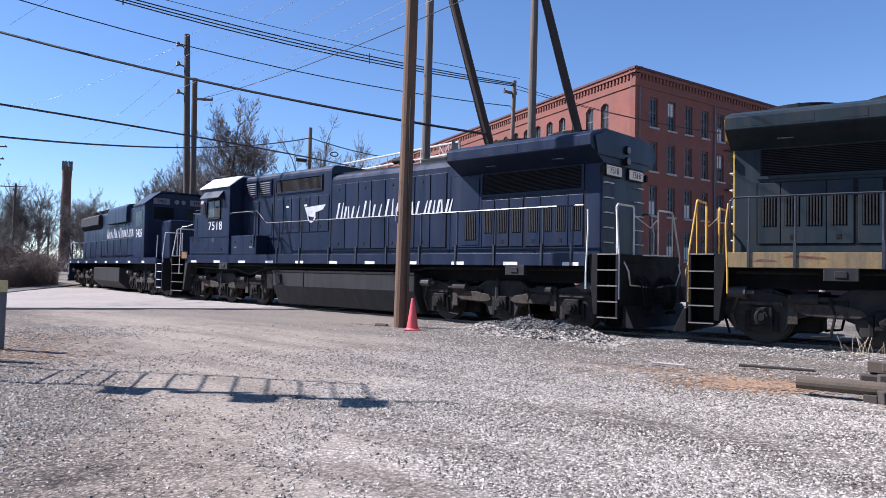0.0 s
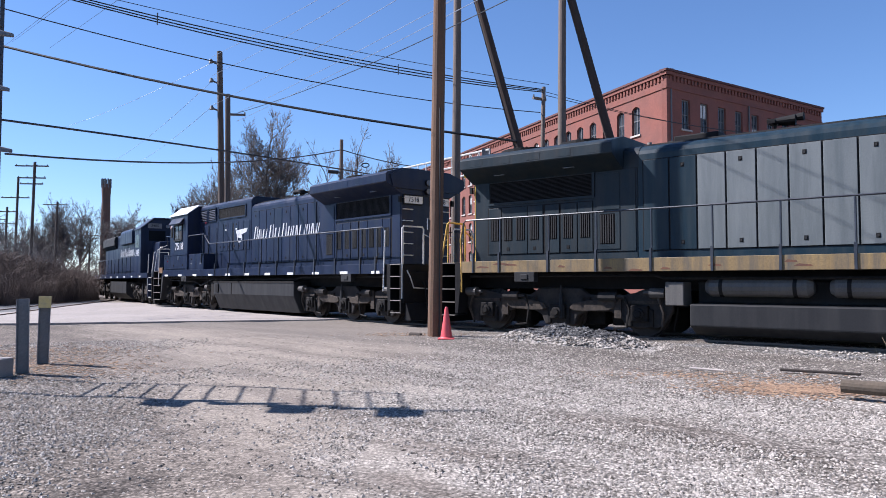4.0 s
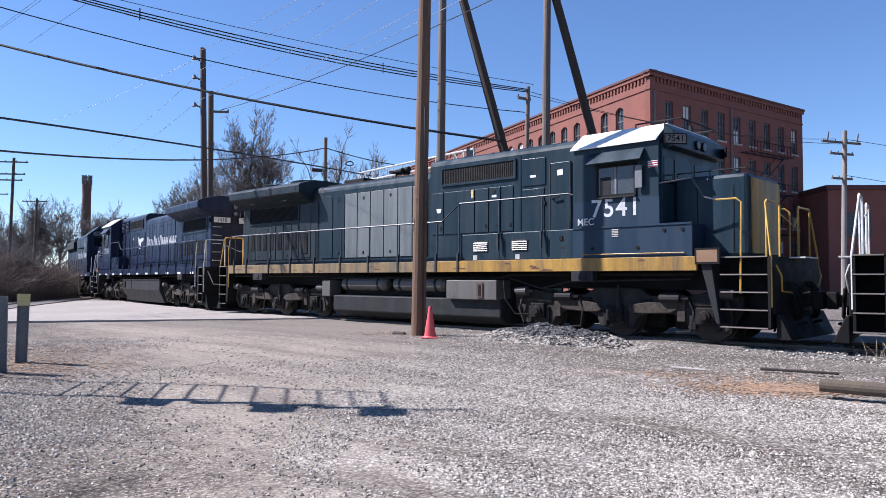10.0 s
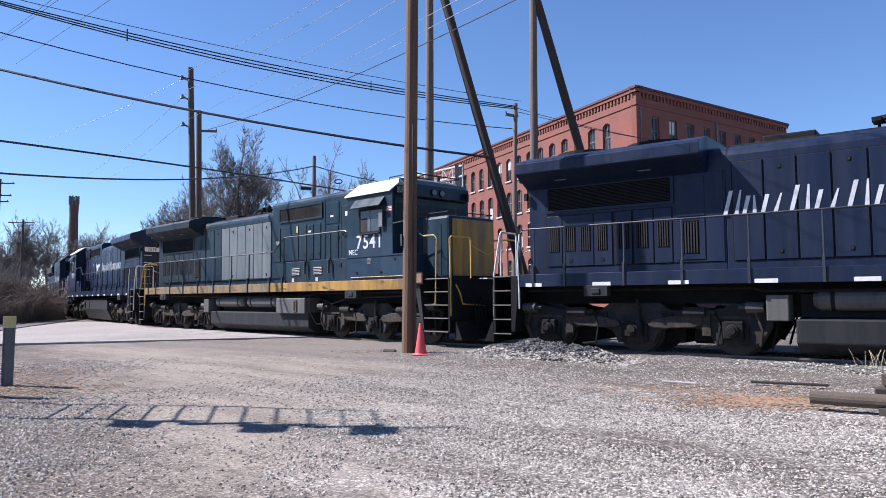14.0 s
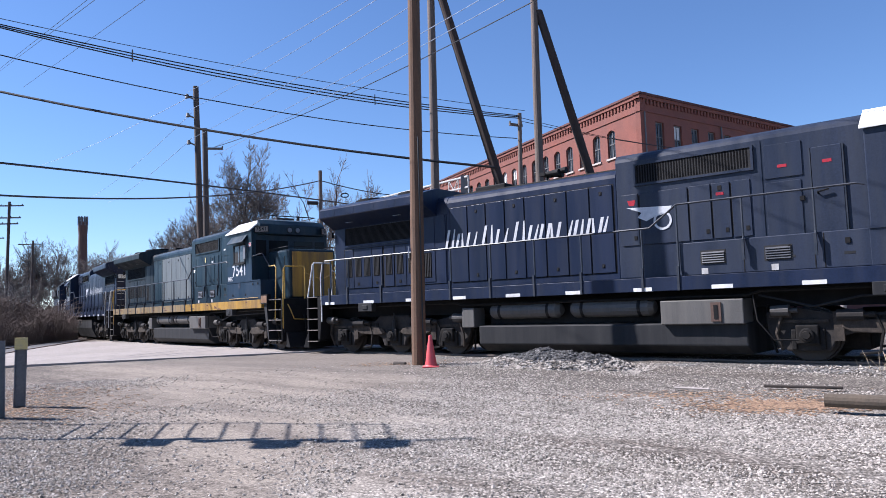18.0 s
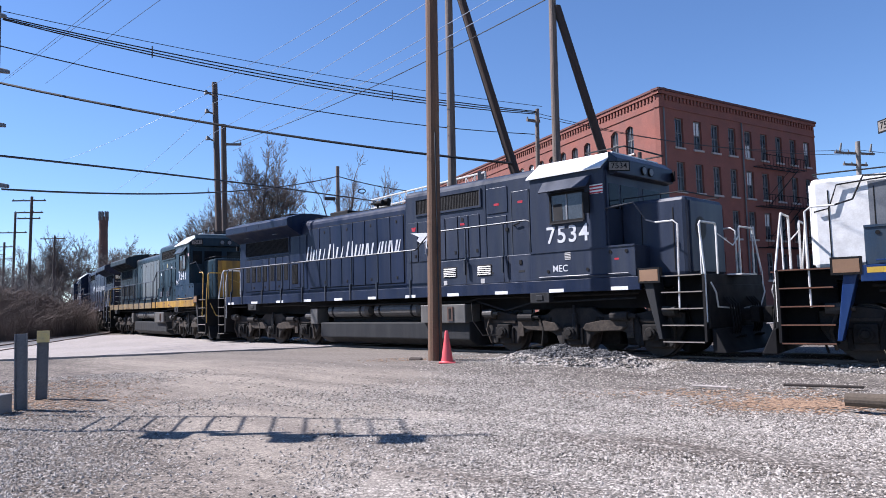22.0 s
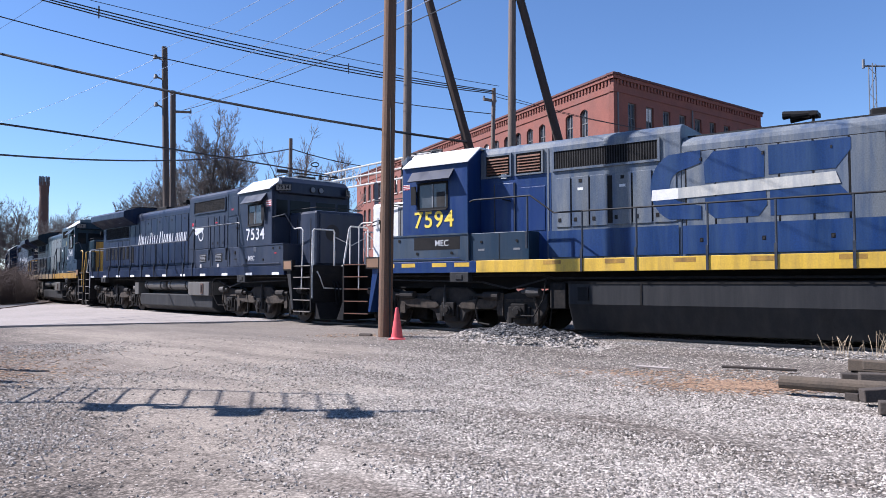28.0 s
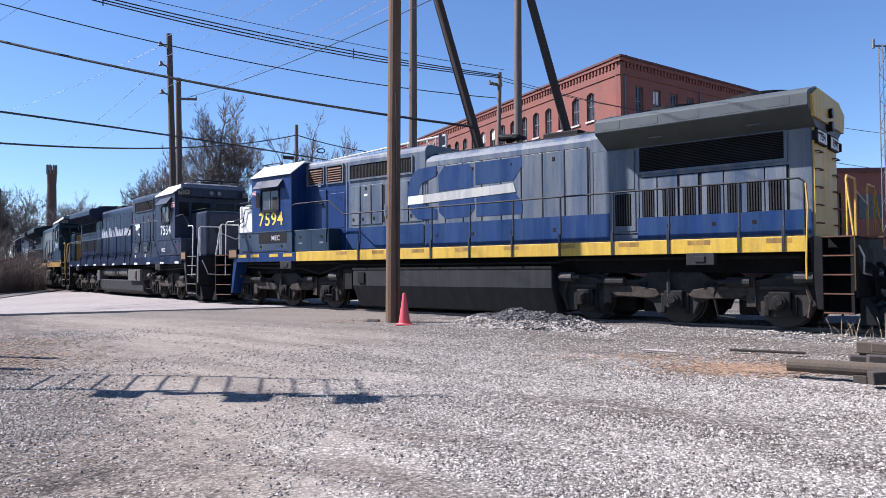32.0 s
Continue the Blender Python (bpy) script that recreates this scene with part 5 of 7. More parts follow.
            part("upper_panel", Shape().box(3.80, 4.50, y2, y2 + s * 0.02, 3.60, 4.28), body, root, soft=0.006)
            part("latch_cup", Shape().box(3.92, 4.16, y2, y2 + s * 0.008, 3.14, 3.22).box(4.42, 4.50, y2, y2 + s * 0.03, 3.10, 3.19), M_BLACK, root)
        part("hood_seam", Shape().box(3.70, 3.745, y2, y2 + s * 0.014, 1.76, 4.40), body, root)
        d = part("equipment_door", Shape().box(3.80, 4.46, y2, y2 + s * 0.018, 2.45, 3.52), sp.get("aft", body), root, soft=0.006)
        if sp.get("aft"):
            part("painted_panel", Shape().box(3.64, 5.64, y2, y2 + s * 0.005, 1.76, 3.82), sp["aft"], root, "blue repainted panel behind the cab")
        if s > 0:
            for u in (3.88, 4.76):
                vb = part("vent_back", Shape().box(u, u + 0.70, y2, y2 + 0.015, 3.86, 4.36), M_DARKIN, root)
                part("vent_slat", louvre(u + 0.04, u + 0.66, 3.90, 4.33, y2 + 0.015, s, 6, False, 0.05), sp.get("upvent", body), vb)
                part("vent_frame", Shape().box(u - 0.04, u + 0.74, y2, y2 + 0.05, 4.36, 4.40).box(u - 0.04, u + 0.74, y2, y2 + 0.05, 3.82, 3.86).box(u - 0.04, u, y2, y2 + 0.05, 3.86, 4.36).box(u + 0.70, u + 0.74, y2, y2 + 0.05, 3.86, 4.36), body, vb)
        zt = 4.10 if s < 0 else 3.66
        d = part("equipment_door", Shape().box(4.66, 5.20, y2, y2 + s * 0.03, 2.42, zt), sp.get("aft", body), root, soft=0.012)
        part("door_edge", Shape().box(4.63, 4.655, y2, y2 + s * 0.036, 2.42, zt).box(5.205, 5.23, y2, y2 + s * 0.036, 2.42, zt), M_RAILING, d)
        part("handle", Shape().tube([(4.75, y2 + s * 0.03, 3.2), (4.75, y2 + s * 0.09, 3.22), (4.95, y2 + s * 0.09, 3.26)], 0.018, 5), M_BLACK, d)
        part("notice", Shape().box(4.86, 5.02, y2 + s * 0.03, y2 + s * 0.034, 3.78, 3.92 if not sp.get("notice") else 3.84), sp.get("notice", M_WHITE), d)
        # side cabinet below the walkway
        c0 = 2.16 if s < 0 else 3.97
        cb = part("side_cabinet", Shape().box(c0, 5.65, s * 0.97, s * 1.47, 1.745, 2.42), sp.get("cabinet", body), root, soft=0.015)
        for u in ((2.62, 3.86) if s < 0 else ()):
            part("louvre", louvre(u, u + 0.45, 1.98, 2.22, s * 1.47, s, 5, False, 0.03), sp.get("vent", M_RAILING), cb)
            part("vent_back", Shape().box(u - 0.03, u + 0.48, s * 1.47, s * 1.476, 1.95, 2.24), M_GRILLE, cb)
        for u in (3.44, 4.72, 4.88) if s < 0 else (4.78,):
            part("seam", Shape().box(u, u + 0.018, s * 1.47, s * 1.474, 1.76, 2.4), M_BLACK, cb)
        for u in (4.3, 5.3):
            part("lift_hole", Shape().cyl((u, s * 1.47, 2.2), (u, s * 1.485, 2.2), 0.035, 0.035, 8), M_BLACK, cb)
            part("notice", Shape().box(u - 0.09, u + 0.09, s * 1.47, s * 1.474, 1.98, 2.03), M_GALV if s > 0 else M_TANK, cb)
        if s < 0:
            for u in (2.6, 3.95):
                part("notice", Shape().box(u, u + 0.13, s * 1.47, s * 1.474, 1.76, 1.88), M_PIPEW, cb)
            part("latch_cup", Shape().box(5.24, 5.32, s * 1.47, s * 1.49, 2.18, 2.28), M_BLACK, cb)
        # hand rails
        hr = Shape()
        y3 = s * 1.5
        r1 = 1.53 if s < 0 else 3.3
        hr.tube([(-9.1, y3, 1.72), (-9.1, y3, 2.74), (-9.02, y3, 2.80), (r1, y3, 2.80), (r1 + 0.62, y3, 3.24), (5.5, y3, 3.24), (5.62, y3, 3.2)], 0.022, 6)
        part("handrail", hr, railm, root)
        posts = [-8.75, -7.95, -6.55, -5.3, -4.0, -2.7, -1.4, -0.13, 1.35] + ([2.14, 3.47, 4.77] if s < 0 else [2.6, 3.99])
        for u in posts:
            zt = 3.22 if (s < 0 and u > 2.1) or u > 3.9 else 2.79
            zb = 2.0 if (s < 0 and u > 2.3) or u > 3.9 else 1.45
            part("stanchion", Shape().box(u - 0.025, u + 0.025, y3 + s * 0.035, y3 + s * 0.085, zb, 1.95 if zb < 2 else 2.4).tube([(u, y3 + s * 0.06, 1.6 if zb < 2 else 2.1), (u, y3, 1.98 if zb < 2 else 2.45), (u, y3, zt)], 0.024, 6), sp.get("post", M_RAILING), root)
    # cab
    cab = part("cab", Shape().prism([(-1.52, 1.745), (1.52, 1.745), (1.52, 4.22), (1.02, 4.57), (-1.02, 4.57), (-1.52, 4.22)], "x", 5.66, 7.75), cabm, root, soft=0.02)
    rf = [(-1.58, 4.19), (-1.03, 4.59), (1.03, 4.59), (1.58, 4.19), (1.58, 4.23), (1.03, 4.64), (-1.03, 4.64), (-1.58, 4.23)]
    part("cab_roof", Shape().prism(rf, "x", 5.6, 7.72), sp.get("roof", M_WHITE), cab, soft=0.012)
    if sp.get("band"):
        for s in (-1, 1):
            part("cab_band", Shape().box(5.665, 7.75, s * 1.52, s * 1.524, 2.44, 3.02), sp["band"], cab)
    for s in (-1, 1):
        y = s * 1.52
        part("lower_panel", Shape().box(5.64, 8.46, s * 0.92, s * 1.53, 1.742, 2.42), sp.get("lower", cabm), cab, soft=0.012)
        part("ledge", Shape().box(5.64, 8.46, s * 1.50, s * 1.55, 2.40, 2.44), sp.get("lower", cabm), cab)
        w = part("window", Shape().box(6.31, 7.18, y, y + s * 0.010, 3.13, 3.73), M_CABGLASS, cab, "dusty sliding cab window")
        part("window_frame", Shape().box(6.26, 7.23, y, y + s * 0.03, 3.73, 3.78).box(6.26, 7.23, y, y + s * 0.03, 3.08, 3.13).box(6.26, 6.31, y, y + s * 0.03, 3.13, 3.73).box(7.18, 7.23, y, y + s * 0.03, 3.13, 3.73), M_BLACK, w)
        part("mullion", Shape().box(6.72, 6.765, y + s * 0.010, y + s * 0.026, 3.13, 3.73), M_GALV, w)
        part("seat_shape", Shape().box(6.36, 6.62, y + s * 0.010, y + s * 0.013, 3.14, 3.52), M_DARKIN, w)
        part("arm_rest", Shape().box(6.27, 7.22, y + s * 0.03, y + s * 0.07, 3.05, 3.08), M_TANK, w)
        part("sun_visor", Shape().prism([(y, 4.04), (y + s * 0.20, 3.80), (y + s * 0.22, 3.82), (y + s * 0.01, 4.08)], "x", 6.08, 7.42), sp.get("visor", cabm), cab)
        part("mirror", Shape().box(7.24, 7.40, y + s * 0.06, y + s * 0.09, 3.22, 3.70), M_GALV if sp.get("mirror") else M_BLACK, cab)
        fl = part("flag_decal", Shape().box(7.72 - sp.get("flag", 0.22), 7.72, y, y + s * 0.003, 3.64, 3.64 + sp.get("flag", 0.22) * 0.62), M_WHITE, cab, "small flag decal")
        for k in range(3):
            part("stripe", Shape().box(7.72 - sp.get("flag", 0.22), 7.72, y + s * 0.003, y + s * 0.005, 3.645 + k * sp.get("flag", 0.22) * 0.21, 3.645 + (k + 0.5) * sp.get("flag", 0.22) * 0.21), M_RED, fl)
        for u in (6.15, 7.25, 7.85, 8.25):
            part("lift_hole", Shape().cyl((u, s * 1.53, 1.95 + 0.35 * (u > 7.6)), (u, s * 1.545, 1.95 + 0.35 * (u > 7.6)), 0.04, 0.04, 10), M_BLACK, cab)
        if not sp.get("blocks"):
            part("cab_vent", louvre(6.64, 6.80, 2.20, 2.38, s * 1.53, s, 5, False, 0.012), M_RAILING, cab)
        if sp.get("notice"):
            part("notice", Shape().box(7.95, 8.06, s * 1.53, s * 1.533, 2.12, 2.16), sp["notice"], cab)
        part("walk_strip", Shape().tube([(5.9, s * 1.56, 1.82), (8.3, s * 1.56, 1.82)], 0.014, 5), sp.get("strip", stripe), cab)
        part("class_lamp", Shape().box(8.52, 9.02, s * 1.44, s * 1.57, 1.58, 1.90), M_BLACK, root)
        part("lens", Shape().box(8.56, 8.98, s * 1.57, s * 1.575, 1.62, 1.86), M_AMBER, root)
    # cab front
    part("front_wall", Shape().box(7.75, 7.79, -1.45, 1.45, 2.42, 4.14), sp.get("front", body), cab)
    for (a, b) in ((-1.38, -0.98), (-0.88, -0.12), (0.12, 0.88), (0.98, 1.38)):
        part("windshield", Shape().box(7.79, 7.80, a, b, 3.30, 3.86), M_GLASSD, cab)
    for s in (-1, 1):
        part("headlight", Shape().cyl((7.95, s * 0.16, 4.24), (8.02, s * 0.16, 4.24), 0.10, 0.11, 14), M_BLACK, cab)
        part("lamp_glass", Shape().cyl((8.02, s * 0.16, 4.24), (8.03, s * 0.16, 4.24), 0.09, 0.085, 14), M_GALV, cab)
    for s in (-1, 1):
        cb2 = part("corner_board", Shape().box(-0.25, 0.25, 0, 0.03, -0.115, 0.115), M_BLACK, cab)
        cb2.matrix_basis = pose(7.98, s * 1.24, 4.23, 0, 0, -50 if s > 0 else 230)
        part("board_face", Shape().box(-0.225, 0.225, 0.03, 0.034, -0.09, 0.09), M_STEPEDGE, cb2)
        if sp.get("number"):
            lettering("board_numeral", sp["number"], 0.19, M_BLACK, cb2, pose(0, 0.036, 0, 90, 0, 180), 0.002)
    part("brow", Shape().prism([(7.75, 4.04), (7.98, 4.08), (7.98, 4.42), (7.75, 4.60)], "y", -1.3, 1.3), sp.get("front", body), cab, soft=0.02)
    part("roof_rack", Shape().tube([(6.9, -0.9, 4.66), (6.9, -0.9, 4.74), (7.95, -0.9, 4.74), (7.95, 0.9, 4.74), (6.9, 0.9, 4.74), (6.9, 0.9, 4.66)], 0.02, 5).box(7.1, 7.4, -0.35, 0.35, 4.66, 4.76).cyl((7.6, 0.4, 4.66), (7.6, 0.4, 4.82), 0.05), M_TANK, cab)
    # nose
    ns = part("nose", Shape().box(7.79, 9.36, -0.92, 0.92, 1.72, 3.44), sp.get("nose", body), root, soft=0.09)
    if sp.get("nosegrey"):
        for s in (-1, 1):
            part("nose_panel", Shape().box(7.80, 8.40, s * 0.92, s * 0.926, 1.80, 3.30), sp["nosegrey"], ns, "grey replacement panel")
            part("nose_grab", Shape().tube([(7.82, s * 0.96, 3.36), (8.9, s * 0.98, 3.28), (9.05, s * 0.98, 2.85), (9.3, s * 0.98, 2.80)], 0.016, 6), M_BLACK, ns)
    part("nose_front", Shape().box(9.36, 9.40, -0.80, 0.80, 1.80, 3.34), sp.get("nosefront", sp.get("nose", body)), ns, soft=0.01)
    if sp.get("emblem"):
        part("emblem", Shape().cyl((9.40, near * 0.35, 2.75), (9.405, near * 0.35, 2.75), 0.26, 0.26, 20), M_TANK, ns)
    part("nose_rail", Shape().tube([(7.85, 0.88, 3.46), (7.85, 0.88, 3.53), (9.3, 0.88, 3.53), (9.3, -0.88, 3.53), (7.85, -0.88, 3.53), (7.85, -0.88, 3.46)], 0.015, 5), M_TANK, ns)
    for s in (-1, 1):
        for u in (8.3, 9.05):
            part("nose_door_edge", Shape().box(u, u + 0.02, s * 0.92, s * 0.93, 1.85, 3.2), M_BLACK, ns)
        part("cab_grab", Shape().tube([(7.72, s * 1.5, 3.28), (8.42, s * 1.44, 3.34), (8.62, s * 1.3, 2.95), (8.9, s * 1.42, 2.86)], 0.02, 6), railm, root)
        part("step_grab", Shape().tube([(8.9, s * 1.42, 2.86), (9.3, s * 1.42, 2.86), (9.4, s * 1.42, 2.78), (9.38, s * 1.46, 1.0)], 0.02, 6), endrail, root)
    # both ends: steps, pilot, coupler, rails
    for e, x0, x1 in ((1, 8.55, 9.95), (-1, -9.13, -9.88)):
        w = abs(x1 - x0)
        part("end_deck", Shape().box(x0, x1, -0.95, 0.95, 1.50, 1.72), M_BLACK, root)
        for s in (-1, 1):
            st = part("stepwell", Shape().prism([(x0 + e * 0.02, 1.72), (x0 + e * 0.26, 1.72), (x0 + e * (0.44 if e > 0 else 0.26), 0.40), (x0 + e * (0.36 if e > 0 else 0.16), 0.40)], "y", s * 1.05, s * 1.5), sp.get("step", M_TANK) if e > 0 else M_BLACK, root, soft=0.01)
            a, b = (x0 + e * 0.45, x1 - e * 0.05) if e > 0 else (x0 + e * 0.26, x1)
            part("step_back", Shape().box(a, b, s * 0.90, s * 0.94, 0.36, 1.72), M_BLACK, st)
            for k in range(5):
                z = 0.36 + 0.34 * k
                part("step", Shape().box(a, b, s * 0.94, s * 1.5, z - 0.03, z), M_BLACK, st)
                part("step_edge", Shape().box(a, b, s * 1.5, s * 1.51, z - 0.022, z + 0.002), sp.get("edge", M_STEPEDGE), st)
            part("end_plate", Shape().box(x1 - e * 0.05, x1, s * 0.9, s * 1.5, 0.36, 1.72), M_BLACK, root)
            railing = endrail if e > 0 else sp.get("rearrail", endrail)
            part("end_handrail", Shape().tube([(x1, s * 1.46, 0.75), (x1, s * 1.46, 1.75), (x1 - e * 0.12, s * 1.36, 2.74), (x1 - e * 0.12, s * 1.30, 2.80), (x1 - e * 0.12, s * 0.62, 2.80), (x1 - e * 0.12, s * 0.58, 2.74), (x1 - e * 0.12, s * 0.58, 1.72)], 0.024, 6).tube([(x1 - e * 0.12, s * 1.33, 2.78), (x1 - e * 0.12, s * 1.33, 1.72)], 0.02, 6), railing, root)
            if e < 0:
                part("step_grab", Shape().tube([(x0, s * 1.5, 2.70), (x0 - 0.04, s * 1.54, 2.3), (x0, s * 1.55, 1.3), (x0, s * 1.55, 0.95)], 0.02, 6), railing, root)
            part("uncoupling_lever", Shape().tube([(x1 + e * 0.05, s * 0.2, 1.0), (x1 + e * 0.08, s * 1.1, 1.05), (x1 + e * 0.12, s * 1.25, 1.35), (x1 + e * 0.05, s * 1.32, 1.55)], 0.018, 5), endrail, root)
            for k in range(4):
                yy = s * (0.38 + 0.13 * k)
                part("air_hose", Shape().tube([(x1 + e * 0.04, yy, 1.25), (x1 + e * 0.18, yy, 1.1), (x1 + e * 0.22, yy * 0.95, 0.6), (x1 + e * 0.12, yy * 0.9, 0.38), (x1 + e * 0.3, yy * 0.8, 0.45)], 0.024, 6), M_BLACK, root)
        part("pilot", Shape().box(x1, x1 + e * 0.06, -1.45, 1.45, 0.62, 1.50), M_BLACK, root, soft=0.015)
        part("plow", Shape().prism([(x1 + e * 0.06, 0.14), (x1 + e * 0.34, 0.14), (x1 + e * 0.22, 0.40), (x1 + e * 0.12, 0.62), (x1 + e * 0.06, 0.62)], "y", -1.4, 1.4), M_BLACK, root, soft=0.015)
        part("coupler", Shape().box(x1, x1 + e * 0.36, -0.13, 0.13, 0.74, 0.98).box(x1 + e * 0.34, x1 + e * 0.54, -0.2, 0.12, 0.70, 1.04), M_UNDER, root, soft=0.03)
        part("drop_plate", Shape().box(x1, x1 + e * 0.3, -0.4, 0.4, 1.70, 1.73), sp.get("stepedge", M_WHITERAIL), root)
        part("chain", Shape().tube([(x1 - e * 0.12, -0.58, 2.6), (x1 - e * 0.02, 0, 2.35), (x1 - e * 0.12, 0.58, 2.6)], 0.014, 5), endrail, root)
    # rear face
    rear = part("rear_face", Shape().box(-9.16, -9.13, -0.93, 0.93, 1.75, 3.88).prism([(-1.27, 3.96), (1.27, 3.96), (1.40, 4.34), (0.88, 4.54), (-0.88, 4.54), (-1.40, 4.34)], "x", -9.24, -9.2), sp.get("rearface", rearm), root)
    for s in (-1, 1):
        nb2 = part("number_board", Shape().box(-9.22, -9.16, s * 0.15, s * 0.89, 3.51, 3.79), M_BLACK, rear)
        part("board_face", Shape().box(-9.225, -9.22, s * 0.18, s * 0.86, 3.54, 3.76), M_WHITE, nb2)
        if sp.get("number"):
            lettering("board_numeral", sp["number"], 0.21, M_BLACK, nb2, pose(-9.228, s * 0.52, 3.65, 90, 0, -90), 0.002)
        part("headlight", Shape().cyl((-9.16, 0, 4.06 + s * 0.13), (-9.30, 0, 4.06 + s * 0.13), 0.1, 0.1, 14), M_BLACK, rear)
        part("lamp_glass", Shape().cyl((-9.30, 0, 4.06 + s * 0.13), (-9.31, 0, 4.06 + s * 0.13), 0.085, 0.085, 14), M_GALV, rear)
        for k in range(6):
            z = 2.0 + 0.34 * k
            part("grab_iron", Shape().tube([(-9.16, s * 0.55, z), (-9.23, s * 0.55, z), (-9.23, s * 0.88, z), (-9.16, s * 0.88, z)], 0.015, 5), sp.get("stepedge", M_WHITERAIL), rear)
        part("marker_lamp", Shape().box(-9.24, -9.16, s * 0.98, s * 1.06, 3.55, 3.72), M_BLACK, rear)
    # numerals and marks on the cab
    for s in (-1, 1):
        rz = 180 if s > 0 else 0
        if sp.get("number"):
            lettering("cab_numeral", sp["number"], sp.get("numsize", 0.50), sp.get("numcol", M_LETTER), cab, pose(sp.get("numx", 6.72), s * 1.527, sp.get("numz", 2.86), 90, 0, rz), 0.003, 1.12, 0.0, "bold painted cab numerals")
        if sp.get("mark"):
            mx, mz = sp["mark"]
            lettering("reporting_mark", "MEC", 0.22, M_LETTER, cab, pose(mx, s * 1.535, mz, 90, 0, rz), 0.003)
    if sp.get("word"):
        for s in (-1, 1):
            wordmark(root, -4.62, 0.30, 2.86, 3.36, s * 0.976, s, M_LETTER)
            lx = 1.35
            lg = Shape().prism([(lx - 0.55, 3.36), (lx + 0.5, 3.30), (lx + 0.42, 3.16), (lx + 0.1, 3.10), (lx - 0.1, 3.02), (lx - 0.3, 3.12), (lx - 0.2, 3.22)] if s < 0 else [(lx + 0.55, 3.30), (lx - 0.55, 3.36), (lx - 0.42, 3.20), (lx - 0.02, 3.12), (lx - 0.05, 2.95), (lx + 0.4, 3.02)], "y", s * 0.985, s * 0.99)
            part("painted_emblem", lg, M_LETTER, root, "white painted emblem")
            gx = lx + (0.28 if s < 0 else 0.18)
            gl = Shape()
            vs = [(gx + r * math.cos(2 * math.pi * k / 20), s * yy, 3.0 + r * math.sin(2 * math.pi * k / 20)) for r, yy in ((0.21, 0.991), (0.21, 0.995), (0.16, 0.995), (0.16, 0.991)) for k in range(20)]
            gl.add(vs, [(j * 20 + k, j * 20 + (k + 1) % 20, (j + 1) % 4 * 20 + (k + 1) % 20, (j + 1) % 4 * 20 + k) for j in range(4) for k in range(20)])
            part("emblem_ring", gl, M_LETTER, root)
    if sp.get("blocks"):
        for s in (-1, 1):
            y = s * 0.976
            # large block lettering reduced to plain blue shapes with a pale bar across
            arc = [(0.62 + 0.60 * math.cos(a), 3.24 + 0.73 * math.sin(a)) for a in np.linspace(-1.25, 1.25, 13)]
            inner = [(0.44 + 0.36 * math.cos(a), 3.24 + 0.36 * math.sin(a)) for a in np.linspace(1.1, -1.1, 13)]
            ring = [(0.14, 2.52)] + arc + [(0.14, 3.97), (0.14, 3.70)] + inner + [(0.14, 2.80)]
            part("painted_block", Shape().prism(ring, "y", y, s * 0.987), M_ROYALFADE, root, "faded blue block shape")
            for block in ([(0.06, 3.26), (0.08, 3.70), (-0.12, 3.92), (-0.96, 3.92), (-1.10, 3.76), (-1.10, 3.30)],
                          [(-1.12, 3.04), (-1.14, 2.74), (-0.98, 2.53), (-0.14, 2.52), (0.06, 2.70), (0.06, 2.96)],
                          [(-1.18, 3.92), (-2.62, 3.92), (-2.62, 3.70), (-2.36, 3.36), (-1.18, 3.34)],
                          [(-1.20, 2.52), (-2.62, 2.52), (-2.62, 2.80), (-2.42, 3.04), (-1.20, 3.02)]):
                part("painted_block", Shape().prism(block, "y", y, y + s * 0.005), M_ROYALFADE, root, "faded blue block shape")
            for k in range(9):
                u = -4.42 + k * 0.61
                part("door_gap", Shape().box(u - 0.012, u + 0.012, y, s * 0.9795, 2.44, 3.95), M_BLACK, root)
            part("painted_bar", Shape().prism([(1.20, 2.97), (1.18, 3.20), (0.62, 3.21), (0.62, 2.98)], "y", s * 0.96, s * 0.99), M_WHITE, root, "bright white end of a pale bar")
            part("painted_bar", Shape().prism([(0.62, 2.98), (0.62, 3.21), (-2.36, 3.30), (-2.44, 3.07)], "y", y + s * 0.004, s * 0.99), M_CREAM, root, "weathered cream bar")
            for u0, u1, yy, top in ((-9.1, -5.62, 0.9765, 2.262), (-4.95, 0.54, 0.9765, 2.40), (0.62, 3.72, 0.983, 2.42)):
                part("painted_band", Shape().box(u0, u1, s * yy, s * (yy + 0.002), 1.80, top), M_ROYALFADE, root, "faded blue lower band")
    return root


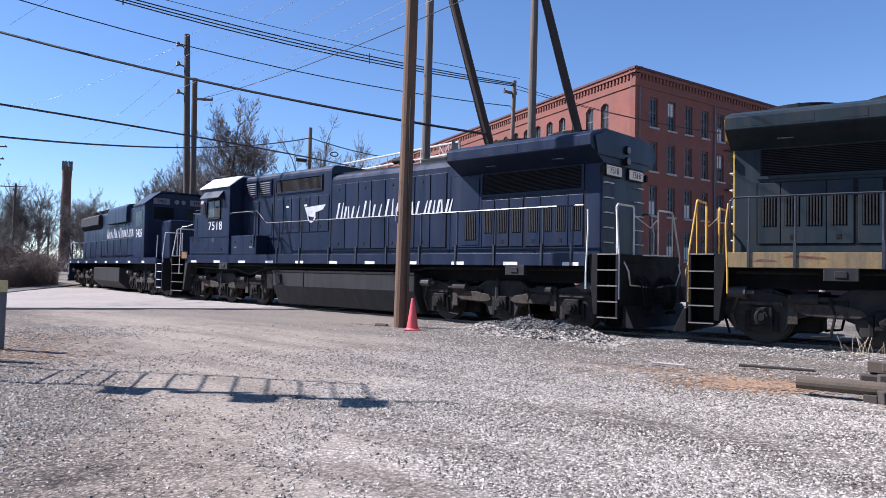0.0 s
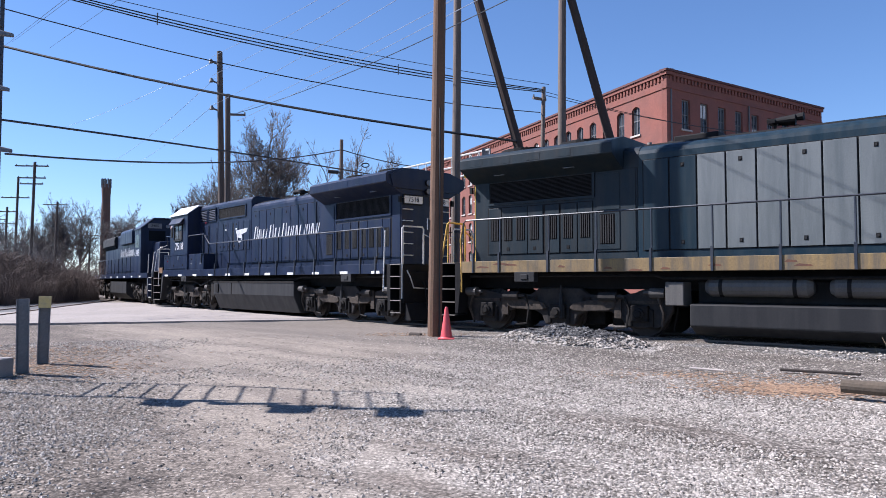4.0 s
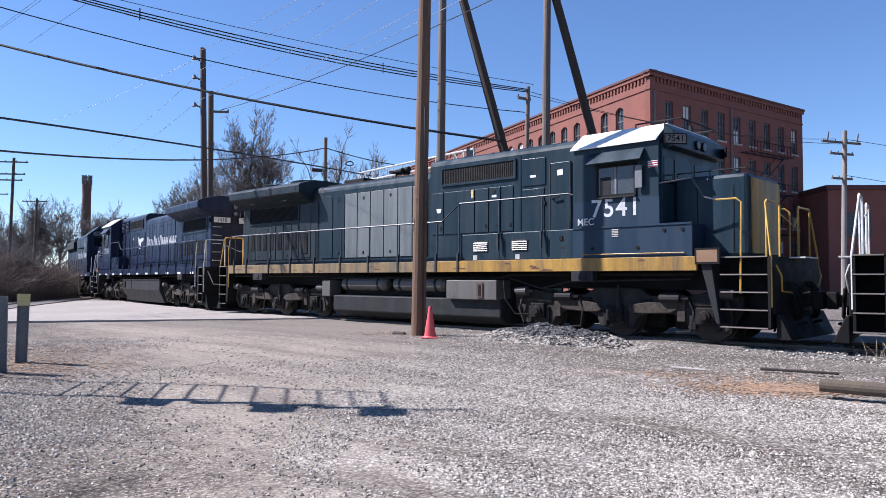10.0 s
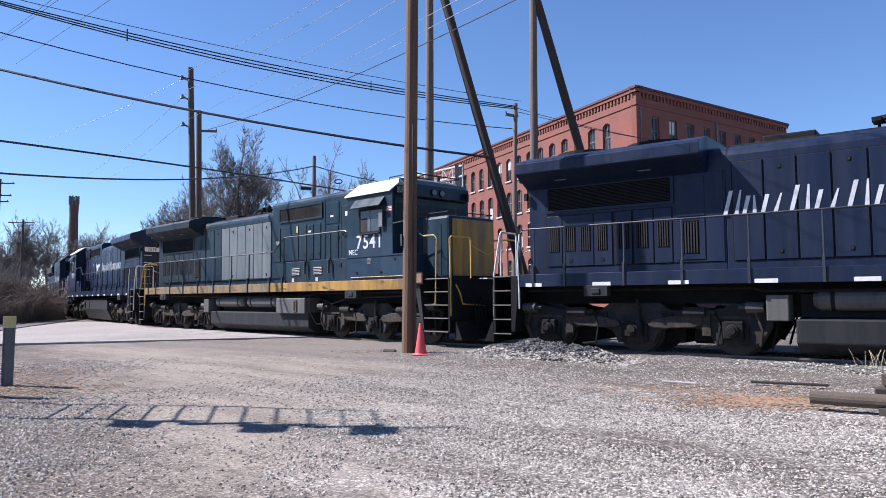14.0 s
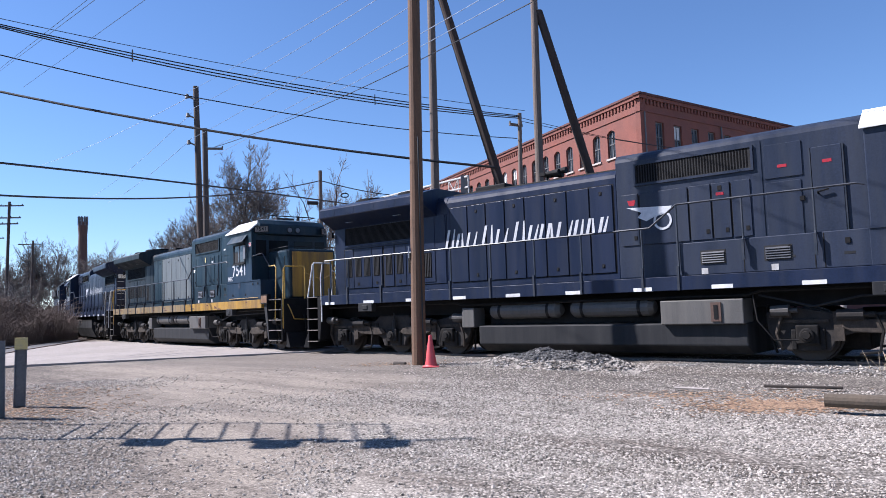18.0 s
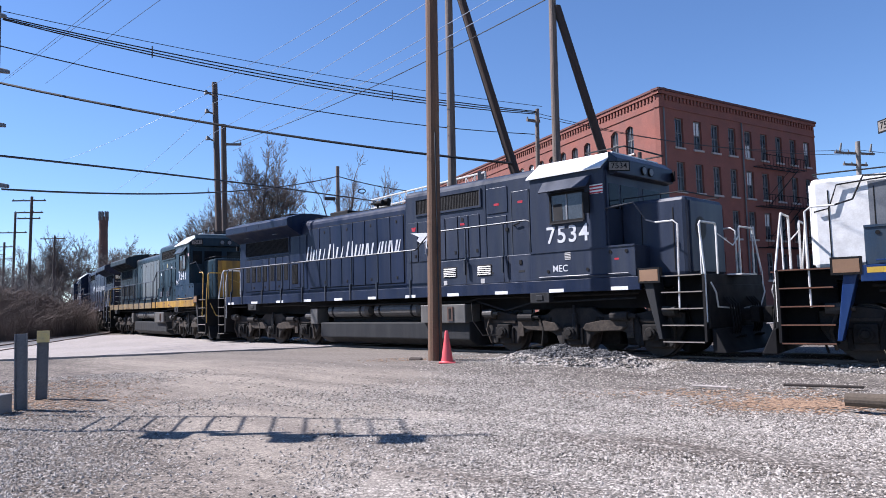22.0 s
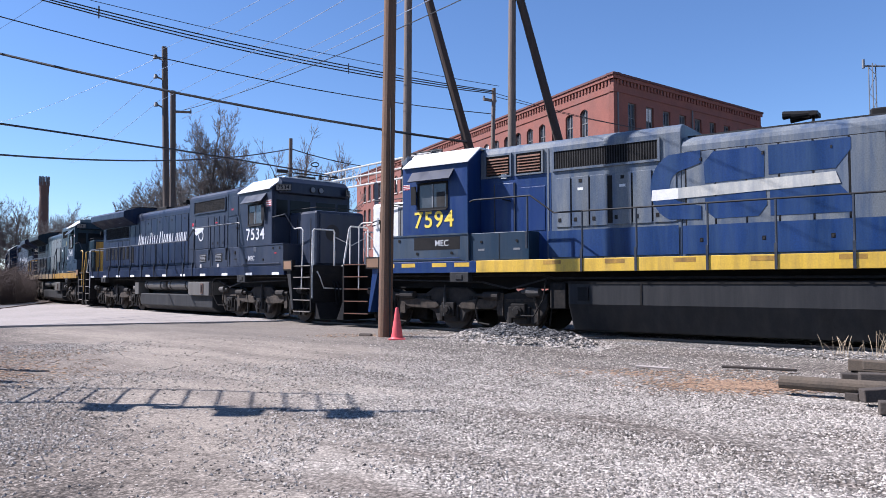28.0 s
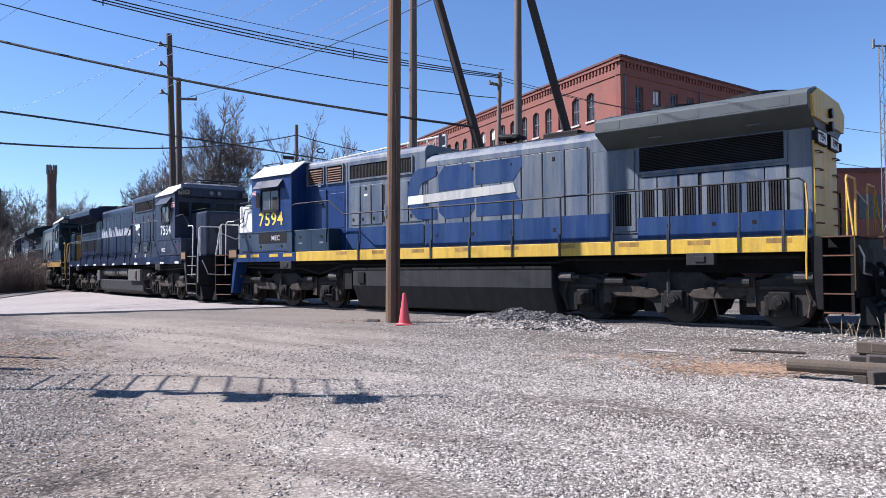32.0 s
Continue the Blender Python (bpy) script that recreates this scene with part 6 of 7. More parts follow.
def road_switcher(label, number, sign):
    """An older six-axle unit: one long hood with flared radiators, cab at the +x end."""
    root = thing("locomotive", label, "locomotive", "locomotives of the train")
    N = M_NAVY
    part("underframe", Shape().box(-9.6, 9.6, -0.75, 0.75, 1.05, 1.46).box(-9.3, 9.3, -1.46, 1.46, 1.45, 1.62), M_BLACK, root)
    for s in (-1, 1):
        part("side_sill", Shape().box(-9.3, 9.3, s * 1.46, s * 1.54, 1.40, 1.66), N, root)
        for k in range(8):
            part("reflector", Shape().box(-8.9 + k * 2.3, -8.5 + k * 2.3, s * 1.54, s * 1.545, 1.43, 1.52), M_WHITE, root)
        part("handrail", Shape().tube([(-9.2, s * 1.48, 1.6), (-9.2, s * 1.48, 2.6), (5.4, s * 1.48, 2.6)], 0.02, 5), M_RAILING, root)
        for k in range(11):
            part("stanchion", Shape().tube([(-8.6 + k * 1.3, s * 1.5, 1.5), (-8.6 + k * 1.3, s * 1.48, 2.6)], 0.022, 5), M_RAILING, root)
    part("fuel_tank", Shape().prism([(-1.4, 1.2), (-1.4, 0.5), (-1.0, 0.15), (1.0, 0.15), (1.4, 0.5), (1.4, 1.2)], "x", -2.9, 2.7), M_TANK, root, soft=0.03)
    part("long_hood", Shape().prism(hood_profile(0.9, 1.62, 4.25, 0.3, 0.2), "x", -8.4, 5.6), N, root, soft=0.02)
    part("dynamic_brake_blister", Shape().prism(hood_profile(1.08, 3.5, 4.42, 0.3, 0.25), "x", -1.5, 2.4), N, root, soft=0.02)
    for u in (-7.4, -5.9, -4.4, 0.5):
        part("radiator_fan", Shape().cyl((u, 0, 4.25), (u, 0, 4.52), 0.6, 0.6, 20), M_BLACK, root)
    for s in (-1, 1):
        part("radiator_grille", Shape().prism([(s * 0.9, 3.35), (s * 1.1, 3.6), (s * 1.1, 4.1), (s * 0.9, 4.2)], "x", -8.3, -3.6), M_GRILLE, root)
        for k in range(14):
            u = -3.3 + k * 0.62
            part("hood_door", Shape().box(u + 0.01, u + 0.6, s * 0.9, s * 0.92, 1.8, 3.4), N, root)
        part("intake_grille", Shape().box(3.0, 5.3, s * 0.9, s * 0.93, 3.5, 4.0), M_GRILLE, root)
        wordmark(root, -2.2, 3.6, 2.75, 3.25, s * 0.925, s, M_LETTER)
    cab = part("cab", Shape().prism([(-1.5, 1.66), (1.5, 1.66), (1.5, 4.05), (0.8, 4.58), (-0.8, 4.58), (-1.5, 4.05)], "x", 5.6, 7.3), N, root, soft=0.02)
    part("cab_roof", Shape().prism([(-1.56, 4.02), (-0.85, 4.60), (0.85, 4.60), (1.56, 4.02), (1.56, 4.06), (0.85, 4.65), (-0.85, 4.65), (-1.56, 4.06)], "x", 5.55, 7.4), N, cab)
    part("nose", Shape().box(7.3, 9.0, -0.9, 0.9, 1.62, 3.3), N, root, soft=0.08)
    for s in (-1, 1):
        part("window", Shape().box(5.9, 6.9, s * 1.5, s * 1.51, 3.05, 3.75), M_GLASSD, cab)
        part("windshield", Shape().box(7.3, 7.31, s * 0.25, s * 1.1, 3.4, 3.95), M_GLASSD, cab)
        nb = part("number_board", Shape().box(7.3, 7.36, s * 0.45, s * 1.15, 4.08, 4.34), M_FRAME, cab)
        lettering("board_numeral", number, 0.2, M_BLACK, nb, pose(7.362, s * 0.8, 4.21, 90, 0, 90), 0.002)
        lettering("cab_numeral", number, 0.5, M_LETTER, cab, pose(6.45, s * 1.503, 2.75, 90, 0, 180 if s > 0 else 0), 0.003)
        part("headlight", Shape().cyl((7.3, s * 0.14, 4.2), (7.42, s * 0.14, 4.2), 0.1, 0.1, 12), M_GALV, cab)
        for e in (-1, 1):
            for k in range(4):
                part("step", Shape().box(e * 9.3, e * 9.85, s * 0.95, s * 1.48, 0.4 + 0.33 * k, 0.43 + 0.33 * k), M_WHITERAIL, root)
            part("end_handrail", Shape().tube([(e * 9.9, s * 1.42, 0.7), (e * 9.85, s * 1.42, 1.7), (e * 9.75, s * 1.3, 2.7), (e * 9.75, s * 0.6, 2.7), (e * 9.75, s * 0.6, 1.65)], 0.024, 6), M_WHITERAIL, root)
            part("side_grab", Shape().tube([(e * 9.2, s * 1.46, 2.6), (e * 9.25, s * 1.5, 1.6), (e * 9.25, s * 1.52, 0.8)], 0.022, 6), M_WHITERAIL, root)
            part("stepwell", Shape().box(e * 9.2, e * 9.3, s * 1.0, s * 1.5, 0.4, 1.62), N, root)
    for e in (-1, 1):
        part("end_deck", Shape().box(e * 9.3, e * 9.9, -0.95, 0.95, 1.4, 1.62), M_BLACK, root)
        part("pilot", Shape().box(e * 9.9, e * 9.96, -1.45, 1.45, 0.3, 1.45), M_BLACK, root)
        part("coupler", Shape().box(e * 9.9, e * 10.55, -0.16, 0.16, 0.72, 1.0), M_UNDER, root, soft=0.03)
    return root


UNITS = [  # s offset behind the second unit, cab leading or trailing, builder's choices
    (-20.9, -1, None),
    (0.0, 1, dict(body=M_NAVY, cab=M_NAVY, stripe=M_NAVY, rail=M_RAILING, endrail=M_WHITERAIL, tanks=False, marks=M_WHITE, word=True, number="7518", numx=6.62, numz=2.80, mark=None, notice=M_RED, numsize=0.45, label="dark navy diesel locomotive with white wordmark, radiator end trailing")),
    (21.0, -1, dict(body=M_TEAL, cab=M_TEAL, rear=M_REARGREEN, stripe=M_OCHRE, rail=M_RAILING, endrail=M_YELRAIL, tanks=True, doors=M_GREYDOOR, number="7541", band=M_TEALCAB, lower=M_TEALCAB, nosefront=M_OCHRE, mark=(5.98, 2.55), numx=6.72, numz=2.82, numsize=0.555, rusty=True, dull=1.3, rearface=M_YELLOW, mirror=True, stepedge=M_WHITERAIL, label="faded green-blue diesel locomotive with ochre stripe and grey doors")),
    (41.92, -1, dict(body=M_NAVYNEW, cab=M_NAVYNEW, mid=M_NAVY, rear=M_NAVY, stripe=M_NAVY, rail=M_RAILING, endrail=M_WHITERAIL, tanks=True, marks=M_WHITE, word=True, number="7534", flag=0.34, emblem=True, mark=(6.5, 2.0), numx=6.72, numz=2.78, numsize=0.55, notice=M_RED, label="clean navy diesel locomotive with white wordmark and white cab roof")),
    (62.9, 1, dict(body=M_SILVER, cab=M_ROYAL, stripe=M_YELLOW, rail=M_TANK, endrail=M_WHITERAIL, tanks=False, number="7594", numcol=M_LETTERY, nose=M_WHITE, nosegrey=M_GALV, blocks=True, lower=M_BLUEGREY, aft=M_ROYAL, patch=M_YELLOW, wing=M_WING, sillcut=5.4, strip=M_ROYAL, rearface=M_YELLOW, mark=(6.46, 2.2), numx=6.72, numz=2.80, numsize=0.585, step=M_ROYAL, stepedge=M_RUST, edge=M_RUST, visor=M_NAVY, rdoor=M_SILVER, rearrail=M_YELRAIL, cabinet=M_TEALCAB, upvent=M_RUST, label="faded blue and silver diesel locomotive with yellow stripe and white nose")),
    (83.85, -1, dict(body=M_RUST, cab=M_RUST, stripe=M_RUST, rail=M_RUST, endrail=M_YELRAIL, tanks=True, label="rust-brown diesel unit at the end of the train")),
]
TRAIN_T = [0, 4, 8, 12, 16, 20, 24, 28, 32]
TRAIN_S = [9.27, 16.72, 24.05, 31.36, 38.81, 46.56, 53.64, 60.42, 67.64]
TRUCK = 6.5


def train_s(t):
    """How far the second unit has come, smooth through the table."""
    i = min(max(int(t // 4), 0), len(TRAIN_T) - 2)
    u = (t - TRAIN_T[i]) / 4
    p1, p2 = TRAIN_S[i], TRAIN_S[i + 1]
    p0 = TRAIN_S[i - 1] if i else 2 * p1 - p2
    p3 = TRAIN_S[i + 2] if i + 2 < len(TRAIN_S) else 2 * p2 - p1
    return 0.5 * (2 * p1 + (p2 - p0) * u + (2 * p0 - 5 * p1 + 4 * p2 - p3) * u * u + (3 * p1 - p0 - 3 * p2 + p3) * u ** 3)


ROLLING = []
for _off, _sign, _sp in UNITS:
    if _sp is None:
        _root = road_switcher("older navy diesel locomotive leading with its long hood", "3405", _sign)
    else:
        _root = locomotive(_sp.pop("label"), _sp, _sign)
    for _x in (-TRUCK, TRUCK):
        make_truck(_root, _x, _sign)
    ROLLING.append((_root, _off, _sign))


# ---------------------------------------------------------------- yard things
_lt = thing("steel_cable_tower", "slim galvanised steel ladder tower carrying overhead cables, on concrete footings", "steel tower")
_lt.location = (-7.0, 10.21, ground_z(-7.0, 10.21))
for _o in ((0, 0, 0.022, 6.0), (0.18, -1.03, 0.034, 6.9)):
    part("upright", Shape().box(_o[0] - 0.02, _o[0] + 0.02, _o[1] - _o[2], _o[1] + _o[2], 0.2, _o[3]), M_DARKGALV, _lt)
    part("footing", Shape().box(_o[0] - 0.2, _o[0] + 0.2, _o[1] - 0.18, _o[1] + 0.18, -0.1, 0.24), M_CONC, _lt, soft=0.02)
for k in range(11):
    part("rung", Shape().tube([(0, 0, 1.75 + 0.42 * k), (0.18, -1.03, 1.75 + 0.42 * k)], 0.018, 6), M_DARKGALV, _lt)
for z, reach in ((3.08, 0.86), (3.90, 0.80), (4.63, 0.84), (5.40, 0.78)):
    a, b = Vector((-0.3, -1.06, z + 0.26)), Vector((reach, -1.0, z))
    part("bracket", Shape().add([a + Vector((0, 0.05, -.16)), a + Vector((0, -0.05, -.16)), b + Vector((0, -0.03, -.03)), b + Vector((0, 0.03, -.03)),
                                 a + Vector((0, 0.05, .04)), a + Vector((0, -0.05, .04)), b + Vector((0, -0.03, .02)), b + Vector((0, 0.03, .02))],
                                [(0, 3, 2, 1), (4, 5, 6, 7), (0, 1, 5, 4), (1, 2, 6, 5), (2, 3, 7, 6), (3, 0, 4, 7)]), M_GALV, _lt, soft=0.01)
# unseen boxes, added to cast the three dark blobs in the ladder's shadow
for z in (3.0, 4.58, 5.85):
    part("shadow_box", Shape().box(0.02, 0.34, -1.43, -1.03, z - 0.10, z + 0.18), M_CAN, _lt, soft=0.02)


def guard_post(x, y, h, top):
    z = ground_z(x, y)
    r = thing("steel_post", "grey steel channel post standing in gravel" + (", yellow top" if top else ""), "post", "guard posts")
    r.location = (x, y, z - 0.1)
    r.rotation_euler = (0, radians(0.8 if top else -0.6), 0.5)
    part("channel", Shape().box(-0.085, 0.085, -0.01, 0.0, 0, h + 0.1).box(-0.085, -0.07, -0.08, -0.01, 0, h + 0.1).box(0.07, 0.085, -0.08, -0.01, 0, h + 0.1), M_GALV, r, soft=0.004)
    if top:
        part("painted_top", Shape().box(-0.09, 0.09, -0.085, 0.005, h - 0.08, h + 0.105), M_PALEYEL, r, "chipped pale yellow paint")


guard_post(-6.78, 10.56, 1.09, False)
guard_post(-7.08, 11.55, 1.07, True)

_cn = thing("traffic_cone", "faded pink-red plastic traffic cone beside the pole", "traffic cone")
_cn.location = (-0.67, 15.95, 0.015)
part("base", Shape().box(-0.18, 0.18, -0.18, 0.18, 0, 0.035), M_CONE, _cn, soft=0.012)
_pr = [(0.155, 0.035), (0.13, 0.06), (0.035, 0.69), (0.028, 0.71)]
_sh = Shape()
for (r0, z0), (r1, z1) in zip(_pr, _pr[1:]):
    _sh.cyl((0, 0, z0), (0, 0, z1), r0, r1, 24)
part("body", _sh, M_CONE, _cn, smooth=False)

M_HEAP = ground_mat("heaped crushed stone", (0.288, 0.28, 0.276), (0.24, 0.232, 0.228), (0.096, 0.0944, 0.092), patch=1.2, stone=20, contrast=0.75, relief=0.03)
# heap of crushed stone by the track
_c, _ux = Vector((1.95, 15.55, 0)), Vector((0.80, -0.60, 0))
_uy = Vector((0.60, 0.80, 0))
_n = 40
_vs = []


def heap_h(a, b):
    q = max(0.0, 1 - (a / 1.9) ** 2 - (b / 0.95) ** 2)
    return 0.33 * q ** 1.1 * (1 + 0.5 * noise.noise((a * 2.2, b * 2.2, 8))) + 0.05 * noise.noise((a * 6, b * 6, 2)) * min(1, q * 4)


for j in range(_n + 1):
    for i in range(_n + 1):
        a, b = -2.1 + 4.2 * i / _n, -1.1 + 2.2 * j / _n
        p = _c + _ux * a + _uy * b
        _vs.append((p.x, p.y, ground_z(p.x, p.y) - 0.04 + heap_h(a, b)))
_fs = [(j * (_n + 1) + i, j * (_n + 1) + i + 1, (j + 1) * (_n + 1) + i + 1, (j + 1) * (_n + 1) + i) for j in range(_n) for i in range(_n)]
solid("gravel_mound", Shape().add(_vs, _fs), M_HEAP, "low heap of grey crushed stone with dark crest by track", "gravel heap", smooth=True)


def stones(name, pts, sizes, material, label, flat=0.65):
    """Loose stones, joined: deformed octahedra."""
    rs = np.random.RandomState(5)
    base = np.array([(1, 0, 0), (-1, 0, 0), (0, 1, 0), (0, -1, 0), (0, 0, 1), (0, 0, -1)], float)
    fc = np.array([(0, 2, 4), (2, 1, 4), (1, 3, 4), (3, 0, 4), (2, 0, 5), (1, 2, 5), (3, 1, 5), (0, 3, 5)])
    n = len(pts)
    v = base[None] * (0.65 + 0.7 * rs.rand(n, 6, 1)) + 0.25 * (rs.rand(n, 6, 3) - 0.5)
    a = rs.rand(n) * 6.28
    ca, sa = np.cos(a)[:, None], np.sin(a)[:, None]
    x, y = v[:, :, 0] * ca - v[:, :, 1] * sa, v[:, :, 0] * sa + v[:, :, 1] * ca
    v = np.stack([x, y, v[:, :, 2] * flat], 2) * sizes[:, None, None] + pts[:, None, :]
    f = (fc[None] + 6 * np.arange(n)[:, None, None]).reshape(-1, 3)
    me = bpy.data.meshes.new(name)
    me.from_pydata(v.reshape(-1, 3).tolist(), [], f.tolist())
    me.materials.append(material)
    return tagged(new(name, me), label, "gravel", kind="stuff")


_rs = np.random.RandomState(11)
_pts, _sz = [], []
while len(_pts) < 140000:
    d = 1.2 + 16.5 * _rs.rand() ** 1.25
    a = radians(-40 + 80 * _rs.rand()) if _rs.rand() < 0.93 or d > 8 else _rs.uniform(0, 6.28)
    x, y = d * math.sin(a), d * math.cos(a)
    t = noise.noise((x * 0.3, y * 0.3, 4)) * 1.4 + max((x + 1.6) * 0.4, (1.2 - x - 0.62 * y) * 0.25)
    if _rs.rand() > 0.05 + 0.95 * max(0.0, min(1.0, t + 0.35)):
        continue
    al, ac = 0.8 * x - 0.6 * y, 0.6 * x + 0.8 * y
    if ac > 10.3 and x > 1.5 and _rs.rand() < 0.55:
        continue
    if x > -1 and _rs.rand() < 1.8 * (noise.noise((al * 0.16, ac * 0.9, 2)) + 0.5 * noise.noise((al * 0.5, ac * 2.2, 5)) + 0.08):
        continue
    _pts.append((x, y, lumpy(x, y) + 0.002))
    _sz.append(0.0075 + 0.016 * _rs.rand() ** 2.2)
stones("loose_stones", np.array(_pts), np.array(_sz), M_STONES, "pale loose crushed stones on the yard")
_pts, _sz = [], []
for _ in range(5200):
    a, b = _rs.uniform(-2.1, 2.1), _rs.uniform(-1.1, 1.1)
    p = _c + _ux * a + _uy * b
    _pts.append((p.x, p.y, ground_z(p.x, p.y) - 0.03 + heap_h(a, b)))
    _sz.append(0.018 + 0.035 * _rs.rand() ** 2)
_pts, _sz = np.array(_pts), np.array(_sz)
_in = np.array([heap_h((Vector(p) - _c).dot(_ux), (Vector(p) - _c).dot(_uy)) > 0.19 for p in _pts])
stones("heap_stones", _pts[_in], _sz[_in], M_STONESD, "dark crushed stones on a heap")
stones("heap_edge_stones", _pts[~_in], _sz[~_in], M_STONES, "pale crushed stones round a heap")
_pts, _sz = [], []
for _ in range(9000):
    s, o = _rs.uniform(-26, 14), _rs.uniform(0.9, 3.3)
    p = on_track(s, o)
    _pts.append((p.x, p.y, RAIL_Z - 0.07 - 0.16 * max(0, o - 1.7)))
    _sz.append(0.015 + 0.025 * _rs.rand())
stones("ballast_stones", np.array(_pts), np.array(_sz), M_STONES, "grey ballast stones beside the rail")

# dry leaves and straw in drifts
_pts, _sz = [], []
for cx, cy, rx, ry, n in ((4.3, 9.9, 1.2, 0.6, 2300), (-7.2, 11.2, 2.0, 1.3, 1500), (3.4, 11.0, 2.0, 0.5, 400), (-8.2, 13.2, 2.0, 1.4, 900), (-1.6, 17.3, 1.4, 0.6, 250)):
    for _ in range(n):
        x, y = cx + _rs.randn() * rx * 0.5, cy + _rs.randn() * ry * 0.5
        _pts.append((x, y, lumpy(x, y) + 0.008))
        _sz.append(0.012 + 0.022 * _rs.rand())
stones("leaf_litter", np.array(_pts), np.array(_sz), M_LEAVES, "dry brown leaf litter blown over gravel", 0.22)


def tuft(cx, cy, n, h, r, seed, name="dry_grass"):
    rs = random.Random(seed)
    sh = Shape()
    for _ in range(n):
        x, y = cx + rs.gauss(0, r), cy + rs.gauss(0, r * 0.6)
        z = lumpy(x, y)
        dx, dy, hh = rs.gauss(0, 0.25), rs.gauss(0, 0.25), h * rs.uniform(0.5, 1.2)
        w = rs.uniform(0.003, 0.007)
        pts = [Vector((x + dx * t * t * hh, y + dy * t * t * hh, z + hh * t)) for t in (0, 0.4, 0.75, 1)]
        sh.tube(pts, w, 3)
    return solid(name, sh, M_STRAW, "tuft of tall dry straw-coloured grass by the rails", "dry grass", "grass tufts", kind="stuff")


tuft(8.1, 12.4, 45, 0.5, 0.22, 3)
tuft(7.3, 12.7, 16, 0.35, 0.2, 4)
tuft(9.2, 11.4, 60, 0.5, 0.4, 5)

# scrap rails and timbers stacked at the edge of the yard
def timber(a, b, w, h, material, label, name="old_timber", tilt=0.0):
    a, b = Vector(a), Vector(b)
    L = (b - a).length
    ob = solid(name, Shape().box(0, L, -w / 2, w / 2, 0, h), material, label, "timber", "old timbers", soft=0.012)
    ob.matrix_world = Matrix.Translation(a) @ (b - a).to_track_quat("X", "Z").to_matrix().to_4x4() @ Matrix.Rotation(tilt, 4, "X")
    return ob


def gz(x, y, d=0.0):
    return (x, y, ground_z(x, y) + d)


M_OLDWOOD = mat("grey old timber", (0.082, 0.064, 0.047), 0.9, var=0.35, scale=4, fine=40, bump=0.006)
_lg = solid("log", Shape().cyl((0, 0, 0), (4.6, 0, 0), 0.085, 0.11, 14), M_OLDWOOD, "weathered brown log propped above gravel", "log", "old timbers")
_la, _lb2 = Vector(gz(4.52, 9.27, 0.13)), Vector(gz(8.12, 6.95, 0.16))
_lg.matrix_world = Matrix.Translation(_la) @ (_lb2 - _la).to_track_quat("X", "Z").to_matrix().to_4x4()
timber(gz(5.15, 8.75, -0.05), gz(5.45, 9.0, -0.05), 0.16, 0.12, M_TIE, "short dark wood block under a log", "old_tie")
timber(gz(7.2, 7.3, -0.02), gz(7.6, 7.65, -0.02), 0.16, 0.11, M_TIE, "short dark wood block under a log", "old_tie")
timber(gz(6.5, 11.1, 0.0), gz(9.8, 8.7, 0.02), 0.2, 0.17, M_OLDWOOD, "grey weathered timber lying on gravel")
timber(gz(5.55, 9.65, 0.0), gz(9.1, 7.8, 0.0), 0.2, 0.18, M_TIE, "dark rusty steel beam in a scrap stack", "steel_beam")
timber(gz(5.1, 8.45, 0.02), gz(7.8, 8.1, 0.22), 0.16, 0.15, M_TIE, "dark rusty steel beam in a scrap stack", "steel_beam")
timber(gz(4.95, 7.9, 0.0), gz(8.1, 6.4, 0.02), 0.18, 0.14, M_TIE, "dark rusty steel beam in a scrap stack", "steel_beam")
timber(gz(6.0, 9.9, 0.19), gz(8.7, 7.9, 0.19), 0.14, 0.12, M_OLDWOOD, "grey weathered timber on a scrap stack")
timber(gz(5.4, 9.0, 0.16), gz(7.6, 8.1, 0.18), 0.2, 0.12, M_TIE, "dark railway tie on a scrap stack", "old_tie")
timber(gz(3.3, 11.5, 0.01), gz(3.75, 11.2, 0.01), 0.04, 0.03, M_STONE, "short pale stick lying on gravel", "stick")
timber(gz(4.65, 11.4, 0.0), gz(5.6, 10.9, 0.01), 0.05, 0.04, M_TIE, "thin dark branch lying on gravel", "branch")
_rk = Shape()
_rk.cyl((-1.60, 17.2, -0.01), (-1.30, 17.1, 0.01), 0.10, 0.07, 7)
solid("block", _rk, M_TIE, "small grey block of wood at the pole's foot", "wood block", soft=0.03)


# ---------------------------------------------------------------- bank, bushes, trees
def foot(t):
    """Foot line of the bank left of the track."""
    pts = [(-62, 6), (-33, 19), (-24.6, 30), (-25.2, 38), (-25.4, 43.0), (-27.0, 47.6), (-31.2, 54), (-36.7, 62), (-47, 79), (-60, 100)]
    f = t * (len(pts) - 1)
    i = min(int(f), len(pts) - 2)
    return Vector((*pts[i], 0)).lerp(Vector((*pts[i + 1], 0)), f - i)


_vs, _fs = [], []
_W, _H = 60, 9
for i in range(_W + 1):
    p = foot(i / _W)
    d = (foot(min(1, i / _W + 0.02)) - foot(max(0, i / _W - 0.02))).normalized()
    nrm = Vector((-d.y, d.x, 0))
    for j in range(_H + 1):
        w = j / _H * 18
        q = p + nrm * w
        h = 2.3 * (1 - math.exp(-w / 3.0)) * (0.8 + 0.5 * noise.noise((q.x * 0.12, q.y * 0.12, 1))) - 0.15
        _vs.append((q.x, q.y, h))
_fs = [(i * (_H + 1) + j, i * (_H + 1) + j + 1, (i + 1) * (_H + 1) + j + 1, (i + 1) * (_H + 1) + j) for i in range(_W) for j in range(_H)]
M_BANK = mat("leaf-strewn earth bank", (0.15, 0.112, 0.09), 0.95, var=0.4, scale=1.0, fine=12, bump=0.03, dirt=(0.15, 0.12, 0.0975), dirt_amt=0.6)
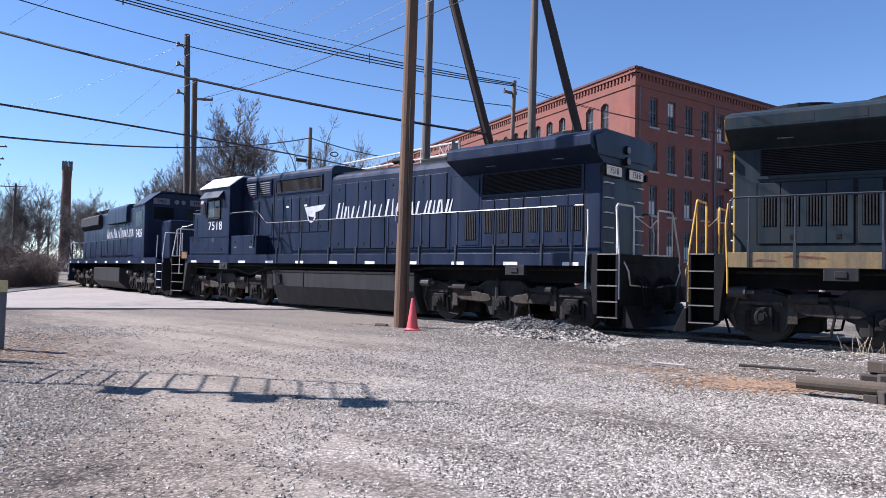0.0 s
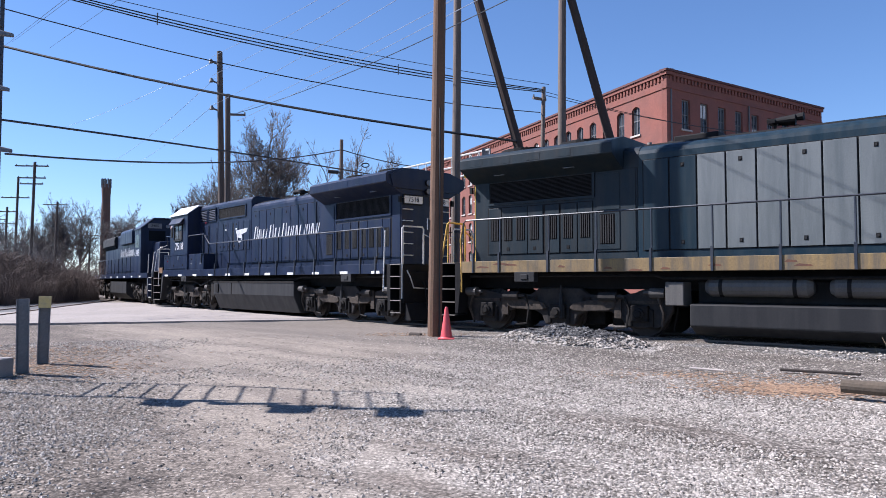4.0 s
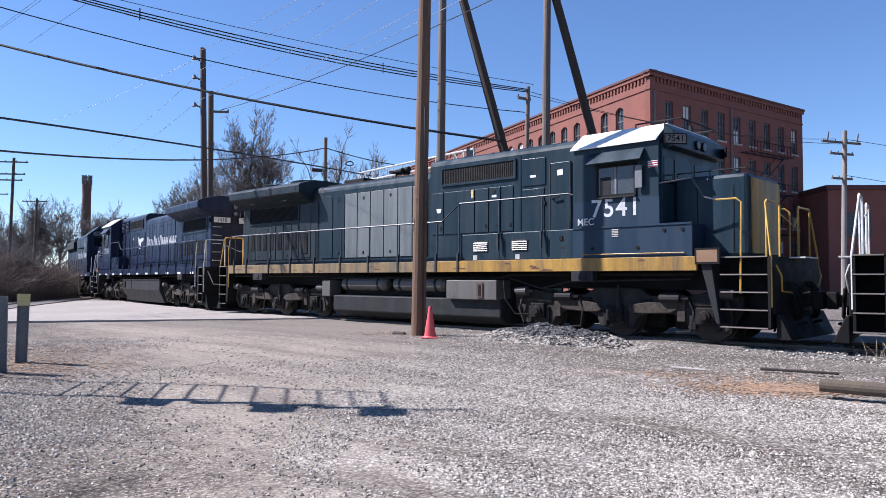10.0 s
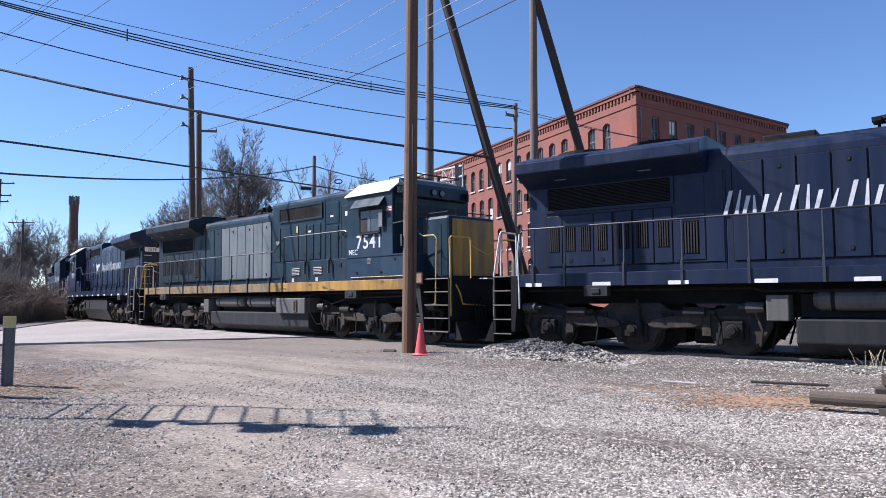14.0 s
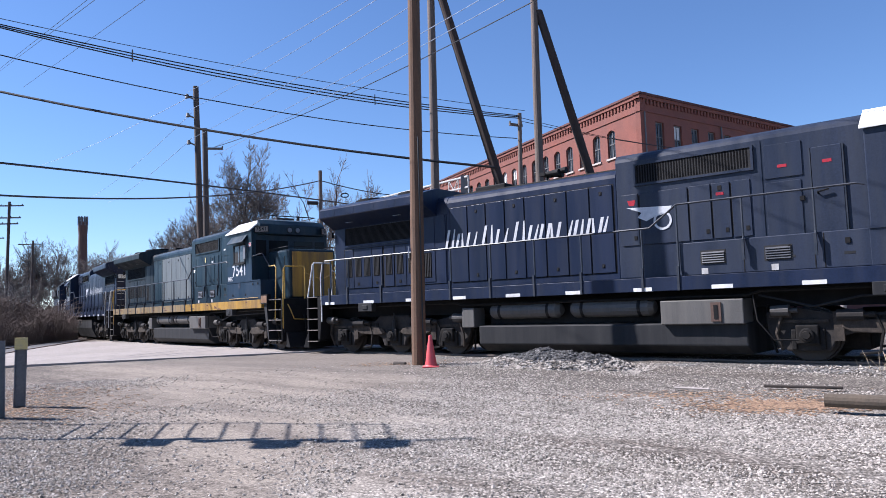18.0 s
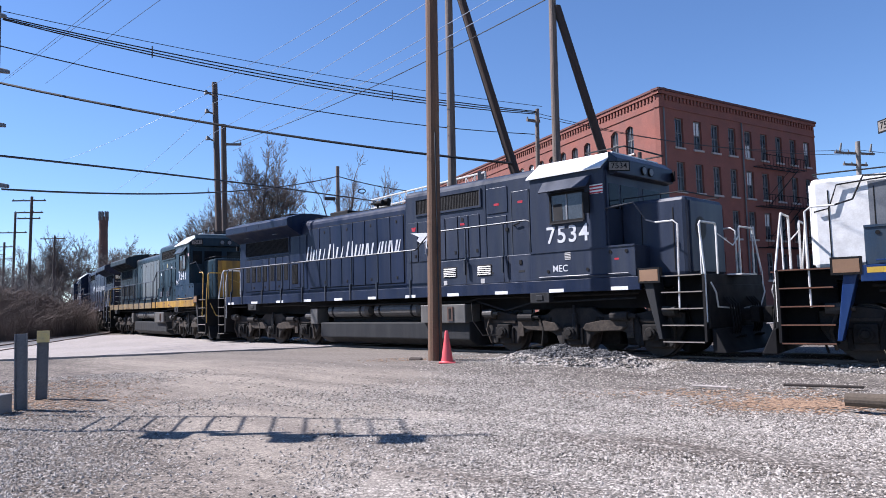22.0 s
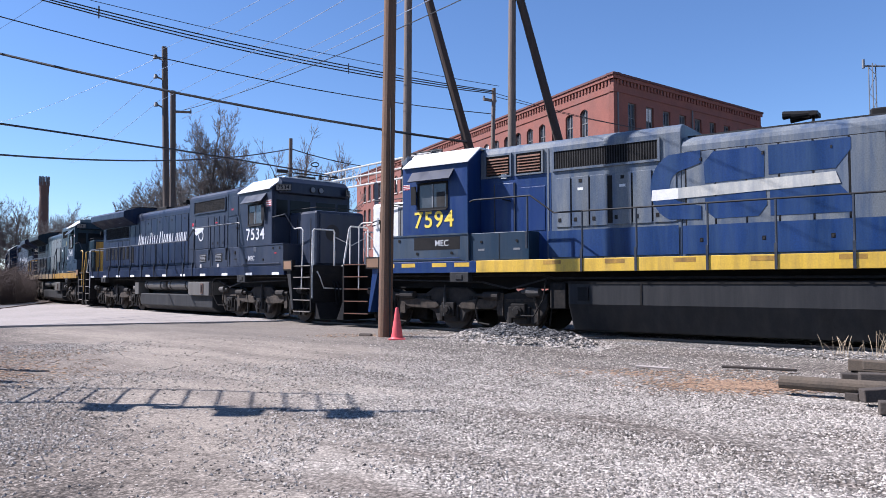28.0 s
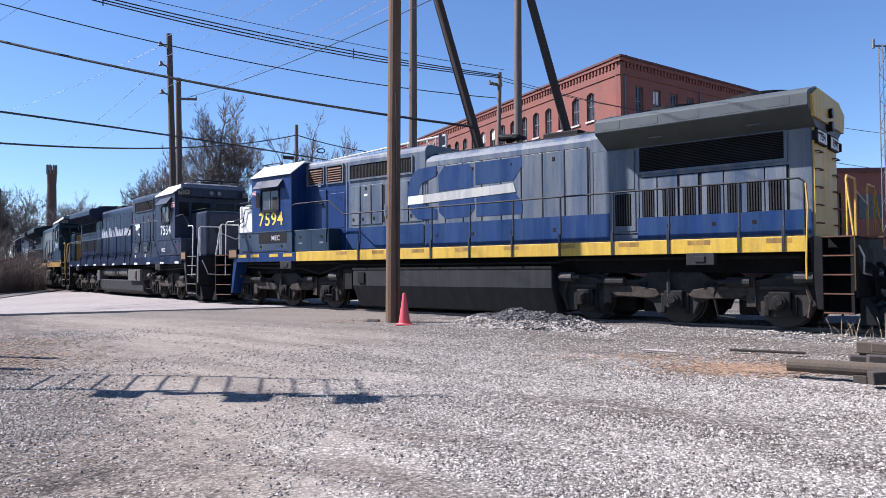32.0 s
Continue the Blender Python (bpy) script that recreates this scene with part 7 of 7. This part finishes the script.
tagged(new("bank", Shape().add(_vs, _fs).mesh("bank", M_BANK, True)), "low earth bank covered with dead leaves", "bank", kind="structure")


def thicket(name, n, seed, t0, t1, w0, w1, h, label, material):
    rs = random.Random(seed)
    sh = Shape()
    for _ in range(n):
        t = rs.uniform(t0, t1)
        p = foot(t)
        d = (foot(min(1, t + 0.01)) - foot(max(0, t - 0.01))).normalized()
        w = rs.uniform(w0, w1)
        q = p + Vector((-d.y, d.x, 0)) * w
        z = 2.3 * (1 - math.exp(-max(0, w) / 3.0)) * 0.85 - 0.2
        hh = h * rs.uniform(0.35, 1.1) * (0.6 + 0.6 * abs(noise.noise((q.x * 0.2, q.y * 0.2, 7))) + 0.25)
        a = rs.uniform(0, 6.28)
        r = hh * rs.uniform(0.05, 0.45)
        pts = [q + Vector((math.cos(a) * r * s * s, math.sin(a) * r * s * s, z + hh * (s - 0.35 * s * s * s))) for s in (0, 0.35, 0.7, 1.0)]
        sh.tube(pts, rs.uniform(0.006, 0.012), 3)
    return solid(name, sh, material, label, "brambles", kind="stuff")


thicket("brambles", 38000, 2, 0.2, 0.97, -1.5, 9, 3.1, "leafless brown bramble thicket on a bank", M_BRAMBLE)
thicket("saplings", 2400, 3, 0.15, 0.95, 0.5, 12, 5.6, "leafless thin saplings on a bank", M_TWIG)


def bare_tree(x, y, h, spread, seed, levels=4, lean=0.0, label="bare leafless tree with fine twigs", z0=0.0, split=4, twig=0.021):
    rs = random.Random(seed)
    root = thing("tree", label, "tree", "bare trees")
    root.location = (x, y, z0 - 0.1)
    trunk, crown = Shape(), Shape()

    def limb(p, d, L, r, lv):
        n = 5 if lv == 0 else 3 if lv < 4 else 2
        pts, dirs = [p], [d]
        q, dd = p.copy(), d.copy()
        for i in range(n):
            wob = 0.05 if lv == 0 else 0.13
            dd = (dd + Vector((rs.gauss(0, wob), rs.gauss(0, wob), 0.05 if lv else 0.0))).normalized()
            q = q + dd * (L / n)
            pts.append(q.copy())
            dirs.append(dd.copy())
        tgt = trunk if lv < 2 else crown
        for i in range(n):
            ra, rb = r * (1 - 0.45 * i / n), r * (1 - 0.45 * (i + 1) / n)
            tgt.cyl(pts[i], pts[i + 1], ra, rb, 7 if lv == 0 else 4 if lv < 3 else 3)
        if lv >= levels:
            return
        kids = split + 8 if lv == 0 else split + 1 if lv == 1 else split if lv == 2 else 4
        az = rs.uniform(0, 6.28)
        for k in range(kids):
            f = 1.0 if k == 0 else 0.22 + 0.78 * (k + rs.uniform(-0.4, 0.4)) / kids if lv == 0 else rs.uniform(0.22, 0.98)
            f = min(f, 1.0)
            i = min(int(f * n), n - 1)
            b = pts[i].lerp(pts[i + 1], f * n - i)
            axis = dirs[i + 1]
            ang = rs.uniform(0.05, 0.25) if k == 0 else rs.uniform(0.6, 1.0) * spread * (1.15 - 0.5 * f if lv == 0 else 0.9)
            az += 2.4 + rs.uniform(-0.4, 0.4)
            o = axis.orthogonal().normalized()
            o.rotate(Matrix.Rotation(az, 3, axis))
            nd = (axis * math.cos(ang) + o * math.sin(ang) + Vector((0, 0, 0.18))).normalized()
            ln = L * (rs.uniform(0.54, 0.62) if k == 0 else rs.uniform(0.46, 0.64))
            if lv == 0 and k:
                ln = h * rs.uniform(0.235, 0.30) * (0.65 + 0.75 * f - 0.55 * f * f)
            limb(b, nd, ln, max(r * (0.6 if k == 0 else rs.uniform(0.36, 0.5)), twig), lv + 1)
    limb(Vector((0, 0, 0)), Vector((lean, 0, 1)).normalized(), h * 0.45, h * 0.014, 0)
    part("trunk", trunk, M_BARK, root)
    part("crown", crown, M_TWIG, root)
    return root


bare_tree(-22.6, 76, 20.4, 0.95, 21, 6, label="tall bare leafless tree with an oval twiggy crown", split=4)
bare_tree(-25.6, 75, 13.0, 0.95, 22, 5)
bare_tree(-19.6, 76, 11.5, 0.95, 23, 5)
bare_tree(-15.9, 86, 19.6, 0.95, 25, 5, split=3, twig=0.024, label="thin sparse leafless tree")
bare_tree(-13.2, 88, 18.4, 0.95, 26, 5, split=3, twig=0.024, label="thin sparse leafless tree")
bare_tree(-28.6, 80, 15.0, 0.95, 24, 5)
bare_tree(-31.0, 82, 12.2, 0.95, 27, 5)
bare_tree(-27.0, 72, 11.2, 0.95, 41, 5)
bare_tree(-29.8, 75, 9.8, 1.0, 42, 5)
bare_tree(-31.6, 80, 13.6, 0.95, 51, 5)
bare_tree(-34.4, 84, 12.0, 0.95, 52, 5)
bare_tree(-45.0, 92, 11.4, 0.95, 28, 5)
bare_tree(-41.0, 94, 9.6, 1.0, 45, 5)
bare_tree(-62.0, 106, 15.0, 0.95, 29, 5)
bare_tree(-58.5, 104, 14.2, 0.95, 30, 5)
bare_tree(-66.0, 110, 13.5, 0.95, 31, 5)
bare_tree(-72.0, 104, 12.0, 0.95, 32, 5)
bare_tree(-60.0, 122, 15.0, 0.95, 33, 5)
bare_tree(-76.0, 118, 13.0, 0.95, 34, 5)
bare_tree(-64.5, 104, 11.0, 1.0, 43, 5)
bare_tree(-55.5, 108, 10.0, 1.0, 44, 5)

# far scrub that closes the distance
_sh = Shape()
_r2 = random.Random(9)
for i in range(5200):
    x = -330 + 620 * _r2.random()
    y = 200 + 40 * math.sin(x * 0.02) + _r2.uniform(-15, 15)
    h = _r2.uniform(2.0, 5.0) * (1 + 0.4 * noise.noise((x * 0.03, 0, 0)))
    _sh.cyl((x, y, -1), (x + _r2.gauss(0, 1.2), y + _r2.gauss(0, 1), h), 0.28, 0.05, 3)
solid("far_woods", _sh, M_TWIG, "distant line of leafless scrub and woods", "woods", kind="stuff")


# ---------------------------------------------------------------- what moves
def unit_pose(t, off, sign):
    sc = train_s(t) - off
    a, b = on_track(sc - 6.63, 0, RAIL_Z), on_track(sc + 6.63, 0, RAIL_Z)
    d = b - a
    return Matrix.Translation((a + b) / 2) @ Matrix.Rotation(math.atan2(d.y, d.x) + (math.pi if sign < 0 else 0), 4, "Z")


def motions():
    """The train rolls away to the left along the curve, its wheels turning."""
    for root, off, sign in ROLLING:
        walk(root, [(t, unit_pose(t, off, sign)) for t in range(0, 33)])
    times = [0.32 * i for i in range(101)]
    for w, sign, x in WHEELS:
        p = w.location.copy()
        walk(w, [(t, Matrix.Translation(p) @ Matrix.Rotation(sign * (train_s(t) - TRAIN_S[0]) / 0.51, 4, "Y")) for t in times])


motions()
